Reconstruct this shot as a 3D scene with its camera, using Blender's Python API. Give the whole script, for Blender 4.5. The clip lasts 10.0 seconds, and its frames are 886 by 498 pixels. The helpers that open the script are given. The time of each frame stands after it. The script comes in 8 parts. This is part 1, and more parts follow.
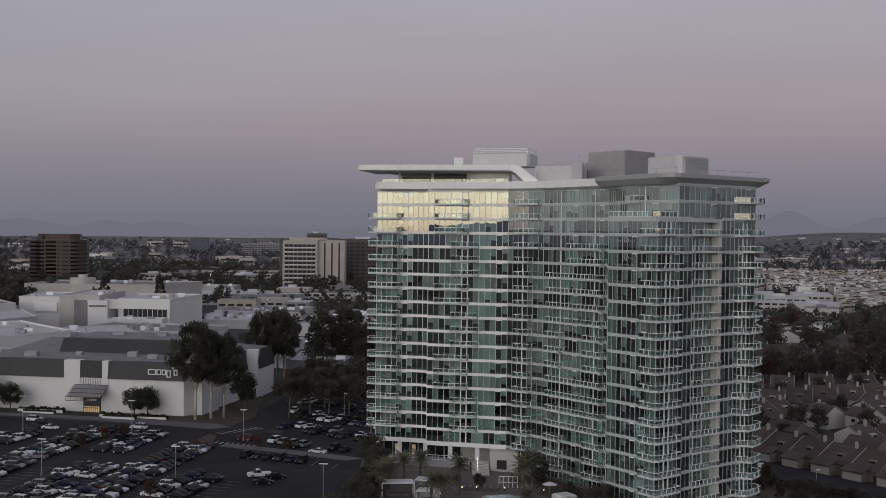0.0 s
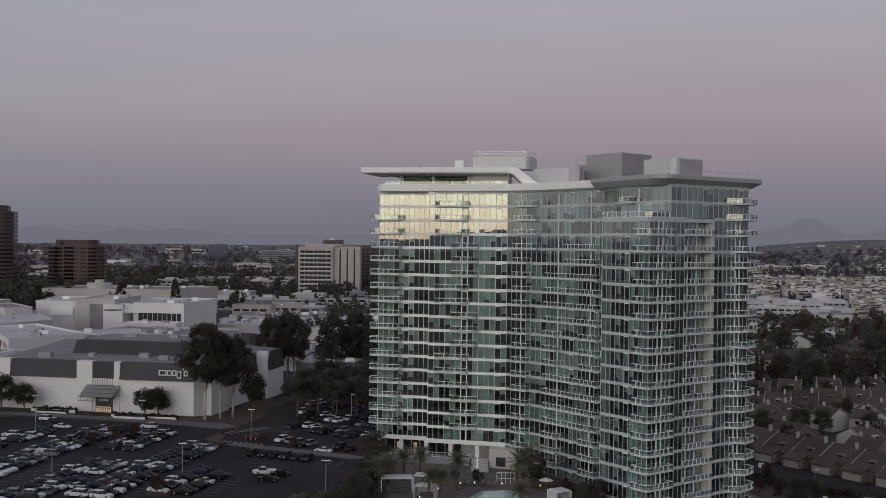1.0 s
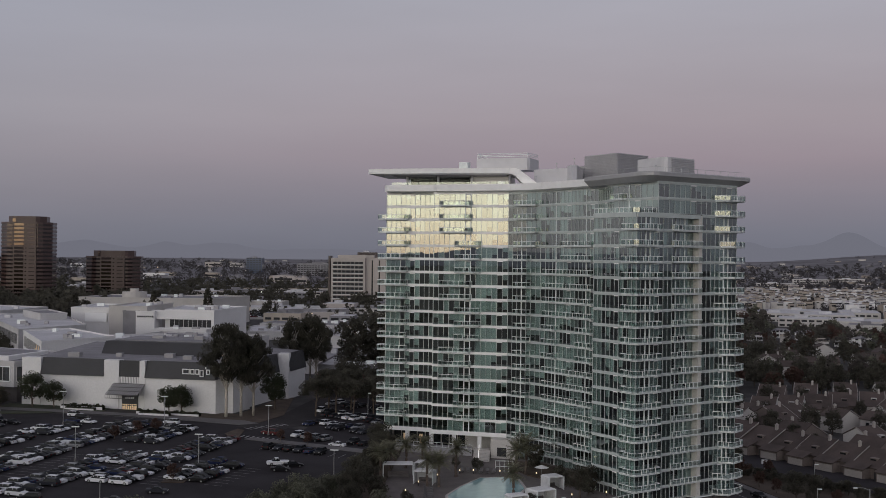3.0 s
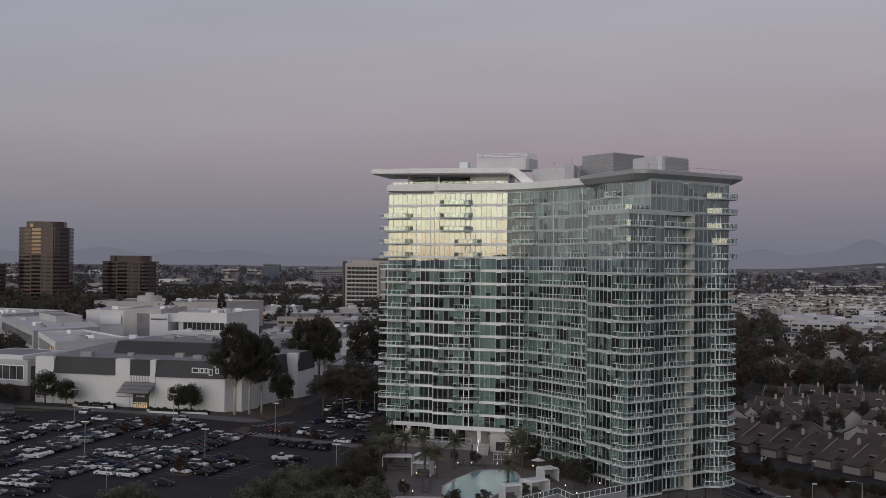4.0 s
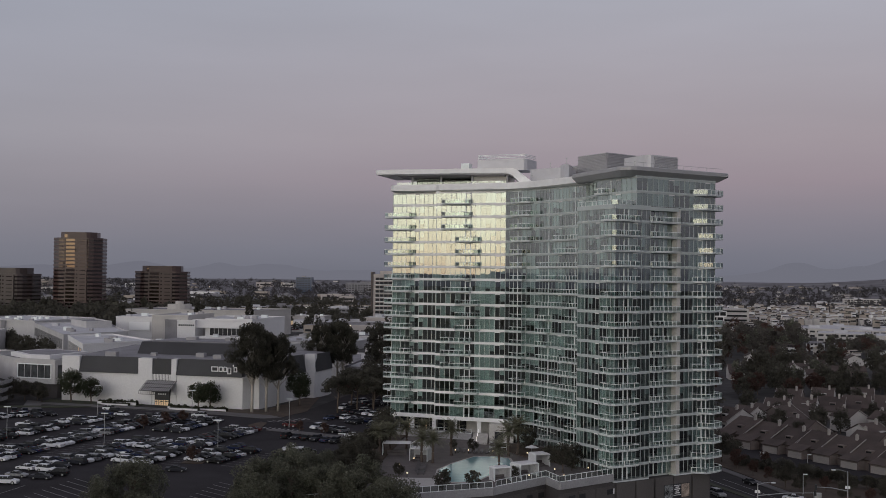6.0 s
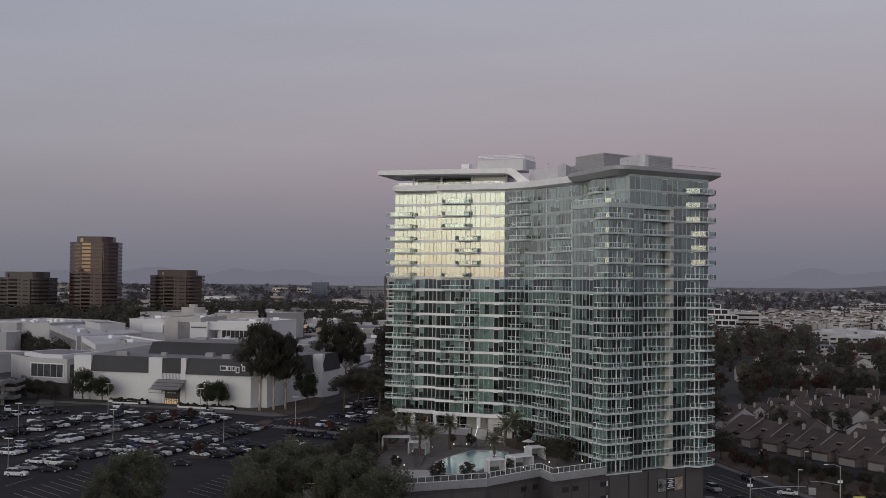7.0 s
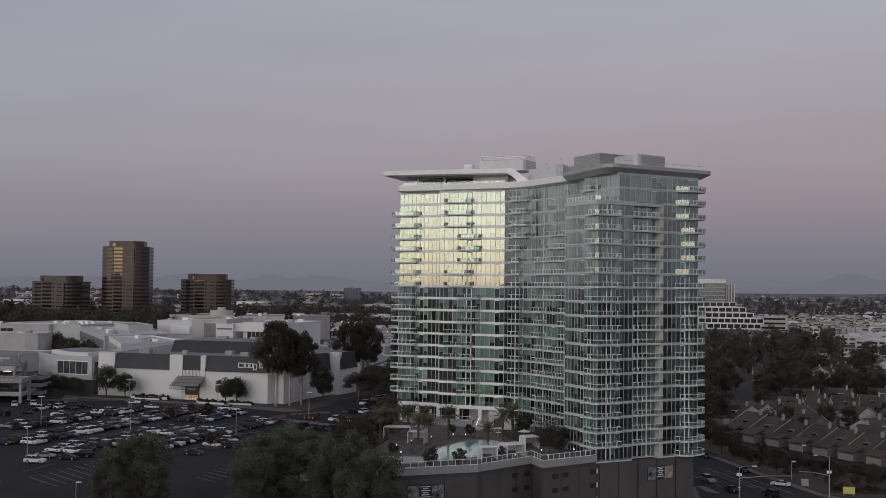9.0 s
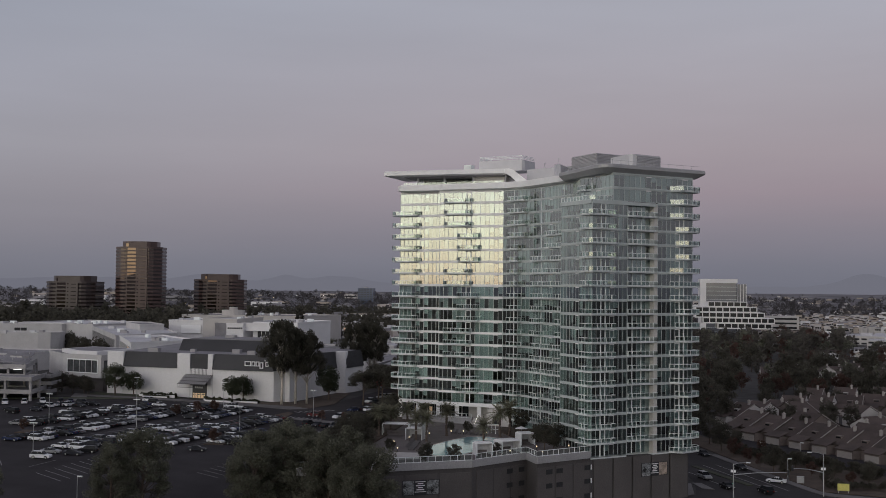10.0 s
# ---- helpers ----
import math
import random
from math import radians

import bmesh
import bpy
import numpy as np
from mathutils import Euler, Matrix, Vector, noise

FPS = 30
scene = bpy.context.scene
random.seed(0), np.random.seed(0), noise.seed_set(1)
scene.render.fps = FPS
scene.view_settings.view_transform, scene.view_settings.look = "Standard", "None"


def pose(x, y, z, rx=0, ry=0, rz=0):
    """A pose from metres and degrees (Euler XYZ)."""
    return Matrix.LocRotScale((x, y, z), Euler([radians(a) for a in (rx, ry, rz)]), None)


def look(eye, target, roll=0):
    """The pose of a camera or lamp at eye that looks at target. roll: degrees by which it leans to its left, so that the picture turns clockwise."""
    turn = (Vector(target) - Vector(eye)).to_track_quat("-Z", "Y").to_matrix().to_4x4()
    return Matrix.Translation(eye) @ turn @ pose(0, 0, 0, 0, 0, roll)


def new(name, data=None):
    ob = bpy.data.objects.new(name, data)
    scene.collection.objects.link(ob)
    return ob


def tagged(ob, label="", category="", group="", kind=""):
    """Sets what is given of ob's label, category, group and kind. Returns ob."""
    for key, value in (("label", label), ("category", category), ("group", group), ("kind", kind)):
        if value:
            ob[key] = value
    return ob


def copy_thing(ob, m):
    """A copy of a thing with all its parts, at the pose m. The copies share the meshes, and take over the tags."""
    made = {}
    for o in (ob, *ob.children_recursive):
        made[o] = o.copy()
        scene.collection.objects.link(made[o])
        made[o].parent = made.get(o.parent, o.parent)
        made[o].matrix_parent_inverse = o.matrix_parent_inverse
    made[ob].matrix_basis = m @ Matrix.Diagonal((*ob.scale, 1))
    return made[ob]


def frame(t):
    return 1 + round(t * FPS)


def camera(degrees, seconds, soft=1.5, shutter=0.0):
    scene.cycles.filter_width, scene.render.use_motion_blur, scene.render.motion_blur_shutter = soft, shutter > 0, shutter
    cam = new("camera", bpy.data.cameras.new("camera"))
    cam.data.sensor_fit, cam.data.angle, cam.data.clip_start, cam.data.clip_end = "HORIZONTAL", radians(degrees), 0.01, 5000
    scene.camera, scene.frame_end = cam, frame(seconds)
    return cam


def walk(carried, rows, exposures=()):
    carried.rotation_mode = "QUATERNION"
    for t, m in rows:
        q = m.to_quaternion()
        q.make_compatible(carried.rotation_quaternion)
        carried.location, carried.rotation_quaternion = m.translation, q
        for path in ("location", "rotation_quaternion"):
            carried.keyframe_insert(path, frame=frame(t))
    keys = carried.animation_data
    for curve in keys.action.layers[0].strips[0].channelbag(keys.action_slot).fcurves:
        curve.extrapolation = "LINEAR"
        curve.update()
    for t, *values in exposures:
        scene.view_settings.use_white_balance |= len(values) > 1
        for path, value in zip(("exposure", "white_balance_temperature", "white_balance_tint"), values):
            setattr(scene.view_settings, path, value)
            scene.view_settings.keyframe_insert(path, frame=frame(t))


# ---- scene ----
cam = camera(42.68, 10.0, soft=0.75)
PATH = [
    (0, (2.303, -0.278, 61.297), (0.771, 199.695, 58.386), 0.61),
    (0.5, (4.294, -2.559, 60.678), (1.056, 197.402, 58.464), 0.62),
    (1, (6.300, -4.850, 59.945), (1.459, 195.085, 58.358), 0.62),
    (1.5, (8.324, -7.159, 59.116), (1.862, 192.734, 58.179), 0.63),
    (2, (10.371, -9.490, 58.204), (2.207, 190.343, 57.932), 0.63),
    (2.5, (12.442, -11.847, 57.227), (2.391, 187.900, 57.610), 0.63),
    (4, (18.817, -19.056, 54.052), (3.954, 180.377, 56.387), 0.64),
    (4.5, (20.998, -21.488, 52.965), (4.545, 177.811, 55.961), 0.64),
    (5, (23.206, -23.921, 51.890), (5.230, 175.236, 55.539), 0.64),
    (5.5, (25.439, -26.341, 50.842), (5.861, 172.652, 55.142), 0.64),
    (7, (32.266, -33.360, 48.018), (8.220, 165.100, 53.944), 0.63),
    (7.5, (34.573, -35.552, 47.236), (8.898, 162.691, 53.588), 0.63),
    (8, (36.886, -37.630, 46.559), (9.639, 160.393, 53.226), 0.63),
    (8.5, (39.202, -39.565, 46.004), (10.498, 158.244, 52.898), 0.62),
    (9, (41.513, -41.328, 45.585), (11.321, 156.255, 52.607), 0.62),
    (9.5, (43.813, -42.885, 45.320), (12.243, 154.482, 52.363), 0.61),
    (10, (46.094, -44.201, 45.223), (13.166, 152.943, 52.294), 0.61),
]
walk(cam, [(t, look(eye, target, roll)) for t, eye, target, roll in PATH])

# ---- sky at dusk: pink band ahead, afterglow behind the first eye ----
GLOW = Vector((-0.454, -0.891, 0.0)).normalized()
world = bpy.data.worlds.new("dusk_sky")
scene.world = world
world.use_nodes = True
wn, wl = world.node_tree.nodes, world.node_tree.links
wn.clear()
w_out = wn.new("ShaderNodeOutputWorld")
w_bg = wn.new("ShaderNodeBackground")
w_bg.inputs["Strength"].default_value = 1.0
w_tc = wn.new("ShaderNodeTexCoord")
w_sep = wn.new("ShaderNodeSeparateXYZ")
wl.new(w_tc.outputs["Generated"], w_sep.inputs[0])


def sky_ramp(stops):
    r = wn.new("ShaderNodeValToRGB")
    while len(r.color_ramp.elements) > 1:
        r.color_ramp.elements.remove(r.color_ramp.elements[-1])
    for i, (p, c) in enumerate(stops):
        e = r.color_ramp.elements[0] if i == 0 else r.color_ramp.elements.new(p)
        e.position, e.color = p, (*c, 1)
    wl.new(w_sep.outputs["Z"], r.inputs[0])
    return r


east = sky_ramp([(0.0, (0.152, 0.157, 0.196)), (0.022, (0.178, 0.181, 0.222)), (0.05, (0.226, 0.211, 0.252)), (0.085, (0.300, 0.252, 0.290)),
                 (0.12, (0.345, 0.300, 0.335)), (0.17, (0.370, 0.343, 0.385)), (0.24, (0.380, 0.382, 0.440)), (0.45, (0.31, 0.32, 0.375)), (1.0, (0.172, 0.163, 0.208))])
left = sky_ramp([(0.0, (0.165, 0.170, 0.205)), (0.022, (0.190, 0.192, 0.230)), (0.05, (0.236, 0.229, 0.265)), (0.085, (0.286, 0.280, 0.318)), (0.12, (0.314, 0.314, 0.357)),
                 (0.17, (0.325, 0.333, 0.390)), (0.24, (0.305, 0.326, 0.392)), (0.45, (0.29, 0.305, 0.365)), (1.0, (0.172, 0.163, 0.208))])
side = sky_ramp([(0.0, (0.34, 0.33, 0.355)), (0.05, (0.50, 0.49, 0.51)), (0.10, (0.57, 0.56, 0.59)), (0.17, (0.56, 0.555, 0.59)), (0.24, (0.50, 0.50, 0.55)),
                 (0.45, (0.34, 0.35, 0.40)), (1.0, (0.172, 0.163, 0.208))])
west = sky_ramp([(0.0, (2.0, 1.48, 1.04)), (0.02, (2.65, 2.22, 1.58)), (0.05, (2.9, 2.68, 2.0)), (0.10, (2.9, 2.86, 2.42)), (0.2, (2.3, 2.25, 2.26)),
                 (0.45, (0.72, 0.69, 0.78)), (1.0, (0.172, 0.163, 0.208))])
w_dot = wn.new("ShaderNodeVectorMath")
w_dot.operation = "DOT_PRODUCT"
w_dot.inputs[1].default_value = GLOW
w_norm = wn.new("ShaderNodeVectorMath")
w_norm.operation = "NORMALIZE"
w_flat = wn.new("ShaderNodeVectorMath")
w_flat.operation = "MULTIPLY"
w_flat.inputs[1].default_value = (1, 1, 0.0)
wl.new(w_tc.outputs["Generated"], w_flat.inputs[0])
wl.new(w_flat.outputs[0], w_norm.inputs[0])
wl.new(w_norm.outputs[0], w_dot.inputs[0])
w_map = wn.new("ShaderNodeMapRange")
w_map.interpolation_type = "SMOOTHSTEP"
w_map.inputs["From Min"].default_value, w_map.inputs["From Max"].default_value = 0.74, 0.975
wl.new(w_dot.outputs["Value"], w_map.inputs["Value"])
w_mix = wn.new("ShaderNodeMix")
w_mix.data_type = "RGBA"
wl.new(w_map.outputs[0], w_mix.inputs["Factor"])
w_map2 = wn.new("ShaderNodeMapRange")
w_map2.interpolation_type = "SMOOTHSTEP"
w_map2.inputs["From Min"].default_value, w_map2.inputs["From Max"].default_value = -0.99, -0.40
wl.new(w_dot.outputs["Value"], w_map2.inputs["Value"])
w_mix2 = wn.new("ShaderNodeMix")
w_mix2.data_type = "RGBA"
wl.new(w_map2.outputs[0], w_mix2.inputs["Factor"])
wl.new(east.outputs[0], w_mix2.inputs[6])
wl.new(left.outputs[0], w_mix2.inputs[7])
w_map3 = wn.new("ShaderNodeMapRange")
w_map3.interpolation_type = "SMOOTHSTEP"
w_map3.inputs["From Min"].default_value, w_map3.inputs["From Max"].default_value = -0.45, 0.25
wl.new(w_dot.outputs["Value"], w_map3.inputs["Value"])
w_mix3 = wn.new("ShaderNodeMix")
w_mix3.data_type = "RGBA"
wl.new(w_map3.outputs[0], w_mix3.inputs["Factor"])
wl.new(w_mix2.outputs[2], w_mix3.inputs[6])
wl.new(side.outputs[0], w_mix3.inputs[7])
wl.new(w_mix3.outputs[2], w_mix.inputs[6])
wl.new(west.outputs[0], w_mix.inputs[7])
w_sky = wn.new("ShaderNodeTexSky")
w_sky.sky_type = "NISHITA"
w_sky.sun_disc = False
w_sky.sun_elevation = radians(0.5)
w_sky.sun_rotation = math.atan2(GLOW.x, GLOW.y)
w_dim = wn.new("ShaderNodeVectorMath")
w_dim.operation = "SCALE"
w_dim.inputs["Scale"].default_value = 0.004
wl.new(w_sky.outputs[0], w_dim.inputs[0])
w_add = wn.new("ShaderNodeVectorMath")
w_add.operation = "ADD"
# thin high veil: faint uneven streaks
w_str = wn.new("ShaderNodeVectorMath")
w_str.operation = "MULTIPLY"
w_str.inputs[1].default_value = (1.6, 1.6, 9.0)
wl.new(w_tc.outputs["Generated"], w_str.inputs[0])
w_veil = wn.new("ShaderNodeTexNoise")
w_veil.inputs["Scale"].default_value, w_veil.inputs["Detail"].default_value = 2.2, 4
wl.new(w_str.outputs[0], w_veil.inputs["Vector"])
w_vm = wn.new("ShaderNodeMapRange")
w_vm.inputs["From Min"].default_value, w_vm.inputs["From Max"].default_value = 0.3, 0.7
w_vm.inputs["To Min"].default_value, w_vm.inputs["To Max"].default_value = 0.99, 1.06
wl.new(w_veil.outputs["Fac"], w_vm.inputs["Value"])
w_vs = wn.new("ShaderNodeVectorMath")
w_vs.operation = "SCALE"
wl.new(w_mix.outputs[2], w_vs.inputs[0])
wl.new(w_vm.outputs[0], w_vs.inputs["Scale"])
wl.new(w_vs.outputs[0], w_add.inputs[0])
wl.new(w_dim.outputs[0], w_add.inputs[1])
wl.new(w_add.outputs[0], w_bg.inputs["Color"])
wl.new(w_bg.outputs[0], w_out.inputs[0])
scene.view_settings.exposure = 0.0

# ---- materials ----


def material(name, color, rough=0.7, metal=0.0, vary=0.12, scale=1.0, fine=12.0, bump=0.0, spec=0.5, random_by="", spread=0.0):
    """A painted, cast or grown surface: two scales of noise on the base colour, noise on the roughness, fine relief."""
    m = bpy.data.materials.new(name)
    m.use_nodes = True
    n, l = m.node_tree.nodes, m.node_tree.links
    b = n["Principled BSDF"]
    b.inputs["Roughness"].default_value, b.inputs["Metallic"].default_value = rough, metal
    b.inputs["Specular IOR Level"].default_value = spec
    tc = n.new("ShaderNodeTexCoord")
    geo = n.new("ShaderNodeNewGeometry")
    big, small = n.new("ShaderNodeTexNoise"), n.new("ShaderNodeTexNoise")
    big.inputs["Scale"].default_value, small.inputs["Scale"].default_value = 0.13 * scale, fine * scale * 0.25
    big.inputs["Detail"].default_value, small.inputs["Detail"].default_value = 5, 3
    l.new(geo.outputs["Position"], big.inputs["Vector"])
    l.new(geo.outputs["Position"], small.inputs["Vector"])
    add = n.new("ShaderNodeMath")
    add.operation = "ADD"
    l.new(big.outputs["Fac"], add.inputs[0])
    l.new(small.outputs["Fac"], add.inputs[1])
    mr = n.new("ShaderNodeMapRange")
    mr.inputs["From Min"].default_value, mr.inputs["From Max"].default_value = 0.7, 1.3
    mr.inputs["To Min"].default_value, mr.inputs["To Max"].default_value = 1 - vary * 1.4, 1 + vary
    l.new(add.outputs[0], mr.inputs["Value"])
    last = mr.outputs[0]
    if random_by:
        if random_by == "object":
            rnd = n.new("ShaderNodeObjectInfo").outputs["Random"]
        else:
            rnd = geo.outputs["Random Per Island"]
        r2 = n.new("ShaderNodeMapRange")
        r2.inputs["To Min"].default_value, r2.inputs["To Max"].default_value = 1 - spread, 1 + spread
        l.new(rnd, r2.inputs["Value"])
        mul = n.new("ShaderNodeMath")
        mul.operation = "MULTIPLY"
        l.new(last, mul.inputs[0])
        l.new(r2.outputs[0], mul.inputs[1])
        last = mul.outputs[0]
    sc = n.new("ShaderNodeVectorMath")
    sc.operation = "SCALE"
    sc.inputs[0].default_value = color
    l.new(last, sc.inputs["Scale"])
    l.new(sc.outputs[0], b.inputs["Base Color"])
    if bump:
        bp = n.new("ShaderNodeBump")
        bp.inputs["Strength"].default_value, bp.inputs["Distance"].default_value = bump, 0.05
        l.new(small.outputs["Fac"], bp.inputs["Height"])
        l.new(bp.outputs[0], b.inputs["Normal"])
    return m


def glass_material(name, tint, gloss, rough=0.01, fres=1.5, wavy=0.0):
    """Thin sheet glass: what lies behind it seen through the tint, and a mirror share that grows at grazing angles."""
    m = bpy.data.materials.new(name)
    m.use_nodes = True
    n, l = m.node_tree.nodes, m.node_tree.links
    n.clear()
    out = n.new("ShaderNodeOutputMaterial")
    tr = n.new("ShaderNodeBsdfTransparent")
    gl = n.new("ShaderNodeBsdfGlossy")
    gl.inputs["Roughness"].default_value = rough
    gl.inputs["Color"].default_value = (0.93, 0.98, 0.96, 1)
    oi = n.new("ShaderNodeNewGeometry")
    mr = n.new("ShaderNodeMapRange")
    mr.inputs["To Min"].default_value, mr.inputs["To Max"].default_value = 0.75, 1.1
    l.new(oi.outputs["Random Per Island"], mr.inputs["Value"])
    sc = n.new("ShaderNodeVectorMath")
    sc.operation = "SCALE"
    sc.inputs[0].default_value = tint
    l.new(mr.outputs[0], sc.inputs["Scale"])
    l.new(sc.outputs[0], tr.inputs["Color"])
    fr = n.new("ShaderNodeFresnel")
    fr.inputs["IOR"].default_value = fres
    add = n.new("ShaderNodeMath")
    add.operation = "ADD"
    add.use_clamp = True
    add.inputs[1].default_value = gloss
    l.new(fr.outputs[0], add.inputs[0])
    mix = n.new("ShaderNodeMixShader")
    l.new(add.outputs[0], mix.inputs[0])
    l.new(tr.outputs[0], mix.inputs[1])
    l.new(gl.outputs[0], mix.inputs[2])
    l.new(mix.outputs[0], out.inputs[0])
    if wavy:
        tx = n.new("ShaderNodeTexNoise")
        tx.inputs["Scale"].default_value = 0.35
        l.new(oi.outputs["Position"], tx.inputs["Vector"])
        bp = n.new("ShaderNodeBump")
        bp.inputs["Strength"].default_value, bp.inputs["Distance"].default_value = wavy, 0.02
        l.new(tx.outputs["Fac"], bp.inputs["Height"])
        l.new(bp.outputs[0], gl.inputs["Normal"])
    return m


def lamp_material(name, color, strength):
    m = bpy.data.materials.new(name)
    m.use_nodes = True
    b = m.node_tree.nodes["Principled BSDF"]
    b.inputs["Base Color"].default_value = (*color, 1)
    b.inputs["Emission Color"].default_value = (*color, 1)
    b.inputs["Emission Strength"].default_value = strength
    return m


M_SLAB = material("slab_white", (0.645, 0.68, 0.67), 0.6, vary=0.08, fine=4)
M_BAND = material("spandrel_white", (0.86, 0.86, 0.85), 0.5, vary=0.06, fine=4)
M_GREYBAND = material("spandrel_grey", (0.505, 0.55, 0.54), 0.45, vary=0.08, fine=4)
M_RAIL = material("rail_white", (0.84, 0.875, 0.865), 0.45, vary=0.05)
M_MULL = material("mullion_metal", (0.55, 0.60, 0.59), 0.4, 0.3, vary=0.06)
M_PANE = glass_material("window_glass", (0.55, 0.672, 0.656), 0.20, 0.008, 1.55, 0.05)
M_PENTGLASS = glass_material("penthouse_glass", (0.60, 0.66, 0.62), 0.0, 0.03, 1.3)
M_RGLASS = glass_material("rail_glass", (0.82, 0.905, 0.88), 0.10, 0.02, 1.5)
M_CURTAIN = material("curtain", (0.70, 0.725, 0.715), 0.9, vary=0.10, fine=20, random_by="island", spread=0.3)
# the dimness of unlit rooms is put into this dark wall colour
M_DIMROOM = material("dim_room_wall", (0.085, 0.08, 0.078), 0.85, vary=0.2, scale=2)
M_COLUMN = material("beige_panel", (0.60, 0.575, 0.54), 0.7, vary=0.08)
M_FASCIA = material("canopy_metal", (0.40, 0.395, 0.405), 0.45, 0.15, vary=0.05, fine=3)
M_CANOPY = material("canopy_white", (0.88, 0.875, 0.87), 0.45, vary=0.05, fine=3)
M_PLANTBOX = material("plant_box_metal", (0.60, 0.59, 0.605), 0.5, 0.1, vary=0.05, fine=3)
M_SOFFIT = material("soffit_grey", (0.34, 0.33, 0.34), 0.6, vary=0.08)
M_LOUVRE = material("louvre_metal", (0.47, 0.46, 0.475), 0.5, 0.1, vary=0.07, fine=5)
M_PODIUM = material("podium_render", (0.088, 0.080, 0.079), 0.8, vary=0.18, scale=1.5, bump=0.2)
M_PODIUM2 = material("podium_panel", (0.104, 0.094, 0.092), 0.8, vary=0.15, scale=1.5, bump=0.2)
M_COPING = material("coping_pale", (0.36, 0.355, 0.36), 0.7, vary=0.12)
M_DECK = material("deck_pavers", (0.17, 0.15, 0.145), 0.8, vary=0.22, scale=3, bump=0.3)
M_DECK2 = material("deck_pale", (0.50, 0.48, 0.46), 0.8, vary=0.12, scale=3)
M_WATER = material("pool_water", (0.27, 0.47, 0.50), 0.06, vary=0.10, scale=4, bump=0.1)
M_FABRIC = material("cabana_fabric", (0.74, 0.74, 0.74), 0.9, vary=0.08)
M_BLACK = material("dark_metal", (0.035, 0.035, 0.038), 0.5, 0.2, vary=0.2)
M_GREYM = material("galvanised", (0.42, 0.43, 0.44), 0.45, 0.6, vary=0.1)
M_ASPHALT = material("asphalt", (0.042, 0.0385, 0.042), 0.92, vary=0.28, scale=0.7, fine=30, bump=0.2, spec=0.12)
M_ROAD = material("road_asphalt", (0.048, 0.0445, 0.046), 0.92, vary=0.22, scale=0.8, fine=30, bump=0.2, spec=0.12)
M_CONC = material("kerb_concrete", (0.145, 0.138, 0.138), 0.85, vary=0.18, bump=0.2)
M_PAINT = material("road_paint", (0.34, 0.335, 0.335), 0.7, vary=0.25, fine=30)
M_STUCCO = material("white_stucco", (0.74, 0.73, 0.73), 0.85, vary=0.06, scale=0.6, bump=0.02)
M_STUCCO2 = material("cream_stucco", (0.52, 0.495, 0.475), 0.85, vary=0.10, bump=0.1)
M_MALL = material("mall_render", (0.52, 0.508, 0.512), 0.85, vary=0.12, bump=0.1)
M_TAN = material("tan_stucco", (0.40, 0.35, 0.30), 0.85, vary=0.14, bump=0.1)
M_DARKRIB = material("dark_ribbed_metal", (0.050, 0.050, 0.055), 0.6, 0.0, vary=0.15)
M_FLATROOF = material("flat_roof", (0.25, 0.243, 0.258), 0.9, vary=0.22, scale=1.0)
M_WHITEROOF = material("white_roof", (0.56, 0.555, 0.575), 0.8, vary=0.14, scale=1.0)
M_SIGN = material("sign_white", (0.85, 0.85, 0.85), 0.5, vary=0.02)
M_HEDGE = material("hedge_leaf", (0.062, 0.066, 0.045), 0.8, vary=0.35, fine=20, bump=0.6, random_by="island", spread=0.4)
M_GRASS = material("grass", (0.050, 0.056, 0.032), 0.95, vary=0.35, scale=2, fine=30)
M_SOIL = material("mulch", (0.085, 0.062, 0.046), 0.95, vary=0.3, scale=2, fine=20)
M_LEAF = material("leaf_dark", (0.120, 0.114, 0.092), 0.9, vary=0.45, scale=3.0, random_by="island", spread=0.12)
M_FICUS = material("leaf_ficus", (0.082, 0.092, 0.060), 0.85, vary=0.3, random_by="island", spread=0.15)
M_WOOD = material("leaf_woodland", (0.135, 0.124, 0.108), 0.95, vary=0.35, scale=0.4, random_by="island", spread=0.12)
M_EUC = material("leaf_eucalyptus", (0.098, 0.094, 0.074), 0.9, vary=0.5, scale=3.0, random_by="island", spread=0.12)
M_OLIVE = material("leaf_olive", (0.178, 0.180, 0.138), 0.9, vary=0.5, scale=3.5, random_by="island", spread=0.25)
M_RUST = material("leaf_rust", (0.135, 0.088, 0.074), 0.9, vary=0.3, random_by="island", spread=0.2)
# far leaves: distance haze is mixed into the base colour as grey
M_FARLEAF = material("leaf_hazed_far", (0.100, 0.094, 0.094), 0.95, vary=0.25, scale=0.1, random_by="island", spread=0.15)
M_PALM = material("leaf_palm", (0.25, 0.245, 0.175), 0.7, vary=0.25, random_by="island", spread=0.4)
M_BARK = material("bark_brown", (0.13, 0.10, 0.08), 0.9, vary=0.3, fine=20, bump=0.6)
M_PALEBARK = material("bark_pale", (0.42, 0.38, 0.33), 0.85, vary=0.3, fine=12, bump=0.4)
M_GRANITE = material("brown_granite", (0.088, 0.054, 0.049), 0.3, vary=0.15, scale=0.6)
M_GRANITE_D = material("dark_granite", (0.070, 0.052, 0.049), 0.4, vary=0.15, scale=0.6)
M_BRONZE = material("bronze_glass", (0.135, 0.103, 0.080), 0.012, 0.95, vary=0.1, spec=0.9)
M_BRONZE_D = material("dark_bronze_glass", (0.055, 0.042, 0.039), 0.02, 0.6, vary=0.1, spec=0.7)
M_OFFGLASS = material("office_glass", (0.19, 0.20, 0.22), 0.1, 0.35, vary=0.1, spec=0.8)
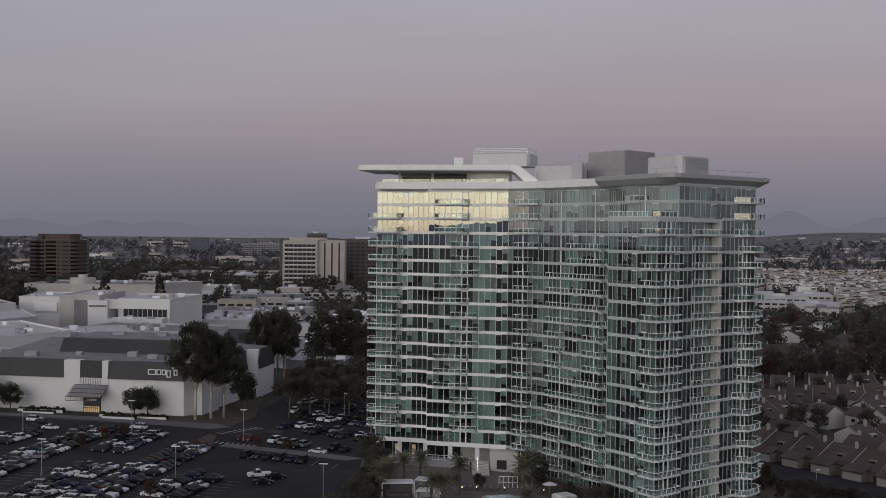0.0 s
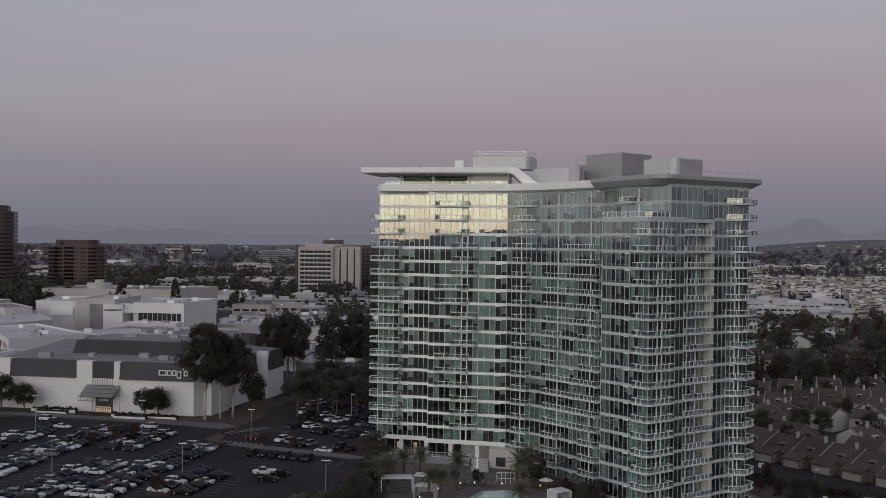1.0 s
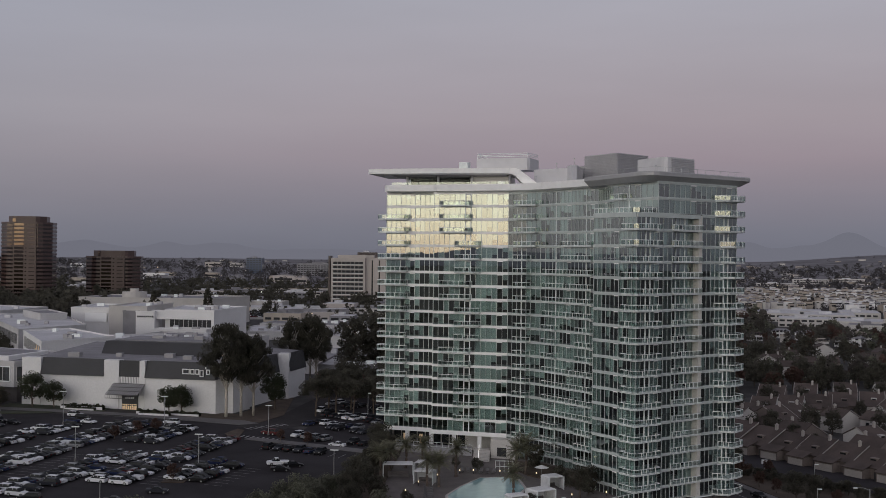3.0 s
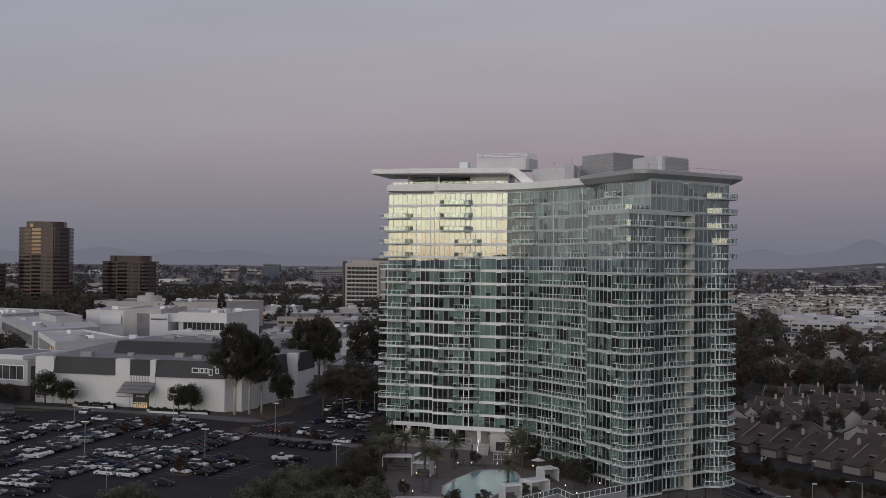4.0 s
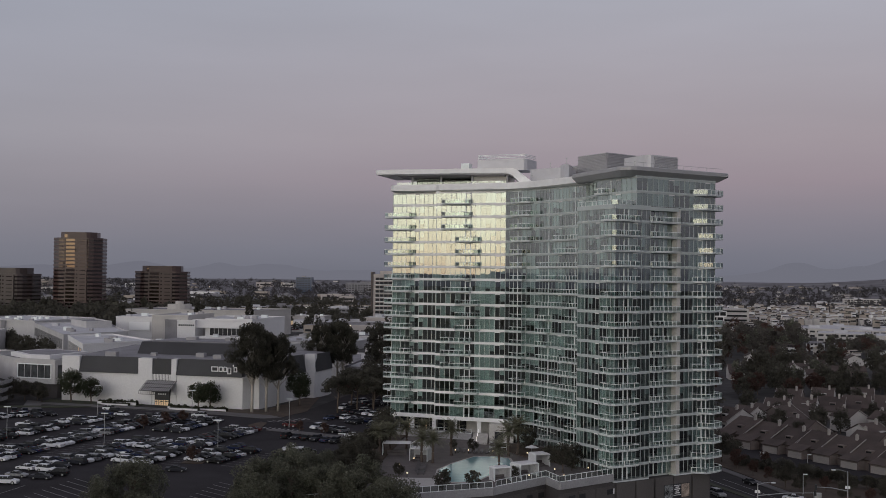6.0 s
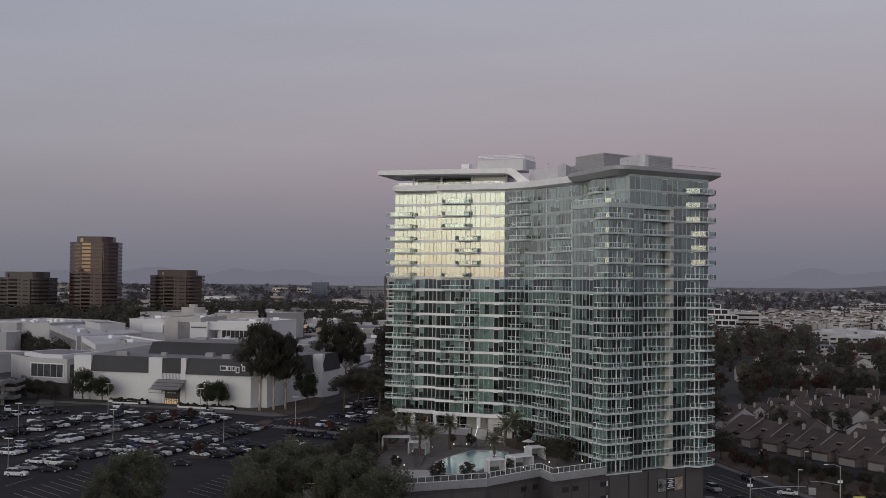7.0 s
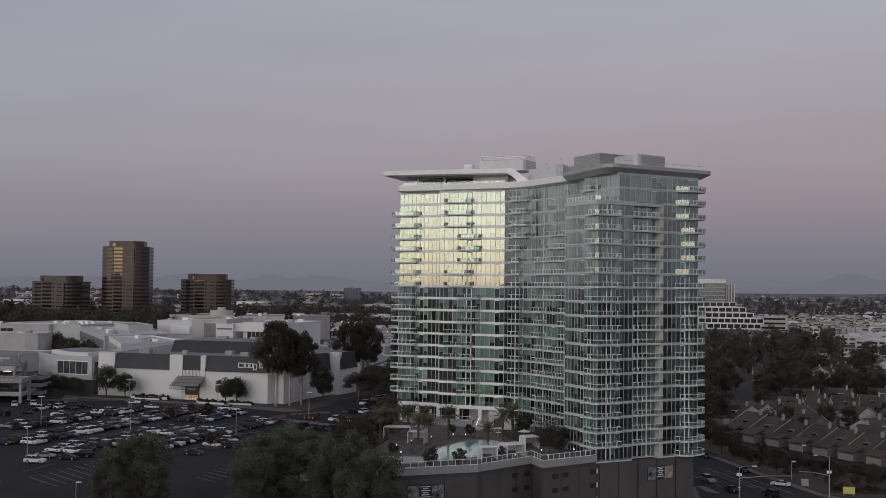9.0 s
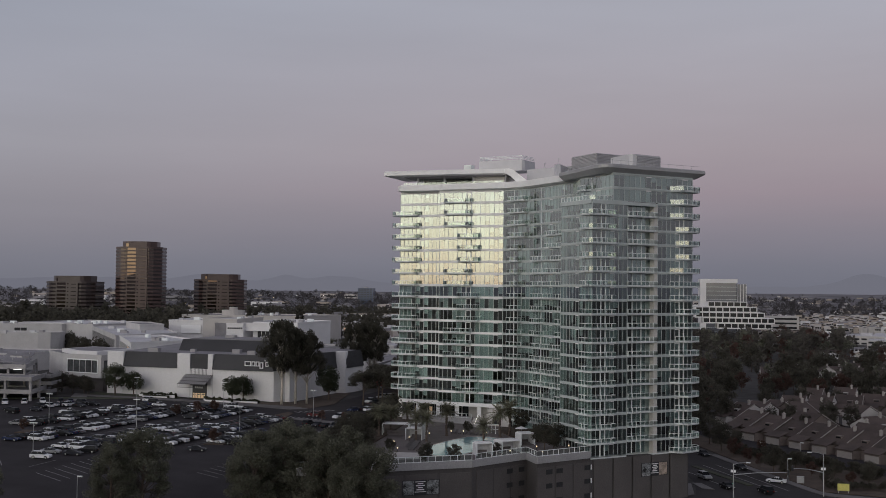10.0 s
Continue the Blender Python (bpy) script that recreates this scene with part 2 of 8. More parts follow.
M_BLUEGLASS = material("blue_glass", (0.10, 0.125, 0.19), 0.12, 0.3, vary=0.1, spec=0.7)
M_BEIGE = material("hotel_beige", (0.46, 0.415, 0.39), 0.8, vary=0.1)
M_DARKWIN = material("dark_window", (0.022, 0.024, 0.026), 0.12, vary=0.1, spec=0.7)
M_TILE = material("brown_shingle", (0.082, 0.062, 0.055), 0.9, vary=0.25, scale=2, fine=16, bump=0.4, random_by="object", spread=0.2)
M_HOUSE = material("house_render", (0.19, 0.155, 0.14), 0.85, vary=0.15, random_by="object", spread=0.2)
M_TRIM = material("house_trim", (0.34, 0.31, 0.29), 0.7, vary=0.12)
M_GARAGE = material("garage_door", (0.42, 0.385, 0.36), 0.6, vary=0.1)
M_TYRE = material("tyre_rubber", (0.018, 0.018, 0.018), 0.9)
M_RIM = material("wheel_rim", (0.45, 0.46, 0.47), 0.35, 0.8)
M_CARGLASS = material("car_glass", (0.012, 0.014, 0.017), 0.2, vary=0.05, spec=0.1)
M_HEADL = material("headlight_lens", (0.6, 0.6, 0.6), 0.15, vary=0.05)
M_TAIL = material("tail_light", (0.25, 0.02, 0.015), 0.25)
M_SHOPDARK = material("shop_glass_dark", (0.030, 0.031, 0.035), 0.4, vary=0.3, scale=3, spec=0.2)


def leafy(m, share=0.55):
    """Leaves let light through: a part of the diffuse light is transmitted."""
    n, l = m.node_tree.nodes, m.node_tree.links
    b, out = n["Principled BSDF"], n["Material Output"]
    tr = n.new("ShaderNodeBsdfTranslucent")
    l.new(b.inputs["Base Color"].links[0].from_socket, tr.inputs["Color"])
    mix = n.new("ShaderNodeMixShader")
    mix.inputs[0].default_value = share
    l.new(b.outputs[0], mix.inputs[1])
    l.new(tr.outputs[0], mix.inputs[2])
    l.new(mix.outputs[0], out.inputs["Surface"])


for leaf_m in (M_WOOD, M_FICUS, M_LEAF, M_EUC, M_OLIVE, M_RUST, M_PALM, M_FARLEAF, M_HEDGE):
    leaf_m.node_tree.nodes["Principled BSDF"].inputs["Specular IOR Level"].default_value = 0.15
    leafy(leaf_m)
M_GLOWWARM = lamp_material("warm_lamp", (1.0, 0.78, 0.48), 1.3)
M_GLOWWHITE = lamp_material("white_lamp", (1.0, 0.96, 0.88), 1.6)
M_SHOPGLOW = lamp_material("lit_shop_window", (1.0, 0.74, 0.46), 0.10)
M_RED = lamp_material("red_signal", (1.0, 0.08, 0.06), 5.0)
M_GREEN = lamp_material("green_signal", (0.2, 1.0, 0.7), 4.0)
M_POSTER_D = material("poster_black", (0.03, 0.03, 0.035), 0.5)
M_POSTER_L = material("poster_pale", (0.22, 0.23, 0.235), 0.5, vary=0.95, scale=6, fine=3)
M_POSTER_W = material("poster_tan", (0.42, 0.34, 0.28), 0.5, vary=0.5, scale=8, fine=4)
M_YELLOW = material("yellow_panel", (0.62, 0.58, 0.16), 0.6)
M_REDSTORE = material("red_store", (0.30, 0.05, 0.05), 0.7, vary=0.15)
PAINTS = {
    "white": material("paint_white", (0.70, 0.71, 0.74), 0.3, vary=0.03, spec=0.45),
    "silver": material("paint_silver", (0.26, 0.265, 0.28), 0.35, 0.3, vary=0.04),
    "grey": material("paint_grey", (0.030, 0.032, 0.040), 0.45, 0.0, vary=0.04, spec=0.15),
    "black": material("paint_black", (0.012, 0.012, 0.014), 0.4, vary=0.04, spec=0.15),
    "red": material("paint_red", (0.085, 0.012, 0.014), 0.4, vary=0.04, spec=0.25),
    "blue": material("paint_blue", (0.020, 0.030, 0.075), 0.4, 0.0, vary=0.04, spec=0.15),
}

# ---- mesh helpers ----
RNG = random.Random(7)


def g(x, y=0.0):
    """Height of the ground, which falls from the mall to the street."""
    return 2.2 - 3.4 * math.tanh(x / 80)


class Mesh:
    """Collects faces and turns them into one mesh."""

    def __init__(self):
        self.v, self.f, self.mi = [], [], []

    def face(self, pts, m=0):
        i = len(self.v)
        self.v.extend(tuple(p) for p in pts)
        self.f.append(tuple(range(i, i + len(pts))))
        self.mi.append(m)

    def box(self, x0, x1, y0, y1, z0, z1, m=0):
        self.prism([(x0, y0), (x1, y0), (x1, y1), (x0, y1)], z0, z1, m)

    def prism(self, poly, z0, z1, m=0, top=None, inset=0.0):
        """An upright prism on a plan polygon, which runs counterclockwise."""
        n, i = len(poly), len(self.v)
        self.v.extend((x, y, z0) for x, y in poly)
        self.v.extend((x, y, z1) for x, y in (top or poly))
        self.f.append(tuple(range(i + n - 1, i - 1, -1)))
        self.f.append(tuple(range(i + n, i + 2 * n)))
        self.f.extend((i + k, i + (k + 1) % n, i + n + (k + 1) % n, i + n + k) for k in range(n))
        self.mi.extend([m] * (n + 2))

    def bar(self, a, b, w, h, m=0, lift=0.0):
        """A bar from a to b (plan or space points), w wide and h high, its underside at the points' height."""
        a, b = Vector(a), Vector(b)
        d = (b - a)
        s = Vector((-d.y, d.x, 0))
        s = s.normalized() * (w / 2) if s.length > 1e-6 else Vector((w / 2, 0, 0))
        i = len(self.v)
        up = Vector((0, 0, h))
        lo = Vector((0, 0, lift))
        for p in (a, b):
            for q in (p - s, p + s):
                self.v.append(tuple(q + lo))
                self.v.append(tuple(q + up + lo))
        self.f.extend([(i, i + 2, i + 3, i + 1), (i + 4, i + 5, i + 7, i + 6), (i, i + 1, i + 5, i + 4), (i + 2, i + 6, i + 7, i + 3), (i + 1, i + 3, i + 7, i + 5), (i, i + 4, i + 6, i + 2)])
        self.mi.extend([m] * 6)

    def tube(self, pts, radii, sides=8, m=0, cap=True):
        """A round tube through points with a radius at each."""
        i = len(self.v)
        n = len(pts)
        for k, p in enumerate(pts):
            p = Vector(p)
            d = Vector(pts[min(k + 1, n - 1)]) - Vector(pts[max(k - 1, 0)])
            q = d.to_track_quat("Z", "Y")
            for s in range(sides):
                a = 2 * math.pi * s / sides
                self.v.append(tuple(p + q @ Vector((radii[k] * math.cos(a), radii[k] * math.sin(a), 0))))
        for k in range(n - 1):
            for s in range(sides):
                a, b = i + k * sides + s, i + k * sides + (s + 1) % sides
                self.f.append((a, b, b + sides, a + sides))
                self.mi.append(m)
        if cap:
            self.f.append(tuple(i + (n - 1) * sides + s for s in range(sides)))
            self.f.append(tuple(i + s for s in range(sides - 1, -1, -1)))
            self.mi.extend([m, m])

    def data(self, name, mats, smooth=False):
        me = bpy.data.meshes.new(name)
        me.from_pydata(self.v, [], self.f)
        for m in mats if isinstance(mats, (list, tuple)) else [mats]:
            me.materials.append(m)
        if any(self.mi):
            me.polygons.foreach_set("material_index", self.mi)
        if smooth:
            me.polygons.foreach_set("use_smooth", [True] * len(self.f))
        me.update()
        return me


def part(name, mesh, mats, parent=None, label="", smooth=False, at=None):
    """Links a mesh as one object, under a thing or a part where one is given."""
    me = mesh if isinstance(mesh, bpy.types.Mesh) else mesh.data(name, mats, smooth)
    ob = new(name, me)
    if parent is not None:
        ob.parent = parent
    if at is not None:
        ob.matrix_basis = at
    if label:
        tagged(ob, label)
    return ob


def thing(name, label, category, group="", kind="", at=None):
    ob = new(name)
    ob.empty_display_size = 0.5
    if at is not None:
        ob.matrix_basis = at
    return tagged(ob, label, category, group, kind)


def lerp(a, b, t):
    return (a[0] + (b[0] - a[0]) * t, a[1] + (b[1] - a[1]) * t)


def unit(a, b):
    d = math.hypot(b[0] - a[0], b[1] - a[1])
    return ((b[0] - a[0]) / d, (b[1] - a[1]) / d), d


def sheet(name, mats, x0, x1, y0, y1, lift, nx=24, ny=2, kind="structure", label="", category="", skew=0.0):
    """A ground patch that follows the slope."""
    m = Mesh()
    for i in range(nx):
        for j in range(ny):
            xs = [x0 + (x1 - x0) * (i + k) / nx for k in (0, 1)]
            ys = [y0 + (y1 - y0) * (j + k) / ny for k in (0, 1)]
            m.face([(x + skew * (y - y0), y, g(x + skew * (y - y0)) + lift) for x, y in ((xs[0], ys[0]), (xs[1], ys[0]), (xs[1], ys[1]), (xs[0], ys[1]))])
    ob = part(name, m, mats)
    return tagged(ob, label, category, "", kind)


def patch(name, mat, poly, lift, label="", category="", kind="structure", thick=0.0):
    """A ground polygon that follows the slope, cut in strips along x; with thickness it is a raised bed or kerb."""
    m = Mesh()
    n = len(poly)
    bm = bmesh.new()
    vs = [bm.verts.new((x, y, 0)) for x, y in poly]
    bm.faces.new(vs)
    lo, hi = min(p[0] for p in poly), max(p[0] for p in poly)
    step = max(4.0, (hi - lo) / 40)
    x = lo + step
    while x < hi - 0.01:
        bmesh.ops.bisect_plane(bm, geom=bm.verts[:] + bm.edges[:] + bm.faces[:], plane_co=(x, 0, 0), plane_no=(1, 0, 0))
        x += step
    if thick:
        r = bmesh.ops.extrude_face_region(bm, geom=bm.faces[:])
        for v in r["geom"]:
            if isinstance(v, bmesh.types.BMVert):
                v.co.z += thick
    for v in bm.verts:
        v.co.z += g(v.co.x) + lift
    bmesh.ops.recalc_face_normals(bm, faces=bm.faces[:])
    me = bpy.data.meshes.new(name)
    bm.to_mesh(me)
    bm.free()
    me.materials.append(mat)
    return tagged(new(name, me), label, category, "", kind)

# ---- ground ----
m = Mesh()
xs = [-4900, -2500, -1200, -600, -400] + [-300 + 12 * i for i in range(51)] + [400, 700, 1200, 2500, 4900]
ys = [-4900, -1500, -500, -100, 100, 300, 500, 800, 1200, 1800, 2600, 3600, 4900]
for i in range(len(xs) - 1):
    for j in range(len(ys) - 1):
        m.face([(x, y, g(x) - 0.06) for x, y in ((xs[i], ys[j]), (xs[i + 1], ys[j]), (xs[i + 1], ys[j + 1]), (xs[i], ys[j + 1]))])
M_GROUND = material("open_ground", (0.050, 0.047, 0.046), 0.95, vary=0.45, scale=0.12, fine=6)
tagged(part("ground", m, M_GROUND), "dark open ground that reaches the horizon", "ground", "", "structure")
patch("parking_lot", M_ASPHALT, [(-190, 190), (-60, 118), (-34, 150), (-14, 262), (-16, 300), (-30, 318), (-60, 321), (-104, 329), (-150, 336), (-190, 330)], 0.02, "dark asphalt parking lot beside the store", "parking lot")
patch("road", M_ROAD, [(-66, 318), (-52, 316), (-46, 332), (-40, 420), (-52, 420), (-58, 345)], 0.05, "asphalt service road past the store", "road")
patch("road", M_ASPHALT, [(-46, 312), (-16, 300), (4, 262), (-8, 380), (-30, 405), (-42, 404)], 0.035, "asphalt parking court under the trees", "parking lot")
patch("road", M_ROAD, [(-70, 100), (40, 165), (70, 188), (99, 200), (88, 226), (77.6, 252.4), (67.3, 281), (58, 306), (50, 306), (57, 262), (61, 232), (60.4, 216), (34, 184), (-18, 152), (-80, 112)], 0.03, "wide asphalt street beside the podium", "road")
patch("road", M_ROAD, [(78, 200), (400, 118), (400, 138), (88.2, 225.4)], 0.045, "asphalt cross street at the lights", "road")
patch("yard", M_ASPHALT, [(64, 334), (90.5, 278.5), (102.8, 265), (122, 244), (132, 250), (112, 280), (95, 306), (79, 334), (70, 348)], 0.04, "dark asphalt yard before the garages", "road")
patch("planting_bed", M_SOIL, [(70, 284), (79.9, 254.2), (89.8, 229.4), (104, 226), (124, 240), (102, 263.4), (89.4, 277), (64, 330), (58, 322)], 0.02, "dark planted bank between street and yard", "planting bed", thick=0.14)
patch("pavement", M_CONC, [(67.5, 281), (77.7, 252.4), (87.2, 227.7), (89.4, 228.6), (79.9, 253.4), (69.7, 282)], 0.03, "concrete pavement along the street", "pavement", thick=0.15)
patch("pavement", M_CONC, [(87.4, 227.4), (90, 223.6), (124, 214.6), (124, 217.4), (92, 226.6), (89.5, 228.4)], 0.05, "concrete pavement at the street corner", "pavement", thick=0.15)
patch("median", M_CONC, [(60.2, 231.4), (62.2, 224.4), (65.0, 224.0), (62.4, 231.8)], 0.03, "pale concrete island beside the podium", "median", thick=0.12)
# store frontage
patch("pavement", M_CONC, [(-150, 338.5), (-104, 331.5), (-66, 321.5), (-61, 326), (-66, 330), (-104, 336.5), (-150, 343)], 0.04, "pale concrete pavement along the store", "pavement", thick=0.14)
patch("planting_bed", M_SOIL, [(-98, 336.2), (-66, 330), (-61, 328), (-57, 345), (-62, 388), (-66, 388), (-71, 343), (-98, 345)], 0.02, "brown mulch bed with low shrubs", "planting bed", thick=0.12)
patch("planting_bed", M_GRASS, [(-150, 343.2), (-114, 338.0), (-114, 346), (-150, 352)], 0.02, "grass verge in front of the store", "planting bed", thick=0.12)
patch("planting_bed", M_GRASS, [(-175, 318), (-128, 333), (-128, 337), (-175, 326)], 0.05, "grass verge beside the lot", "planting bed", thick=0.12)
patch("path", M_CONC, [(-146, 322), (-138, 320), (-150, 345), (-156, 347)], 0.16, "pale concrete path across the verge", "path")
# median between road and lot
patch("median", M_CONC, [(-58.5, 297.0), (-24, 286.0), (-20, 289.0), (-24, 291.2), (-57, 300.6)], 0.03, "concrete median kerb with planting", "median", thick=0.15)
patch("median", M_SOIL, [(-66, 305), (-62, 297), (-60.5, 298), (-62, 312), (-64.5, 314)], 0.03, "concrete traffic island", "median", thick=0.15)
for x0, y0, x1, y1 in ((-118, 240, -113, 246), (-63, 236, -58, 241)):
    patch("median", M_SOIL, [(x0, y0), (x1, y0 + 1), (x1, y1), (x0, y1)], 0.03, "kerbed planting island in the lot", "median", thick=0.15)
# street median and pavement by the podium
patch("median", M_GRASS, [(61.4, 258.2), (67.2, 244.8), (73.0, 232.6), (74.5, 233.3), (68.7, 245.6), (62.9, 258.9)], 0.03, "narrow planted street median", "median", thick=0.15)
patch("pavement", M_CONC, [(-22, 151), (34, 182), (60, 216), (60, 230), (57, 230), (57, 217), (32, 186), (-22, 156)], 0.03, "concrete pavement along the podium", "pavement", thick=0.15)


def painted(name, a, b, w, label, lift=0.06):
    m = Mesh()
    u, d = unit(a, b)
    n = max(1, int(d / 6))
    for i in range(n):
        p, q = lerp(a, b, i / n), lerp(a, b, (i + 1) / n)
        m.face([(p[0] - u[1] * w / 2, p[1] + u[0] * w / 2, g(p[0]) + lift), (p[0] + u[1] * w / 2, p[1] - u[0] * w / 2, g(p[0]) + lift), (q[0] + u[1] * w / 2, q[1] - u[0] * w / 2, g(q[0]) + lift), (q[0] - u[1] * w / 2, q[1] + u[0] * w / 2, g(q[0]) + lift)])
    return tagged(part(name, m, M_PAINT), label, "road marking", "road markings", "structure")


for i in range(8):
    painted("crosswalk_bar", (-63 + i * 1.25, 316.5 + i * 1.5), (-60.4 + i * 1.25, 314.6 + i * 1.5), 0.5, "white painted crosswalk bar", 0.09)
    painted("crosswalk_bar", (-60.5 + i * 1.5, 300.5 - i * 0.4), (-59.9 + i * 1.5, 303.4 - i * 0.4), 0.5, "white painted crosswalk bar", 0.09)
for i in range(9):
    painted("stall_line", (-80.2 + i * 0.25, 183.6 + i * 3.4), (-70.4 + i * 0.25, 176.0 + i * 3.4), 0.15, "white stall line")
for i in range(7):
    painted("stall_line", (-48.6 + i * 0.2, 196.0 + i * 3.3), (-42.2 + i * 0.2, 191.6 + i * 3.3), 0.15, "white stall line")
for a_, b_, n_ in (((-82.2, 236.0), (-77.0, 264.0), 10), ((-66.0, 234.0), (-61.0, 262.0), 10), ((-99.0, 236.0), (-93.5, 268.0), 11), ((-52.0, 236.0), (-47.5, 260.0), 8)):
    u_, d_ = unit(a_, b_)
    for i in range(n_):
        p_ = lerp(a_, b_, i / n_)
        painted("stall_line", (p_[0] - u_[1] * 1.2, p_[1] + u_[0] * 1.2), (p_[0] + u_[1] * 3.2, p_[1] - u_[0] * 3.2), 0.13, "white stall line")
painted("stall_line", (-85.5, 190.0), (-84.6, 200.5), 0.15, "white stall line")
painted("stall_line", (-96.0, 196.0), (-92.0, 190.0), 0.15, "white stall line")
for i in range(10):
    x = -32 + i * 2.75
    painted("stall_line", (-50 + i * 2.75, 288.5 - i * 0.75), (-51.2 + i * 2.75, 282.8 - i * 0.75), 0.13, "white stall line")
for a_, b_ in (((68.0, 263.0), (82.0, 228.0)), ((64.6, 261.0), (79.0, 226.0)), ((58.6, 252.0), (66.6, 232.0))):
    painted("lane_line", a_, b_, 0.16, "white lane line")
painted("lane_line", (-72, 324), (-112, 331), 0.14, "white lane line", 0.07)

# ---- cars ----


def car_proto(kind, paint):
    """A parked car in one paint: body, glass, four wheels, lamps."""
    t = thing("car", "parked %s %s on the dark asphalt" % (paint, {"sedan": "sedan", "suv": "sport utility vehicle", "pickup": "pickup truck", "hatch": "hatchback"}[kind]), "car", "parked cars")
    L, Wd = {"sedan": (4.7, 1.84), "suv": (4.8, 1.92), "pickup": (5.6, 1.98), "hatch": (4.2, 1.78)}[kind]
    H, belt, bonnet = {"sedan": (1.45, 0.93, 0.86), "suv": (1.78, 1.10, 1.06), "pickup": (1.86, 1.14, 1.10), "hatch": (1.5, 0.96, 0.90)}[kind]
    h = L / 2
    cab = {"sedan": (-h * 0.62, -h * 0.30, h * 0.12, h * 0.50), "suv": (-h * 0.95, -h * 0.80, h * 0.18, h * 0.48), "pickup": (-h * 0.12, -h * 0.04, h * 0.30, h * 0.56), "hatch": (-h * 0.92, -h * 0.66, h * 0.15, h * 0.52)}[kind]
    tail = {"sedan": 0.95, "suv": 1.05, "pickup": 1.12, "hatch": 0.96}[kind]
    prof = [(-h, 0.35), (-h, 0.62), (-h * 0.985, tail - 0.04), (-h * 0.94, tail), (cab[0], belt), (cab[3], belt), (h * 0.90, bonnet - 0.10), (h * 0.985, bonnet - 0.26), (h, 0.52), (h * 0.98, 0.32)]
    m = Mesh()
    rows = []
    for y, s in ((-Wd / 2, 0.0), (-Wd / 2 * 0.93, 1.0), (Wd / 2 * 0.93, 1.0), (Wd / 2, 0.0)):
        rows.append([(x * (0.985 if s == 0 else 1.0), y, z - (0.0 if z < 0.6 else (0.05 if s == 0 else 0.0))) for x, z in prof])
    n = len(prof)
    for r0, r1 in zip(rows[:-1], rows[1:]):
        for i in range(n):
            j = (i + 1) % n
            m.face([r0[i], r0[j], r1[j], r1[i]])
    m.face(rows[0])
    m.face(rows[-1][::-1])
    # roof panel
    i0 = 0.80 * Wd / 2
    m.prism([(cab[1], -i0 * 0.92), (cab[2], -i0 * 0.92), (cab[2], i0 * 0.92), (cab[1], i0 * 0.92)], H - 0.07, H - 0.02, top=[(cab[1] + 0.08, -i0 * 0.84), (cab[2] - 0.08, -i0 * 0.84), (cab[2] - 0.08, i0 * 0.84), (cab[1] + 0.08, i0 * 0.84)])
    if kind == "pickup":
        m.box(-h * 0.95, cab[0] - 0.05, -Wd / 2 * 0.9, -Wd / 2 * 0.84, belt - 0.05, belt + 0.02)
        m.box(-h * 0.95, cab[0] - 0.05, Wd / 2 * 0.84, Wd / 2 * 0.9, belt - 0.05, belt + 0.02)
    for x in (cab[1] + 0.03, (cab[1] + cab[2]) / 2 + 0.1, cab[2] - 0.05):
        for s in (-1, 1):
            m.bar((x, s * i0 * 0.99, belt - 0.02), (x + 0.09, s * i0 * 0.99, belt - 0.02), 0.05, H - belt - 0.04)
    body = part("body", m, PAINTS[paint], t)
    gm = Mesh()
    o = Wd / 2 * 0.90
    gm.prism([(cab[0], -o), (cab[3], -o), (cab[3], o), (cab[0], o)], belt - 0.01, H - 0.06, top=[(cab[1], -i0 * 0.94), (cab[2], -i0 * 0.94), (cab[2], i0 * 0.94), (cab[1], i0 * 0.94)])
    part("glasshouse", gm, M_CARGLASS, t)
    r = 0.34 if kind in ("sedan", "hatch") else 0.39
    for x in (-h * 0.60, h * 0.62):
        for s in (-1, 1):
            wm = Mesh()
            wm.tube([(x, s * (Wd / 2 - 0.22), r), (x, s * (Wd / 2 + 0.01), r)], [r, r], 12)
            wm.tube([(x, s * (Wd / 2 - 0.05), r), (x, s * (Wd / 2 + 0.025), r)], [r * 0.62, r * 0.58], 10, 1)
            part("wheel", wm, [M_TYRE, M_RIM], t)
    for s in (-1, 1):
        lm = Mesh()
        lm.box(h * 0.93, h * 0.995, min(s * Wd * 0.28, s * Wd * 0.45), max(s * Wd * 0.28, s * Wd * 0.45), bonnet - 0.32, bonnet - 0.17)
        part("headlight", lm, M_HEADL, t)
        lm = Mesh()
        lm.box(-h * 1.003, -h * 0.95, min(s * Wd * 0.32, s * Wd * 0.46), max(s * Wd * 0.32, s * Wd * 0.46), tail - 0.27, tail - 0.1)
        part("tail_light", lm, M_TAIL, t)
    return t


CARS = {}
CAR_MIX = [("sedan", "white")] * 5 + [("suv", "white")] * 7 + [("sedan", "silver")] * 4 + [("suv", "silver")] * 3 + [("sedan", "grey")] * 6 + [("suv", "grey")] * 4 + [("sedan", "black")] * 9 + [("suv", "black")] * 8 + [("hatch", "blue")] * 4 + [("sedan", "blue")] * 4 + [("sedan", "red")] * 2 + [("pickup", "white")] + [("hatch", "grey")] * 3


def park(x, y, rz, kind=None, paint=None):
    """A car at a place on the ground, nose towards rz degrees."""
    if kind is None:
        kind, paint = RNG.choice(CAR_MIX)
    at = pose(x, y, g(x) + 0.03, 0, math.degrees(math.atan(3.4 / 80 / math.cosh(x / 80) ** 2)), 0) @ pose(0, 0, 0, 0, 0, rz)
    if (kind, paint) not in CARS:
        CARS[(kind, paint)] = car_proto(kind, paint)
        CARS[(kind, paint)].matrix_basis = at
    else:
        copy_thing(CARS[(kind, paint)], at)


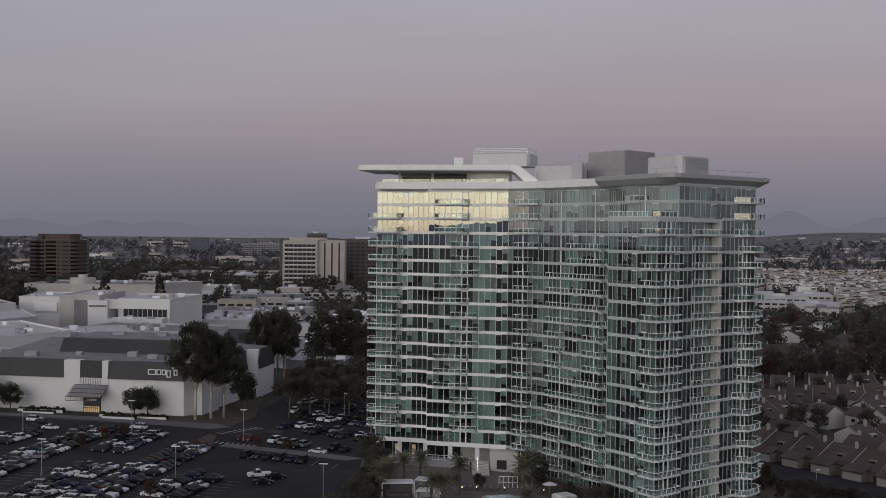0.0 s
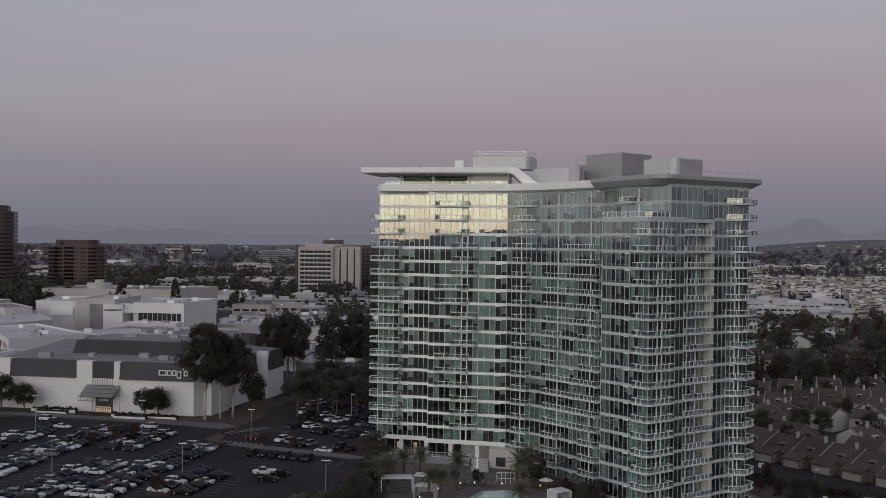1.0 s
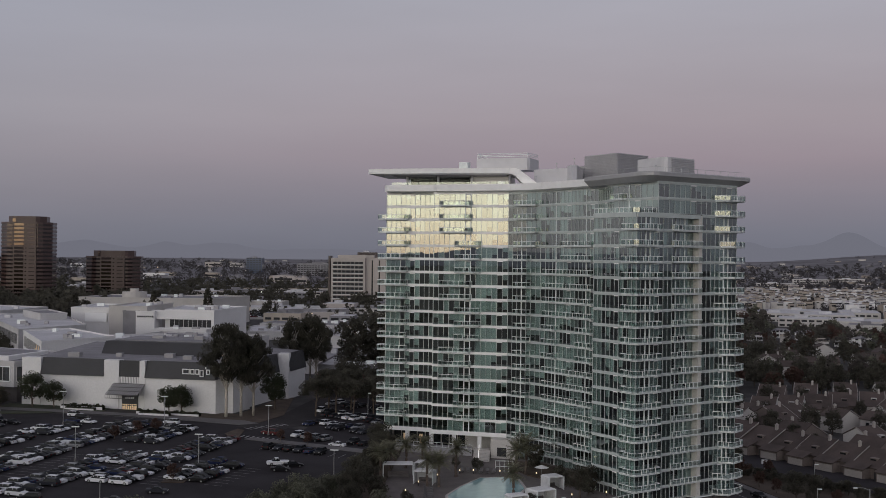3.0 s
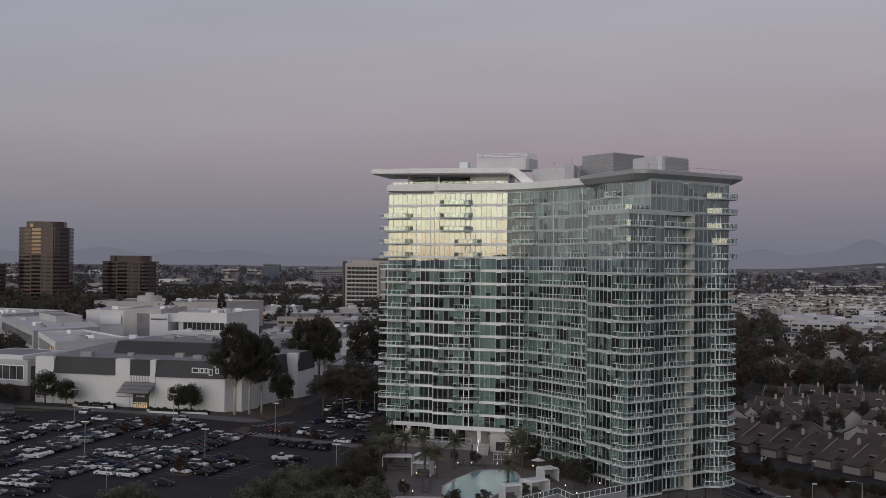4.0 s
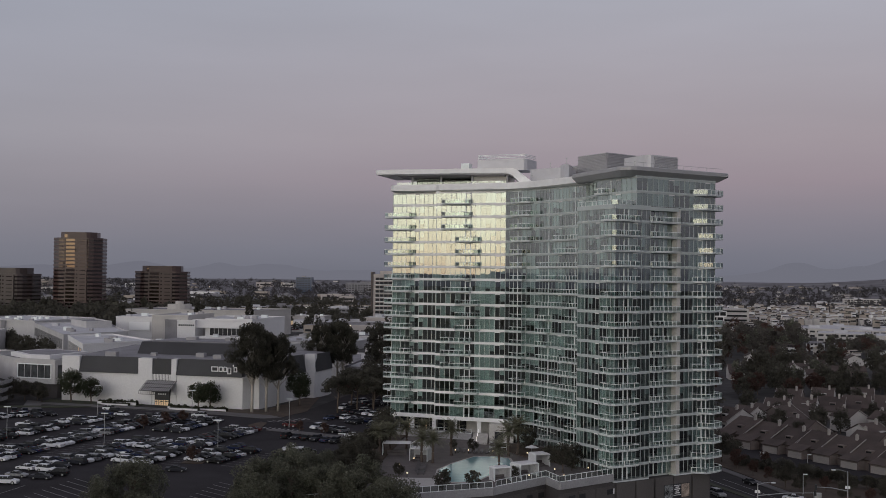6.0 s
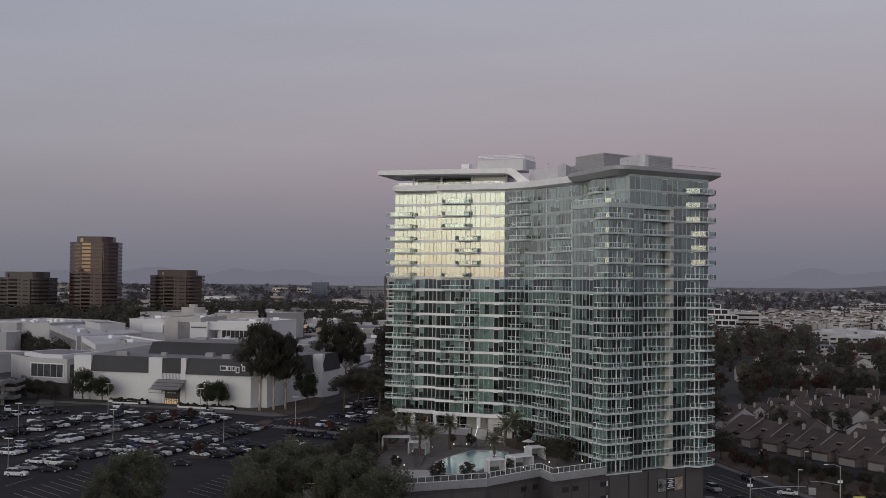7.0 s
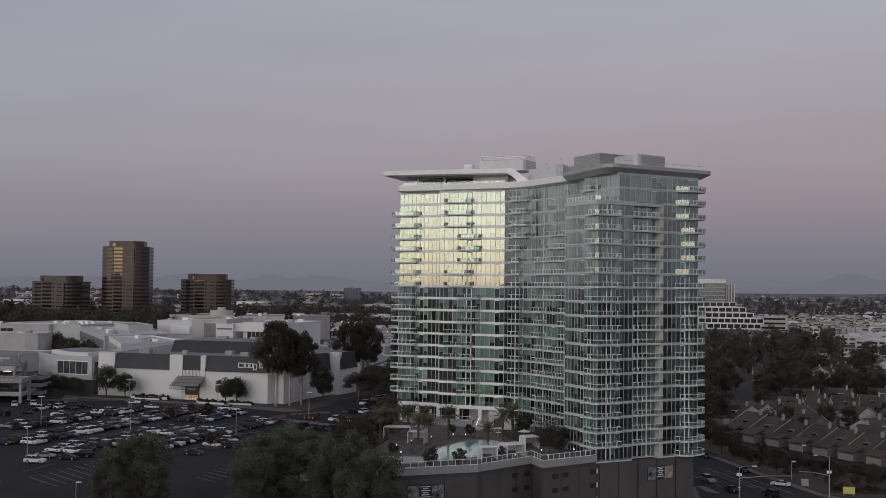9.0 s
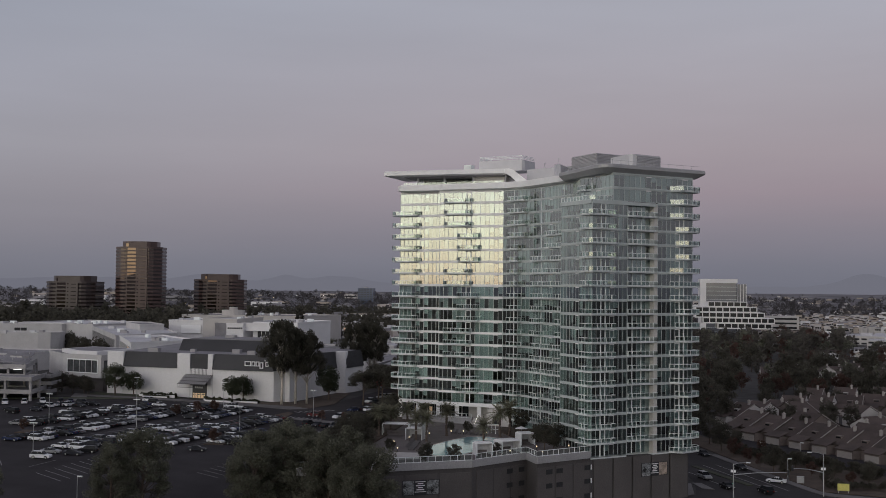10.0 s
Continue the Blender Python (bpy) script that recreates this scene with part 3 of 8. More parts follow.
def car_row(a, b, fill, both=True, offset=2.75, lean=0.0):
    """Cars side by side along a row, nose to nose where both sides are used."""
    u, d = unit(a, b)
    rz = math.degrees(math.atan2(u[1], u[0]))
    n = int(d / 2.75)
    for i in range(n):
        for s in ((-1, 1) if both else (1,)):
            if RNG.random() > fill:
                continue
            p = lerp(a, b, (i + 0.5) / n)
            o = s * offset
            park(p[0] - u[1] * o + RNG.uniform(-0.15, 0.15), p[1] + u[0] * o + RNG.uniform(-0.25, 0.25), rz + 90 * s + (180 if RNG.random() < 0.35 else 0) + lean + RNG.uniform(-1.5, 1.5))


car_row((-124.0, 254.0), (-110.5, 322.0), 0.8)
car_row((-108.0, 224.0), (-94.5, 318.0), 0.84)
car_row((-90.4, 216.0), (-80.5, 268.0), 0.90)
car_row((-84.0, 284.0), (-80.0, 312.0), 0.85)
car_row((-74.0, 231.0), (-63.8, 296.0), 0.84)
car_row((-58.5, 238.0), (-53.5, 263.0), 0.78)
car_row((-46.5, 306.0), (-24.0, 297.0), 0.75, False, 0.0)
car_row((-46.0, 330.0), (-20.0, 316.0), 0.7)
car_row((-46.0, 352.0), (-16.0, 336.0), 0.8)
car_row((-46.0, 376.0), (-12.0, 358.0), 0.75)
car_row((-146.0, 282.0), (-132.0, 312.0), 0.4)
car_row((-168.0, 300.0), (-140.0, 316.0), 0.6, False, 0.0)
for i in range(6):
    park(-49.0 + i * 2.9, 285.0 - i * 0.8, 75 + 180 * (i % 2), *(("suv", "black"), ("sedan", "grey"), ("sedan", "black"), ("suv", "grey"), ("sedan", "blue"), ("suv", "black"))[i])
for c in ((-89.0, 201.5, 5, "suv", "white"), (-90.8, 209.4, 5, "sedan", "silver"), (-84.8, 208.6, 5, "sedan", "grey"), (-83.2, 213.0, 185, "suv", "black"),
          (-139.6, 304.5, 80, "sedan", "white"), (-136.6, 305.3, 80, "suv", "white"), (-142.6, 303.0, 80, "sedan", "silver"), (-133.6, 306.4, 80, "sedan", "black"), (-126.0, 285.0, 8, "pickup", "white"),
          (-79.2, 240.0, 150, "sedan", "white"), (-60.5, 225.5, 10, "sedan", "grey"), (-66.0, 214.5, 8, "sedan", "black"), (-42.0, 263.0, 200, "pickup", "white"), (-38.0, 262.0, 20, "sedan", "black"), (-40.0, 256.0, 10, "sedan", "black"),
          (-53.5, 307.0, 165, "suv", "red"), (-85.5, 318.5, 170, "suv", "white"), (-118.0, 327.0, 350, "suv", "white"), (-47.0, 356.0, 260, "suv", "white"), (-40.0, 300.0, 160, "sedan", "black"), (-32.0, 293.6, 165, "sedan", "white"),
          (63.6, 239.0, 292, "suv", "silver"), (80.4, 239.0, 165, "sedan", "white"), (68.0, 227.0, 292, "sedan", "black"), (76.2, 223.6, 112, "suv", "black"), (73.8, 257.4, 292, "sedan", "black"), (65.8, 279.6, 292, "sedan", "grey"), (61.0, 300.0, 292, "sedan", "white")):
    park(*c)


def light_pole(x, y, h=9.0, arms=1, z=None):
    t = thing("light_pole", "tall grey parking lot light pole with a flat lamp head", "light pole", "light poles", at=pose(x, y, g(x) if z is None else z))
    m = Mesh()
    m.tube([(0, 0, 0), (0, 0, 0.8)], [0.3, 0.3], 10)
    part("base", m, M_CONC, t)
    m = Mesh()
    m.tube([(0, 0, 0.7), (0, 0, h)], [0.10, 0.07], 8)
    part("pole", m, M_GREYM, t)
    for s in ((-1, 1) if arms == 2 else (1,)):
        m = Mesh()
        m.box(min(0, s * 0.95), max(0, s * 0.95), -0.18, 0.18, h - 0.02, h + 0.16)
        part("lamp_head", m, M_RAIL, t)


for p in ((-24.3, 238.4, 8.9, 2), (-85.6, 311.7, 9.0, 2), (-53.6, 306.0, 8.4, 2), (-59.0, 252.5, 8.4, 2), (-90.4, 256.0, 8.4, 2), (-115.5, 311.0, 9.6, 2), (-65.0, 203.5, 7.4, 1), (-90.6, 200.8, 8.2, 2), (-52.9, 149.0, 6.4, 1), (-120, 262, 8.4, 2), (-20.0, 320.0, 8.4, 2), (-30.0, 345.0, 8.4, 1)):
    light_pole(*p)

# ---- the residential tower ----
STOREY = 3.0


def level(k):
    return 70.3 - STOREY * k


A0, A1, A2, A3 = (-14.0, 247.6), (-2.7, 244.6), (-2.7, 242.6), (14.2, 238.6)
A4, A5, A6 = (18.2, 236.0), (22.3, 232.7), (32.6, 218.9)
A8, A9, A10 = (30.7, 205.3), (37.75, 195.6), (59.2, 213.0)
BACK = [(46.6, 229.0), (36.0, 243.0), (20.0, 262.0), (-10.0, 268.0)]
TOP_CORNER, TOP_LEFT = (42.1, 199.13), (34.6, 209.4)
U_RIGHT, L_RIGHT = unit(A9, A10)
OUT_RIGHT = (U_RIGHT[1], -U_RIGHT[0])
L_LEFTF = unit(A8, A9)[1]


def on_right(s, out=0.0):
    return (A9[0] + U_RIGHT[0] * s + OUT_RIGHT[0] * out, A9[1] + U_RIGHT[1] * s + OUT_RIGHT[1] * out)


def off_run(a, b, s, out=0.0):
    u, d = unit(a, b)
    return (a[0] + u[0] * s + u[1] * out, a[1] + u[1] * s - u[0] * out)


tower = thing("apartment_tower", "twenty storey residential tower with green glass, white bands and balconies", "building")

# floor slabs: one a level
LOWER_PLAN = [A0, A1, A2, A3, A4, A5, A6, A8, A9, on_right(9.4), on_right(9.4, -1.9), on_right(16.6, -1.9), on_right(16.6), A10] + BACK
UPPER_PLAN = [A0, A1, A2, A3, A4, A5, A6, TOP_LEFT, TOP_CORNER, A10] + BACK
SHORT_PLAN = [A3, A4, A5, A6, A8, A9, on_right(9.4), on_right(9.4, -1.9), on_right(16.6, -1.9), on_right(16.6), A10] + BACK[:2] + [(24.0, 252.0), (14.5, 252.0)]
for k in range(0, 21):
    m = Mesh()
    plan = UPPER_PLAN if k < 2 else (LOWER_PLAN if k <= 18 else SHORT_PLAN)
    m.prism(plan, level(k) - 0.30, level(k))
    part("floor_slab", m, M_SLAB, tower)
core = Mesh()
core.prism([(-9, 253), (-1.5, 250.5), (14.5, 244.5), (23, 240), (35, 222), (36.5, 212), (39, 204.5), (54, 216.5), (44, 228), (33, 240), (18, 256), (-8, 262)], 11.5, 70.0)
part("core_wall", core, M_DIMROOM, tower)
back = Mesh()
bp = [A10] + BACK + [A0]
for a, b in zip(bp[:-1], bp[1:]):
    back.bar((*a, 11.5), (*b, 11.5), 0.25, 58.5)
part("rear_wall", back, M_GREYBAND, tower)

PANES = {"left": 0}
PANE_W = 1.22
pane_meshes = {}


def pane_mesh(w, h):
    key = (round(w, 2), round(h, 2))
    if key not in pane_meshes:
        m = Mesh()
        m.face([(-w / 2, 0, 0), (w / 2, 0, 0), (w / 2, 0, h), (-w / 2, 0, h)])
        pane_meshes[key] = m.data("pane", M_PANE)
    return pane_meshes[key]


def glazed_band(a, b, f, band, singly=False, dark=0.38, width=PANE_W, pattern="", doors=(), vents=1):
    """One storey of one facade run: frame with mullions, panes, spandrel, curtains behind."""
    u, d = unit(a, b)
    n = max(1, round(d / width))
    w = d / n
    z0, z1 = level(f + 1) + 0.17, level(f) - (0.34 if band is M_BAND else 0.29)
    frame_m, sp, cu, gl = Mesh(), Mesh(), Mesh(), Mesh()
    for i in range(n + 1):
        p = (a[0] + u[0] * w * i, a[1] + u[1] * w * i)
        thick = 0.11 if i % 3 == 0 else 0.07
        q0, q1 = (p[0] - u[0] * thick / 2, p[1] - u[1] * thick / 2), (p[0] + u[0] * thick / 2, p[1] + u[1] * thick / 2)
        if i not in doors:
            frame_m.bar((*q0, z0), (*q1, z0), 0.13, z1 - z0)
    frame_m.bar((*a, z0), (*b, z0), 0.12, 0.06)
    frame_m.bar((*a, z1 - 0.06), (*b, z1 - 0.06), 0.12, 0.06)
    ob = part("window_frame", frame_m, M_MULL, tower)
    o = 0.07
    a2, b2 = (a[0] + u[1] * o, a[1] - u[0] * o), (b[0] + u[1] * o, b[1] - u[0] * o)
    sp.bar((*a2, z1 + (0.0 if band is M_BAND else 0.1)), (*b2, z1 + (0.0 if band is M_BAND else 0.1)), 0.16, 0.51 if band is M_BAND else 0.36)
    part("spandrel", sp, band, ob)
    for i in doors:
        dm = Mesh()
        p = (a[0] + u[0] * w * i, a[1] + u[1] * w * i)
        dm.bar((p[0] - u[0] * 0.11 + u[1] * 0.05, p[1] - u[1] * 0.11 - u[0] * 0.05, z0), (p[0] + u[0] * 0.11 + u[1] * 0.05, p[1] + u[1] * 0.11 - u[0] * 0.05, z0), 0.14, z1 - z0)
        part("door_post", dm, M_RAIL, ob)
    if vents and n > 4:
        for i in (int(n * 0.45), n - 2) if vents == 2 else (int(n * 0.55),):
            vm = Mesh()
            p, q = (a2[0] + u[0] * w * i, a2[1] + u[1] * w * i), (a2[0] + u[0] * w * (i + 1.0), a2[1] + u[1] * w * (i + 1.0))
            vm.bar((*p, z1 - 0.2), (*q, z1 - 0.2), 0.1, 0.2)
            part("vent_panel", vm, M_BAND, ob)
    unit_state, left = 0, 0
    for i in range(n):
        if left <= 0:
            left = RNG.choice((2, 3, 3, 4))
            r = RNG.random()
            unit_state = 0 if r < dark else (1 if r < 0.86 else 2)
        left -= 1
        c = (a[0] + u[0] * w * (i + 0.5), a[1] + u[1] * w * (i + 0.5))
        ang = math.degrees(math.atan2(u[1], u[0]))
        if singly and PANES["left"] < 300:
            PANES["left"] += 1
            part("pane", pane_mesh(w - 0.08, z1 - z0 - 0.1), M_PANE, ob, at=pose(c[0], c[1], z0 + 0.05, 0, RNG.uniform(-0.12, 0.12), ang + RNG.uniform(-0.25, 0.25)))
        else:
            h = w / 2 - 0.04
            k = RNG.uniform(-0.003, 0.003)
            gl.face([(c[0] - u[0] * h + u[1] * k, c[1] - u[1] * h - u[0] * k, z0 + 0.05), (c[0] + u[0] * h - u[1] * k, c[1] + u[1] * h + u[0] * k, z0 + 0.05), (c[0] + u[0] * h - u[1] * k, c[1] + u[1] * h + u[0] * k, z1 - 0.05), (c[0] - u[0] * h + u[1] * k, c[1] - u[1] * h - u[0] * k, z1 - 0.05)])
        state = unit_state if RNG.random() < 0.86 else RNG.choice((0, 1, 2))
        if pattern and RNG.random() < 0.82:
            state = {"d": 0, "c": 1, "h": 2, "?": state}[pattern[min(len(pattern) - 1, i * len(pattern) // n)]]
        if state:
            h, zb = w / 2 - 0.02, (z0 if state == 1 else z0 + RNG.uniform(0.6, 1.5))
            cx, cy = c[0] - u[1] * 0.22, c[1] + u[0] * 0.22
            cu.face([(cx - u[0] * h, cy - u[1] * h, zb), (cx + u[0] * h, cy + u[1] * h, zb), (cx + u[0] * h, cy + u[1] * h, z1 + 0.02), (cx - u[0] * h, cy - u[1] * h, z1 + 0.02)])
    if gl.f:
        tagged(part("panes", gl, M_PANE, ob), kind="stuff")
    if cu.f:
        tagged(part("curtains", cu, M_CURTAIN, ob), kind="stuff")


rail_meshes = {}


def railing_meshes(key, path, height=1.08, gap=1.15):
    """Top and bottom rails, posts and glass along a plan path at height 0."""
    if key in rail_meshes:
        return rail_meshes[key]
    r, gl = Mesh(), Mesh()
    for a, b in zip(path[:-1], path[1:]):
        u, d = unit(a, b)
        r.bar((*a, height - 0.095), (*b, height - 0.095), 0.11, 0.095)
        r.bar((*a, 0.06), (*b, 0.06), 0.08, 0.10)
        n = max(1, round(d / gap))
        for i in range(n + 1):
            p = lerp(a, b, i / n)
            r.box(p[0] - 0.044, p[0] + 0.044, p[1] - 0.044, p[1] + 0.044, -0.02, height - 0.05)
            if i < n:
                q = lerp(a, b, (i + 1) / n)
                p2, q2 = lerp(p, q, 0.05), lerp(p, q, 0.95)
                gl.face([(*p2, 0.14), (*q2, 0.14), (*q2, height - 0.1), (*p2, height - 0.1)])
    rail_meshes[key] = (r.data("railing", M_RAIL), gl.data("rail_glass", M_RGLASS))
    return rail_meshes[key]


slab_meshes = {}


def balcony(key, outer, inner, k, label=""):
    """A balcony at level k: slab between the outer path and the wall, railing on the outer path."""
    if key not in slab_meshes:
        m = Mesh()
        m.prism(list(outer) + list(inner), -0.20, 0.0)
        slab_meshes[key] = m.data("balcony", M_SLAB)
    at = Matrix.Translation((0, 0, level(k) + 0.02))
    ob = part("balcony", slab_meshes[key], M_SLAB, tower, at=at)
    r, gl = railing_meshes(key, outer)
    part("railing", r, M_RAIL, ob)
    tagged(part("rail_glass", gl, M_RGLASS, ob), kind="stuff")
    return ob


# facade runs, storey by storey
for f in range(20):
    if f < 18:
        glazed_band(A0, A1, f, M_BAND, dark=0.45, pattern="cccdhdhddd", vents=1)
        glazed_band(A1, A2, f, M_BAND, dark=0.8)
        glazed_band(A2, A3, f, M_BAND, singly=True, dark=0.36, pattern="dd?c?ddccccdh", doors=(6, 7), vents=2)
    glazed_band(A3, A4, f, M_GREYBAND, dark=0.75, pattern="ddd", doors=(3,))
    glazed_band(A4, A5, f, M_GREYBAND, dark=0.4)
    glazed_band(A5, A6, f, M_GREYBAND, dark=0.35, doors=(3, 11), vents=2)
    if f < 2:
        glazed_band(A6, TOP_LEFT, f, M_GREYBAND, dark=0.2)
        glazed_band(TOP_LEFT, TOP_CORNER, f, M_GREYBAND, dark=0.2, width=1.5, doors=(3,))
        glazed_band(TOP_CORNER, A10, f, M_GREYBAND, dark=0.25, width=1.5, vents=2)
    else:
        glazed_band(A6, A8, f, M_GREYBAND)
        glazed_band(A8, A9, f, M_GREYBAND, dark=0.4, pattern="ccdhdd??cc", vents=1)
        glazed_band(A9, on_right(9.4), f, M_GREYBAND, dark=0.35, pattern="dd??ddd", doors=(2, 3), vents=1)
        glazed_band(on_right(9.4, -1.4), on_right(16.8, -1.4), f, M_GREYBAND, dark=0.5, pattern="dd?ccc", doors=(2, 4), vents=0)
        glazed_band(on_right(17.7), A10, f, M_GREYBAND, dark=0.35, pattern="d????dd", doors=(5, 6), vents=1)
col = Mesh()
col.prism([on_right(16.75, 0.04), on_right(17.75, 0.04), on_right(17.75, -1.9), on_right(16.75, -1.9)], 10.3, level(2) - 0.34)
part("column_cladding", col, M_COLUMN, tower, "beige full-height wall panel beside the recessed balconies")
side = Mesh()
side.prism([on_right(9.3, 0.0), on_right(9.45, 0.0), on_right(9.45, -1.9), on_right(9.3, -1.9)], 10.3, level(2) - 0.34)
part("column_cladding", side, M_GREYBAND, tower)

# balconies
end_l = [(-13.4, 249.6), (-15.8, 249.2), (-15.9, 246.6), (-15.0, 245.9), (-9.6, 244.4), (-9.1, 244.7), (-8.9, 246.0)]
for k in range(2, 18):
    balcony("end_l", end_l, [lerp(A0, A1, 0.42), A0], k)
for k in range(1, 18):
    wide = k in (1, 2, 3, 7, 8, 12, 13, 14)
    s0, s1 = (1.4, 9.0) if wide else (5.0, 11.2)
    outer = [off_run(A2, A3, s0, 0.05), off_run(A2, A3, s0 + 0.25, 1.2), off_run(A2, A3, s0 + 1.3, 1.75), off_run(A2, A3, s1 - 1.3, 1.75), off_run(A2, A3, s1 - 0.2, 1.2), off_run(A2, A3, s1, 0.05)]
    balcony("mid_wide" if wide else "mid_narrow", outer, [], k)
for k in range(1, 20):
    s1 = 8.2 if k in (1, 2, 3, 4) else 6.0
    outer = [off_run(A3, A5, 2.2, 0.0), off_run(A3, A5, 2.25, 1.3), off_run(A3, A5, s1 - 0.05, 1.3), off_run(A3, A5, s1, 0.0)]
    balcony("bay%.1f" % s1, outer, [], k)
for k in range(3, 20):
    if k in (4, 5):
        spans = ((6.6, 16.6),)
    elif k in (6, 7, 8, 9, 13, 14, 15, 16):
        spans = ((0.4, 16.6),)
    elif k == 3:
        spans = ()
    else:
        spans = ((0.1, 4.6), (11.4, 16.6))
    for s0, s1 in spans:
        outer = [off_run(A5, A6, s0, 0.05), off_run(A5, A6, s0 + 0.05, 1.25), off_run(A5, A6, s1 - 0.05, 1.25), off_run(A5, A6, s1, 0.05)]
        balcony("wing%.1f" % s0, outer, [], k)
lf = [off_run(A8, A9, L_LEFTF - 2.7, 0.05), off_run(A8, A9, L_LEFTF - 2.7, 1.35)]
nose = [off_run(A8, A9, L_LEFTF + 0.75, 1.35), on_right(-0.75, 1.35)]
corner_path = lf + nose + [on_right(5.4, 1.35), on_right(5.4, 0.05)]
for k in range(3, 20):
    balcony("corner", corner_path, [A9], k)
for k in range(3, 20):
    balcony("recess", [on_right(9.5, 0.10), on_right(9.52, 0.42), on_right(17.5, 0.42), on_right(17.52, 0.10)], [on_right(16.7, -1.3), on_right(9.5, -1.3)], k)
for k in range(1, 21):
    s0 = 21.2 if k in (1, 2, 3, 7, 8, 9, 13, 14, 15, 19, 20) else 22.8
    p0 = on_right(s0, 0.05)
    tip = (p0[0] + 2.9, p0[1] - 0.62)
    outer = [p0, tip, on_right(26.6, 1.9), on_right(28.6, 1.3), on_right(29.2, 0.0), on_right(29.0, -2.6), on_right(27.6, -2.7)]
    balcony("end_r" + str(s0), outer, [A10], k)
outer = [off_run(TOP_LEFT, TOP_CORNER, 0.4, 0.05), off_run(TOP_LEFT, TOP_CORNER, 0.5, 1.2), off_run(TOP_LEFT, TOP_CORNER, 4.2, 1.2), off_run(TOP_LEFT, TOP_CORNER, 4.3, 0.05)]
balcony("top_small", outer, [], 1)
r, gl = railing_meshes("terrace", [A8, off_run(A8, A9, L_LEFTF - 1.2), on_right(0.9), on_right(5.2)])
ob = part("railing", r, M_RAIL, tower, at=Matrix.Translation((0, 0, level(2) + 0.05)))
tagged(part("rail_glass", gl, M_RGLASS, ob), kind="stuff")
tb = Mesh()
for a, b in ((A8, A9), (A9, on_right(17.0))):
    u, d = unit(a, b)
    o = 0.12
    tb.bar((a[0] + u[1] * o, a[1] - u[0] * o, level(2) - 0.7), (b[0] + u[1] * o, b[1] - u[0] * o, level(2) - 0.7), 0.3, 0.75)
part("terrace_edge", tb, M_GREYBAND, tower)

# roofs
low = Mesh()
low_in = [(-12.4, 246.0), (-2.4, 243.2), (-1.6, 242.0), (14.6, 238.0), (17.8, 235.6), (21.8, 232.2), (31.8, 218.8), (35.0, 212.0), (38, 216), (30, 236), (18, 256), (-10, 260)]
low_out = [(-14.4, 246.0), (-13.6, 244.7), (-2.9, 242.4), (-2.0, 241.3), (14.4, 237.1), (17.4, 235.0), (21.2, 231.6), (31.2, 218.2), (34.4, 211.4), (38, 216), (30, 236), (18, 256), (-12, 260)]
low.prism(low_in, 70.30, 70.62, top=low_out)
low.prism(low_out, 70.62, 71.95)
low.prism(low_out, 71.95, 72.1, top=[lerp(p, (12.0, 244.0), 0.01) for p in low_out])
part("lower_canopy", low, M_CANOPY, tower, "white metal lower roof edge")
r, gl = railing_meshes("roof_terrace", [(-13.2, 246.6), (-12.9, 245.6), (-2.6, 243.2), (14.2, 239.1)], 1.15, 1.4)
part("rail_glass", gl, M_RGLASS, tower, at=Matrix.Translation((0, 0, 71.7)))
up = Mesh()
up_out = [(-18.1, 245.3), (-17.6, 244.7), (-6.0, 242.4), (14.2, 239.0), (15.2, 239.2), (16.4, 254.0), (-15.5, 260.0)]
up.prism([(-17.2, 246.2), (-16.8, 245.8), (-6.0, 243.0), (14.2, 239.6), (15.0, 239.8), (16.2, 253.4), (-14.8, 259.0)], 74.42, 74.62, top=up_out)
up.prism(up_out, 74.62, 75.75)
part("upper_canopy", up, M_CANOPY, tower, "white metal upper roof plate with a pointed overhang")
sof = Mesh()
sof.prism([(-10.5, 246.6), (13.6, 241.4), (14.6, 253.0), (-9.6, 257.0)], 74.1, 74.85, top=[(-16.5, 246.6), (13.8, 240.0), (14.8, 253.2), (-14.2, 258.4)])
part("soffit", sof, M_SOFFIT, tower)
leg = Mesh()
prof = [(13.6, 75.75), (15.5, 75.74), (16.5, 75.4), (17.3, 74.75), (21.4, 71.55), (18.1, 71.55), (15.7, 73.9), (14.8, 74.45), (13.6, 74.6)]
fr = [(x, 239.15 - (x - 14) * 0.28, z) for x, z in prof]
bk = [(x, 247.0 - (x - 14) * 0.28, z) for x, z in prof]
leg.face(fr[::-1])
leg.face(bk)
for i in range(len(prof)):
    j = (i + 1) % len(prof)
    leg.face([fr[i], fr[j], bk[j], bk[i]])
part("folded_leg", leg, M_CANOPY, tower, "white roof plate folded down to the terrace")
pw = Mesh()
pw.prism([(5.4, 244.6), (14.2, 242.6), (15.6, 252.0), (6.6, 254.0)], 71.5, 74.2)
part("penthouse_wall", pw, M_COLUMN, tower, "beige penthouse wall")
pg = Mesh()
for i in range(11):
    a, b = lerp((-9.4, 247.9), (5.4, 248.3), i / 11), lerp((-9.4, 247.9), (5.4, 248.3), (i + 0.93) / 11)
    pg.face([(*a, 71.6), (*b, 71.6), (*b, 74.1), (*a, 74.1)])
tagged(part("penthouse_panes", pg, M_PENTGLASS, tower), kind="stuff")
# solid block in the dim room colour, in place of the shaded interior
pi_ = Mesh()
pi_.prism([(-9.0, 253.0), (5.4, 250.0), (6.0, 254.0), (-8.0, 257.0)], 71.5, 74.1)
part("penthouse_room", pi_, M_DIMROOM, tower)
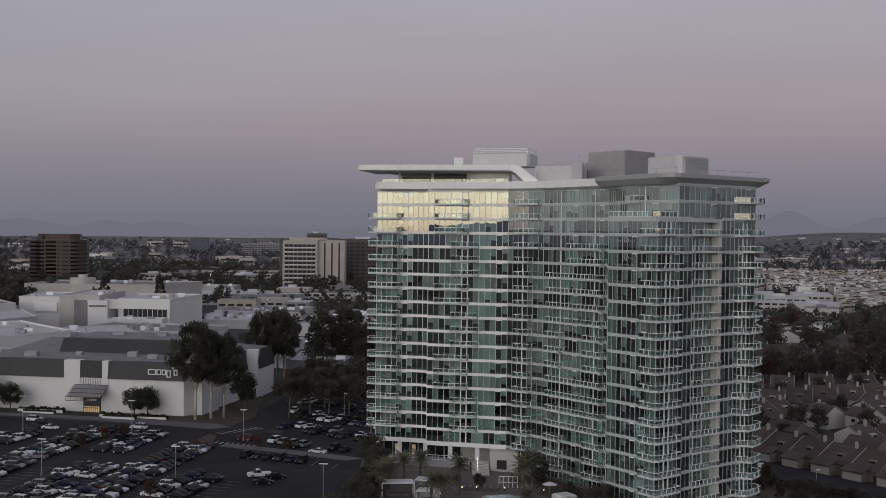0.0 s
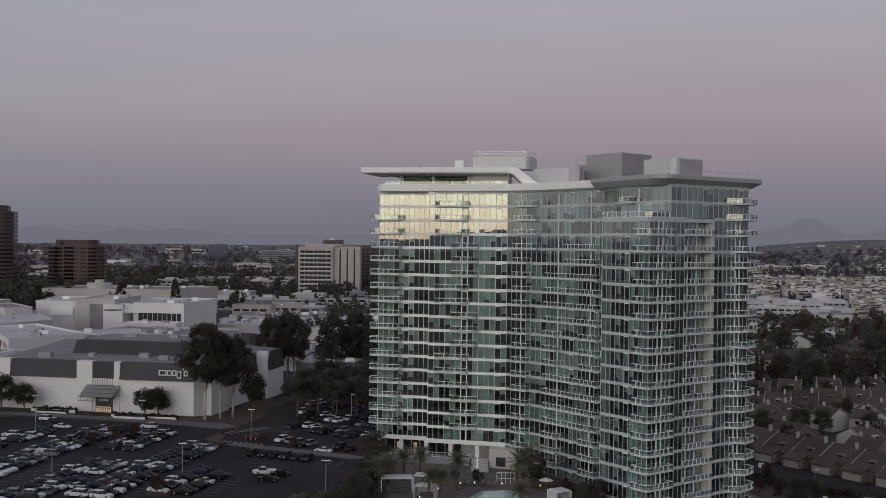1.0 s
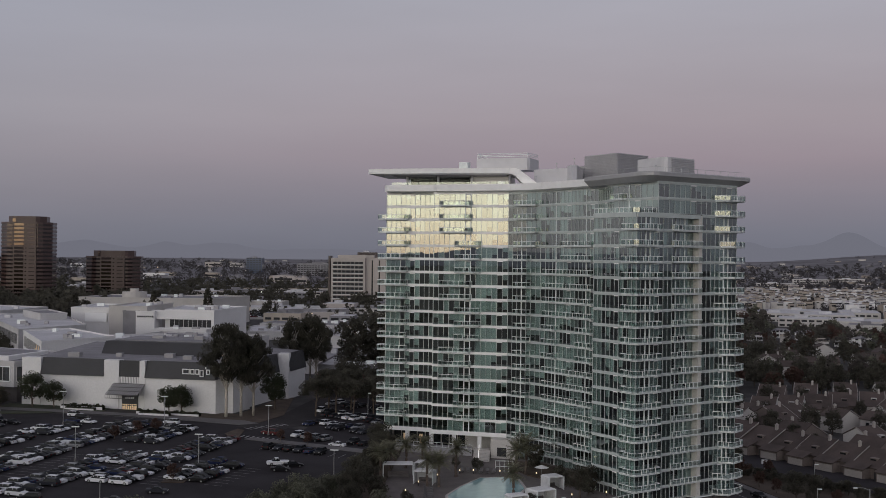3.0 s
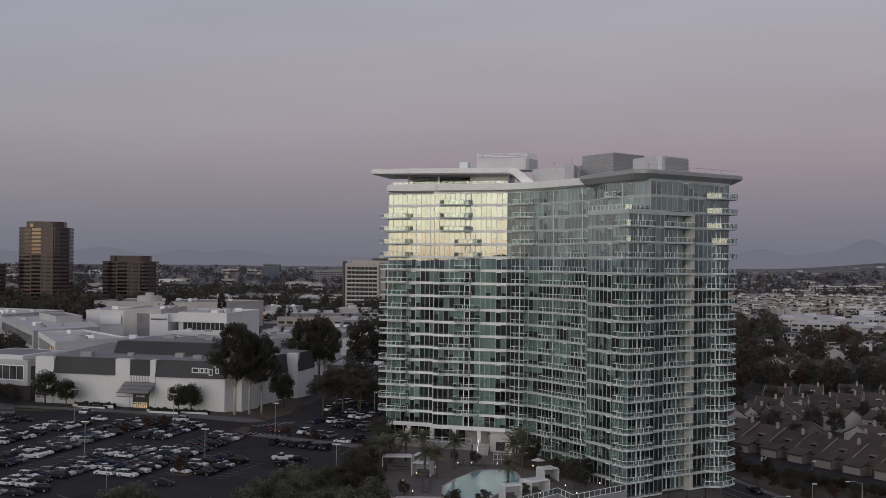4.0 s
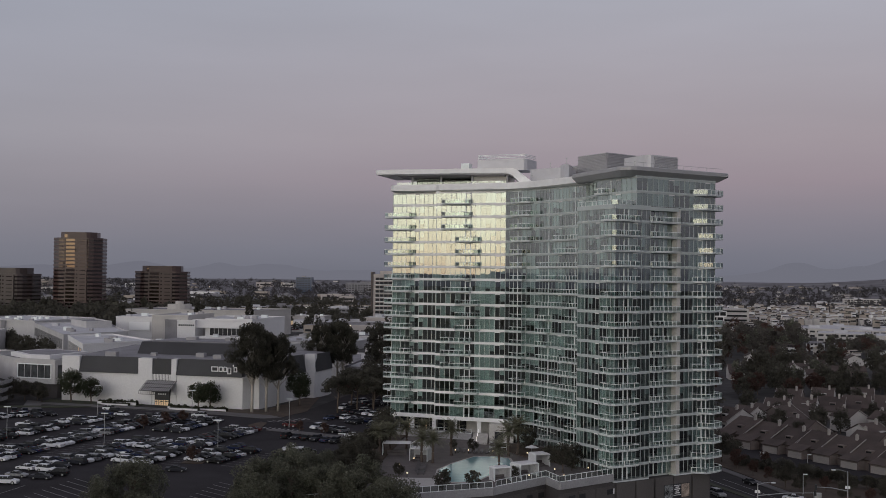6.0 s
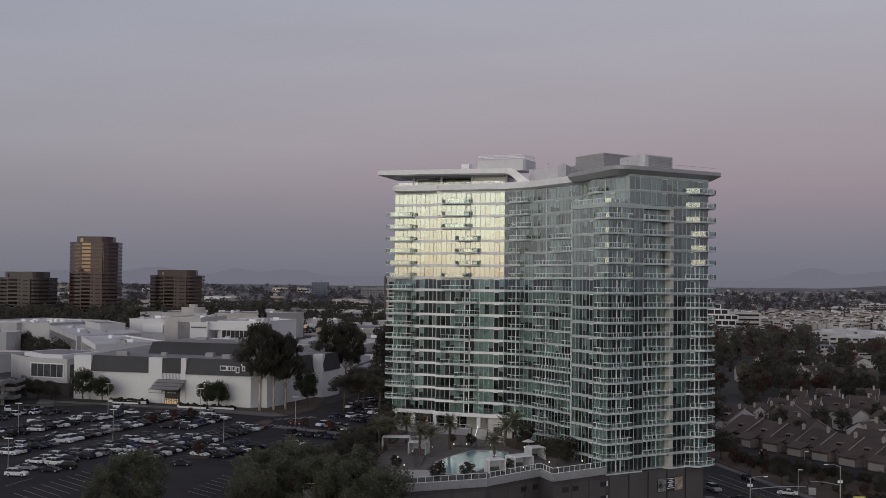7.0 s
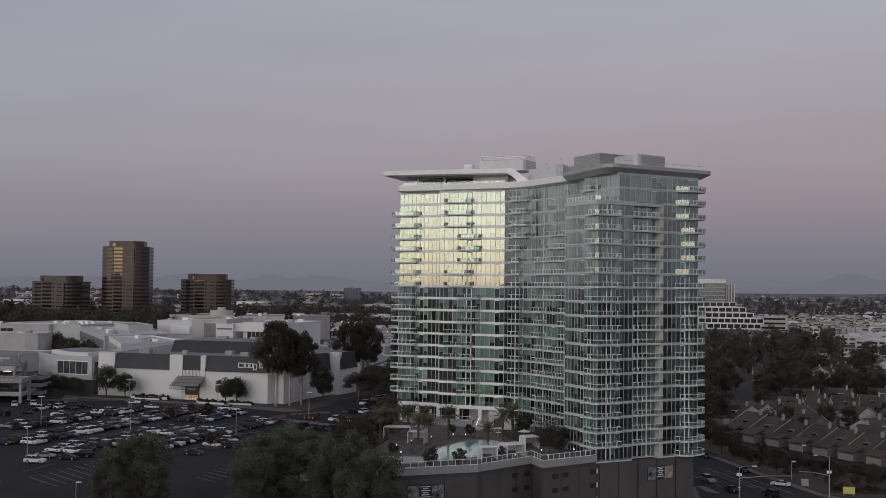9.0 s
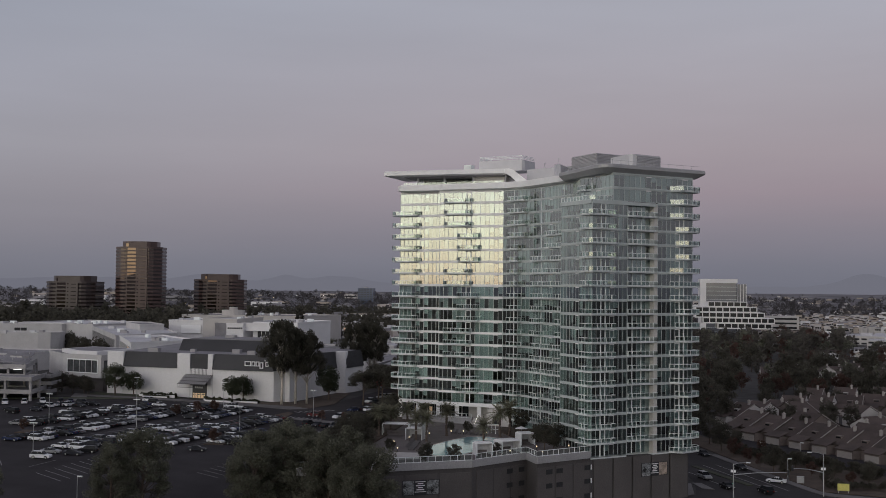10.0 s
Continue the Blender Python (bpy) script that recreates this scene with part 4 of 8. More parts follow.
for x, y in ((-9.2, 246.6), (-2.0, 245.0), (5.8, 243.4), (14.3, 241.4)):
    m = Mesh()
    m.tube([(x, y, 71.4), (x, y, 74.3)], [0.28, 0.28], 10)
    part("column", m, M_FASCIA, tower, smooth=True)
sign = Mesh()
sign.box(11.6, 13.3, 242.45, 242.6, 72.2, 73.0)
part("wall_panel", sign, M_SIGN, tower)
rf = Mesh()
rf_out = [(29.4, 216.0), (36.6, 202.0), (37.3, 200.3), (38.0, 198.9), (38.8, 197.9), (39.8, 197.2), (40.9, 197.0), (42.0, 197.3), (61.9, 213.3), (62.1, 214.3), (48.5, 233.5), (33.0, 236.0)]
rf_in = [(30.4, 216.4), (37.6, 202.4), (38.4, 201.0), (39.2, 200.0), (40.0, 199.5), (40.9, 199.3), (41.8, 199.3), (42.6, 199.6), (59.8, 213.6), (60.0, 214.3), (47.5, 231.5), (33.4, 234.5)]
rf_top = [lerp(p, (44.0, 216.0), 0.012) for p in rf_out]
rf.prism(rf_in, 70.32, 71.35, top=rf_out)
rf.prism(rf_out, 71.35, 72.0)
rf.prism(rf_out, 72.0, 72.15, top=rf_top)
part("right_canopy", rf, M_FASCIA, tower, "grey metal roof edge with a rounded corner")
gw = Mesh()
gw.prism([(19.8, 240.6), (27.6, 234.6), (30.5, 238.4), (22.0, 246.5)], 71.5, 75.5)
part("parapet_wall", gw, M_PLANTBOX, tower)
gw = Mesh()
gw.prism([(26.9, 234.8), (27.8, 231.4), (28.8, 231.9), (29.9, 238.2)], 71.5, 75.9)
part("parapet_wall", gw, M_PLANTBOX, tower)


def louvred(name, poly, z0, z1, faces, mat=M_LOUVRE, pitch=0.34, label=""):
    """A plant enclosure with proud horizontal blades on the given sides."""
    m = Mesh()
    m.prism(poly, z0, z1)
    ob = part(name, m, mat, tower, label)
    n = len(poly)
    for i in faces:
        a, b = poly[i], poly[(i + 1) % n]
        u, d = unit(a, b)
        bl = Mesh()
        z = z0 + 0.1
        while z < z1 - 0.1:
            bl.bar((a[0] + u[1] * 0.1, a[1] - u[0] * 0.1, z), (b[0] + u[1] * 0.1, b[1] - u[0] * 0.1, z), 0.2, pitch * 0.5)
            z += pitch
        part("louvre", bl, mat, ob)
    return ob


louvred("plant_enclosure", [(31.1, 240.6), (37.4, 231.6), (44.8, 239.0), (38.5, 248.0)], 72.1, 78.6, (0, 1), label="grey louvred roof plant enclosure")
louvred("plant_enclosure", [(28.9, 243.6), (31.0, 240.9), (36.5, 246.2), (34.0, 248.6)], 72.1, 76.5, (0,))
sb = Mesh()
sb.prism([(41.0, 224.6), (45.0, 217.6), (45.5, 217.1), (46.2, 217.0), (46.8, 217.4), (52.4, 222.9), (48.0, 230.0)], 72.1, 76.5)
part("plant_enclosure", sb, M_PLANTBOX, tower, "smooth grey metal plant box with a rounded corner")
bl = Mesh()
for i in range(12):
    u, d = unit((46.9, 217.5), (52.4, 222.9))
    z = 72.3 + i * 0.34
    bl.bar((46.9 + u[1] * 0.1, 217.5 - u[0] * 0.1, z), (52.4 + u[1] * 0.1, 222.9 - u[0] * 0.1, z), 0.2, 0.17)
part("louvre", bl, M_LOUVRE, tower)
pb = Mesh()
pb.prism([(6.7, 247.2), (18.2, 243.5), (18.9, 244.0), (21.0, 250.0), (9.0, 255.0)], 75.7, 78.4)
pb.prism([(6.9, 247.3), (18.1, 243.7), (18.7, 244.2), (20.8, 250.0), (9.1, 254.8)], 78.4, 78.5)
pent = part("plant_enclosure", pb, M_PLANTBOX, tower, "pale metal plant enclosure with a pipe rail frame on top")
for z in (78.8, 79.15, 79.5):
    m = Mesh()
    e = 0.25 * (79.5 - z)
    m.bar((6.9 - e * 0.5, 247.4, z), (18.2 + e, 243.7, z), 0.12, 0.12)
    m.bar((18.2 + e, 243.7, z), (20.8, 250.0, z), 0.12, 0.12)
    m.bar((6.9, 247.4, z), (9.1, 254.8, z), 0.12, 0.12)
    part("pipe_rail", m, M_RAIL, pent)
for p, q in (((6.9, 247.4), (7.3, 247.5)), ((18.4, 243.8), (18.3, 243.9))):
    m = Mesh()
    m.tube([(*p, 78.4), (*p, 79.1), (*q, 79.55)], [0.07, 0.07, 0.07], 6)
    part("pipe_post", m, M_RAIL, pent)
ac = Mesh()
ac.prism([(2.6, 248.2), (4.6, 247.6), (5.2, 249.4), (3.2, 250.0)], 75.7, 77.7)
for i in range(5):
    ac.bar((2.6, 248.1, 75.9 + i * 0.36), (4.6, 247.5, 75.9 + i * 0.36), 0.12, 0.16)
part("air_handler", ac, M_RAIL, tower, "white louvred air handler on the roof")
for p, z0, h in (((20.2, 238.6), 71.5, 2.3), ((24.6, 236.0), 75.5, 1.0), ((41.8, 200.8), 72.1, 1.2), ((47.2, 205.6), 72.1, 0.8), ((28.3, 232.6), 75.9, 1.4)):
    m = Mesh()
    m.tube([(*p, z0), (*p, z0 + h)], [0.05, 0.04], 6)
    m.box(p[0] - 0.18, p[0] + 0.18, p[1] - 0.12, p[1] + 0.12, z0 + h, z0 + h + 0.18)
    part("roof_mast", m, M_GREYM, tower)
rr = Mesh()
path = [(31.2, 216.2), (38.6, 202.0), (41.8, 199.2), (60.8, 214.4)]
for a, b in zip(path[:-1], path[1:]):
    rr.bar((*a, 73.1), (*b, 73.1), 0.05, 0.05)
    u, d = unit(a, b)
    for i in range(int(d / 2.2)):
        p = lerp(a, b, i * 2.2 / d)
        rr.box(p[0] - 0.03, p[0] + 0.03, p[1] - 0.03, p[1] + 0.03, 72.1, 73.1)
part("roof_rail", rr, M_GREYM, tower)

# lobby under the left wing
lb = Mesh()
lb.prism([(-12.5, 250.5), (-2.2, 248.2), (14.4, 243.6), (16, 252), (-8, 258)], 11.5, 16.0)
part("lobby_wall", lb, M_COLUMN, tower, "beige lobby wall under the glass storeys")
lg = Mesh()
for i in range(9):
    a, b = lerp((-12.0, 250.2), (5.0, 246.0), i / 9), lerp((-12.0, 250.2), (5.0, 246.0), (i + 0.85) / 9)
    lg.face([(*a, 11.7), (*b, 11.7), (*b, 15.2), (*a, 15.2)])
tagged(part("lobby_panes", lg, M_DARKWIN, tower), kind="stuff")
for i in range(2):
    a = lerp((-12.0, 250.1), (5.0, 245.9), (i * 2 + 1.4) / 9)
    m = Mesh()
    m.box(a[0] - 0.4, a[0] + 0.4, a[1] - 0.08, a[1], 12.2, 14.6)
    part("lobby_lamp", m, M_SHOPGLOW, tower, "warm lit lobby window")
for p in ((-13.4, 247.8), (-8.6, 246.6), (-3.0, 244.8), (2.4, 241.9), (8.2, 240.6), (13.8, 239.2)):
    m = Mesh()
    m.box(p[0] - 0.45, p[0] + 0.45, p[1] - 0.3, p[1] + 0.3, 11.4, 16.1)
    part("column", m, M_BAND, tower)
bs = Mesh()
for a, b in ((A0, A1), (A1, A2), (A2, A3)):
    u, d = unit(a, b)
    bs.bar((a[0] + u[1] * 0.1, a[1] - u[0] * 0.1, 15.7), (b[0] + u[1] * 0.1, b[1] - u[0] * 0.1, 15.7), 0.25, 0.9)
part("spandrel", bs, M_BAND, tower)

# ---- podium with the pool deck ----
podium = thing("podium", "grey rendered parking podium with a pool deck on top", "building")
W = [(-15.0, 159.7), (15.3, 177.2), (15.9, 178.4), (24.8, 190.6), (27.4, 184.8), (37.6, 195.3)]
poly = W + [on_right(0.4, -0.15), on_right(27.0, -0.4), (45.8, 229.5), (20, 250), (-10, 262), (-17, 258)]
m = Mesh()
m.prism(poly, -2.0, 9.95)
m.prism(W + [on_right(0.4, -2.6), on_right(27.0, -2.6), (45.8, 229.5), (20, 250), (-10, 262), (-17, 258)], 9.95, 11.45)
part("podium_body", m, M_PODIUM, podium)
dk = Mesh()
dk.prism([(x * 0.994 + 0.06, y * 0.998 + 0.45) for x, y in W] + [(37.5, 199), (31.5, 207), (33, 219), (23, 238.5), (18, 241), (14, 246), (-10, 256), (-16, 254)], 11.4, 11.5)
part("pool_deck", dk, M_DECK, podium, "brown paved pool deck")
for i, (a, b) in enumerate(zip(W[:-1], W[1:])):
    u, d = unit(a, b)
    m = Mesh()
    m.bar((a[0] + u[1] * 0.08, a[1] - u[0] * 0.08, 10.4), (b[0] + u[1] * 0.08, b[1] - u[0] * 0.08, 10.4), 0.5, 1.35)
    part("coping", m, M_COPING, podium)
    if i != 1:
        r, gl = railing_meshes("deck%d" % i, [(a[0], a[1]), (b[0], b[1])], 1.2, 1.5)
        ob = part("railing", r, M_RAIL, podium, at=Matrix.Translation((0, 0, 11.75)))
        tagged(part("rail_glass", gl, M_RGLASS, ob), kind="stuff")
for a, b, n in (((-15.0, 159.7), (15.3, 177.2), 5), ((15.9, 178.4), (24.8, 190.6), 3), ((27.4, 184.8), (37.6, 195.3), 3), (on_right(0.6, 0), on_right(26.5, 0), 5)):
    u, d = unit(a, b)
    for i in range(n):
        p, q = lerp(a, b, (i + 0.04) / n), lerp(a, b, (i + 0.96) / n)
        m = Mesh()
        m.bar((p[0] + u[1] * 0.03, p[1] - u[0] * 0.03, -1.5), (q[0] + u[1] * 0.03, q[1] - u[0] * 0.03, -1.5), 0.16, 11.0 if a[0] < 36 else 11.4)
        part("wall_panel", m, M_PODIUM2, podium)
for a, b, ss in ((W[4], W[5], (2.4, 5.2, 13.0)), (W[2], W[3], (9.0, 12.6))):
    u, d = unit(a, b)
    for s in ss:
        for z in (2.2, 5.2, 8.0):
            m = Mesh()
            p, q = off_run(a, b, s, 0.12), off_run(a, b, s + 1.7, 0.12)
            m.bar((*p, z), (*q, z), 0.08, 1.0)
            part("vent_opening", m, M_BLACK, podium)
            if s == 13.0:
                m = Mesh()
                m.bar((*off_run(a, b, s + 1.7, 0.14), z), (*off_run(a, b, s + 2.05, 0.14), z), 0.1, 1.0)
                part("vent_trim", m, M_SIGN, podium)


def wall_poster(a, b, z0, z1, cols, label):
    """A framed poster on the wall: panels and bars in place of the small print."""
    t = thing("wall_poster", label, "billboard")
    u, d = unit(a, b)
    m = Mesh()
    m.bar((*off_run(a, b, 0, 0.06), z0), (*off_run(a, b, d, 0.06), z0), 0.12, z1 - z0)
    part("frame", m, M_BLACK, t)
    x = 0.12
    for w, mat in cols:
        m = Mesh()
        m.bar((*off_run(a, b, x, 0.13), z0 + 0.12), (*off_run(a, b, x + w, 0.13), z0 + 0.12), 0.05, z1 - z0 - 0.24)
        pn = part("panel", m, mat, t)
        if mat is M_POSTER_D:
            for i, (k0, k1) in enumerate(((0.1, 0.9), (0.28, 0.72), (0.15, 0.85), (0.3, 0.7), (0.2, 0.8), (0.05, 0.95))):
                bm_ = Mesh()
                z = z1 - 0.38 - i * (z1 - z0 - 0.5) / 6.2
                bm_.bar((*off_run(a, b, x + w * k0, 0.165), z), (*off_run(a, b, x + w * k1, 0.165), z), 0.02, 0.13 if i in (0, 5) else 0.2)
                part("text_bar", bm_, M_SIGN, pn)
        x += w + 0.03
    return t


wall_poster(on_right(13.4, 0.12), on_right(20.6, 0.12), 5.5, 8.4, ((2.3, M_POSTER_L), (2.3, M_POSTER_D), (2.2, M_POSTER_W)), "three-panel leasing poster on the grey podium wall")
wall_poster(off_run(W[0], W[1], 20.6, 0.15), off_run(W[0], W[1], 28.2, 0.15), 5.6, 8.5, ((2.2, M_POSTER_L), (2.6, M_POSTER_D), (2.4, M_POSTER_L)), "black and white leasing poster on the podium wall")

# banner writing on two storeys of glass, kept as bars
bn = Mesh()
for f, s0, s1, h in ((3, 2.0, 7.4, 0.75), (4, 3.6, 6.4, 0.6), (4, 1.6, 7.6, 0.45), (5, 1.6, 7.4, 0.4)):
    z = level(f + 1) + (1.7 if h in (0.75, 0.6) else 0.5)
    n = int((s1 - s0) / 0.5)
    for i in range(n):
        a, b = s0 + i * 0.5, s0 + i * 0.5 + 0.24
        bn.bar((*off_run(A8, A9, a, 0.05), z), (*off_run(A8, A9, b, 0.05), z), 0.02, h * (0.35 if i % 3 else 0.6))
part("window_lettering", bn, M_GREYM, tower, "white lettering bars on upper window glass")

# pool
pool = thing("swimming_pool", "turquoise swimming pool set in the paved deck", "pool")
pp = [(4.0, 190.0), (6.6, 183.2), (11.6, 183.8), (13.4, 190.0), (16.2, 197.0), (17.8, 204.0), (16.6, 212.4), (13.6, 214.6), (9.2, 213.4), (5.8, 205.0), (3.6, 196.5)]
m = Mesh()
m.prism([((x - 10.5) * 1.08 + 10.5, (y - 198.5) * 1.04 + 198.5) for x, y in pp], 11.48, 11.56)
part("pool_edge", m, M_DECK2, pool)
m = Mesh()
m.prism(pp, 11.5, 11.58)
part("water", m, M_WATER, pool)
m = Mesh()
m.prism([(-6.0, 172.5), (6.0, 179.5), (4.0, 186.5), (-6.0, 186.0)], 11.5, 11.54)
tagged(part("pale_paving", m, M_DECK2), "pale paved terrace beside the pool", "paving", "", "structure")


def cabana(x, y, w, d, rz, h=2.7, closed=True):
    t = thing("cabana", "white fabric poolside cabana with curtained sides", "cabana", "cabanas", at=pose(x, y, 11.5, 0, 0, rz))
    m = Mesh()
    m.prism([(-w / 2 - 0.1, -d / 2 - 0.1), (w / 2 + 0.1, -d / 2 - 0.1), (w / 2 + 0.1, d / 2 + 0.1), (-w / 2 - 0.1, d / 2 + 0.1)], h - 0.25, h, top=[(-w / 2 + 0.2, -d / 2 + 0.2), (w / 2 - 0.2, -d / 2 + 0.2), (w / 2 - 0.2, d / 2 - 0.2), (-w / 2 + 0.2, d / 2 - 0.2)])
    part("canopy", m, M_FABRIC, t)
    for sx in (-1, 1):
        for sy in (-1, 1):
            m = Mesh()
            m.box(sx * w / 2 - 0.08, sx * w / 2 + 0.08, sy * d / 2 - 0.08, sy * d / 2 + 0.08, 0, h - 0.2)
            part("post", m, M_RAIL, t)
    if closed:
        m = Mesh()
        m.box(-w / 2, w / 2, d / 2 - 0.1, d / 2 - 0.04, 0.1, h - 0.2)
        part("back_curtain", m, M_FABRIC, t)
        for sx in (-1, 1):
            m = Mesh()
            for i in range(5):
                y0 = -d / 2 + i * d / 5
                m.box(sx * w / 2 - 0.04 + 0.03 * (i % 2), sx * w / 2 + 0.04 + 0.03 * (i % 2), y0, y0 + d / 5 * 0.9, 0.1, h - 0.2)
            part("side_curtain", m, M_FABRIC, t)
    m = Mesh()
    m.box(-w * 0.35, w * 0.35, 0, d * 0.35, 0, 0.45)
    m.box(-w * 0.35, w * 0.35, d * 0.3, d * 0.38, 0.45, 0.95)
    part("daybed", m, M_DECK, t)


for c in ((20.6, 192.0, 4.4, 3.2, 40), (23.2, 204.6, 3.2, 3.0, 30), (16.2, 186.6, 3.4, 2.2, 30), (-2.6, 216.5, 3.0, 3.0, -10), (-1.6, 207.2, 3.8, 2.8, -10)):
    cabana(*c)
cabana(-7.4, 213.0, 6.0, 3.2, 6, 2.9, False)


def lounger(x, y, rz):
    t = thing("sun_lounger", "pale cushioned sun lounger on the pool deck", "lounger", "sun loungers", at=pose(x, y, 11.5, 0, 0, rz))
    m = Mesh()
    m.box(-0.32, 0.32, -0.95, 0.35, 0.28, 0.38)
    m.prism([(-0.32, 0.35), (0.32, 0.35), (0.32, 0.42), (-0.32, 0.42)], 0.3, 0.9, top=[(-0.32, 0.85), (0.32, 0.85), (0.32, 0.95), (-0.32, 0.95)])
    part("cushion", m, M_CONC, t)
    m = Mesh()
    for sx in (-0.28, 0.28):
        for sy in (-0.85, 0.3):
            m.box(sx - 0.03, sx + 0.03, sy - 0.03, sy + 0.03, 0, 0.28)
    part("frame", m, M_BLACK, t)


for i in range(9):
    lounger(0.4 - i * 0.12, 190.0 + i * 1.5, 90 + RNG.uniform(-8, 8))
for i in range(5):
    lounger(20.4 + i * 0.12, 196.4 + i * 1.5, -90 + RNG.uniform(-8, 8))
for i in range(6):
    lounger(5.2 + i * 1.3, 219.2 - i * 0.1, RNG.uniform(-10, 10))
# terrace, stair and low walls before the lobby
ter = thing("lobby_terrace", "raised paved terrace with pale walls before the lobby", "terrace")
m = Mesh()
m.prism([(-12, 243.0), (6.6, 238.2), (6.6, 241.5), (-11, 246.0)], 11.5, 13.0)
part("wall", m, M_COPING, ter)
for i in range(9):
    m = Mesh()
    m.prism([(7.0, 232.6 + i * 0.75), (10.6, 231.7 + i * 0.75), (10.6, 240.0), (7.0, 240.6)], 11.5 + i * 0.17, 11.67 + i * 0.17)
    part("step", m, M_DECK2, ter)
m = Mesh()
m.tube([(8.2, 232.2, 12.3), (8.2, 239.0, 13.9)], [0.035, 0.035], 6)
part("handrail_lamp", m, M_GLOWWHITE, ter, "glowing stair handrail")
m = Mesh()
m.prism([(10.8, 236.5), (16.6, 235.0), (16.6, 239.4), (10.8, 241.0)], 11.5, 15.6)
part("service_wall", m, M_COLUMN, ter, "pale service wall with a dark opening")
m = Mesh()
m.bar((12.2, 236.0, 12.0), (14.2, 235.5, 12.0), 0.1, 1.9)
part("opening", m, M_BLACK, ter)
r, gl = railing_meshes("terrace_front", [(-12, 242.8), (6.6, 238.0)], 1.1, 1.4)
ob = part("railing", r, M_RAIL, ter, at=Matrix.Translation((0, 0, 13.0)))
shade = thing("parasol", "pale round parasol on the pool deck", "parasol", at=pose(21.4, 214.3, 11.5))
m = Mesh()
m.tube([(0, 0, 0), (0, 0, 2.7)], [0.04, 0.03], 8)
part("pole", m, M_GREYM, shade)
m = Mesh()
rim = [(1.5 * math.cos(i * math.pi / 4), 1.5 * math.sin(i * math.pi / 4)) for i in range(8)]
m.prism(rim, 2.25, 2.75, top=[(x * 0.08, y * 0.08) for x, y in rim])
part("canopy", m, M_FABRIC, shade)
m = Mesh()
m.tube([(0, 0, 0), (0, 0, 0.12)], [0.32, 0.28], 10)
part("base", m, M_GREYM, shade)
fence = thing("deck_gate", "white framed deck gate beside the pool", "gate")
m = Mesh()
for i in range(5):
    m.box(12.0 + i * 0.9, 12.1 + i * 0.9, 221.0, 221.1, 11.5, 13.7)
m.box(12.0, 15.7, 221.0, 221.1, 13.6, 13.75)
m.box(12.0, 15.7, 221.0, 221.1, 12.5, 12.62)
part("frame", m, M_RAIL, fence)
# planting beds round the deck
for poly_ in ([(-14.6, 164.0), (-9.0, 166.0), (-9.6, 246.0), (-15.4, 250.0)], [(18.6, 217.0), (25.5, 209.0), (29.6, 206.5), (31.0, 216.0), (22.5, 229.5), (15.0, 233.0), (14.6, 226.0)]):
    m = Mesh()
    m.prism(poly_, 11.5, 11.75)
    tagged(part("planting_bed", m, M_SOIL), "mulched planting bed on the deck", "planting bed", "", "structure")
# balcony furniture on some balconies
for i in range(26):
    k = RNG.choice(range(3, 19))
    wh = RNG.random()
    if wh < 0.4:
        p = off_run(A2, A3, RNG.uniform(5.6, 8.4), RNG.uniform(0.5, 1.1))
    elif wh < 0.7:
        p = on_right(RNG.uniform(10.2, 15.2), RNG.uniform(-1.2, -0.3))
    else:
        p = off_run(A3, A5, RNG.uniform(3.0, 5.4), 0.7)
    t = thing("balcony_chair", "dark patio chair on a balcony", "chair", "balcony chairs", at=pose(p[0], p[1], level(k) + 0.03, 0, 0, RNG.uniform(0, 360)))
    m = Mesh()
    m.box(-0.28, 0.28, -0.28, 0.28, 0.36, 0.46)
    part("seat", m, M_BLACK, t)
    m = Mesh()
    m.box(-0.28, 0.28, 0.22, 0.3, 0.46, 0.95)
    part("backrest", m, M_BLACK, t)
    for sx in (-0.25, 0.25):
        for sy in (-0.25, 0.25):
            m = Mesh()
            m.box(sx - 0.02, sx + 0.02, sy - 0.02, sy + 0.02, 0, 0.36)
            part("leg", m, M_BLACK, t)

# ---- the department store ----


def ribbed(m, a, b, z0, z1, lean, pitch=0.55, ribs=None):
    """A sloping dark metal panel with standing ribs along a wall line: foot proud of the wall, head leaning back."""
    u, d = unit(a, b)
    ins = (-u[1] * lean, u[0] * lean)
    p = [(a[0], a[1], z0), (b[0], b[1], z0), (b[0] + ins[0], b[1] + ins[1], z1), (a[0] + ins[0], a[1] + ins[1], z1)]
    m.face(p)
    m.face([p[0], p[3], (a[0] - u[1] * 2.5, a[1] + u[0] * 2.5, z0)])
    m.face([p[1], (b[0] - u[1] * 2.5, b[1] + u[0] * 2.5, z0), p[2]])
    n = int(d / pitch)
    for i in range(n + 1):
        q = lerp(a, b, i / n)
        o = (u[1] * 0.06, -u[0] * 0.06)
        w = 0.07
        f0, f1 = (q[0] - u[0] * w + o[0], q[1] - u[1] * w + o[1]), (q[0] + u[0] * w + o[0], q[1] + u[1] * w + o[1])
        ribs.face([(*f0, z0), (*f1, z0), (f1[0] + ins[0], f1[1] + ins[1], z1 + 0.03), (f0[0] + ins[0], f0[1] + ins[1], z1 + 0.03)])
        ribs.face([(*f0, z0), (f0[0] + ins[0], f0[1] + ins[1], z1 + 0.03), (f0[0] - o[0] + ins[0], f0[1] - o[1] + ins[1], z1), (f0[0] - o[0], f0[1] - o[1], z0)])


store = thing("department_store", "white two storey department store with dark ribbed metal panels", "building")
F0, F1 = (-146.0, 352.4), (-78.2, 341.2)
UF, LF = unit(F0, F1)


def on_front(x):
    return (x - F0[0]) / UF[0]


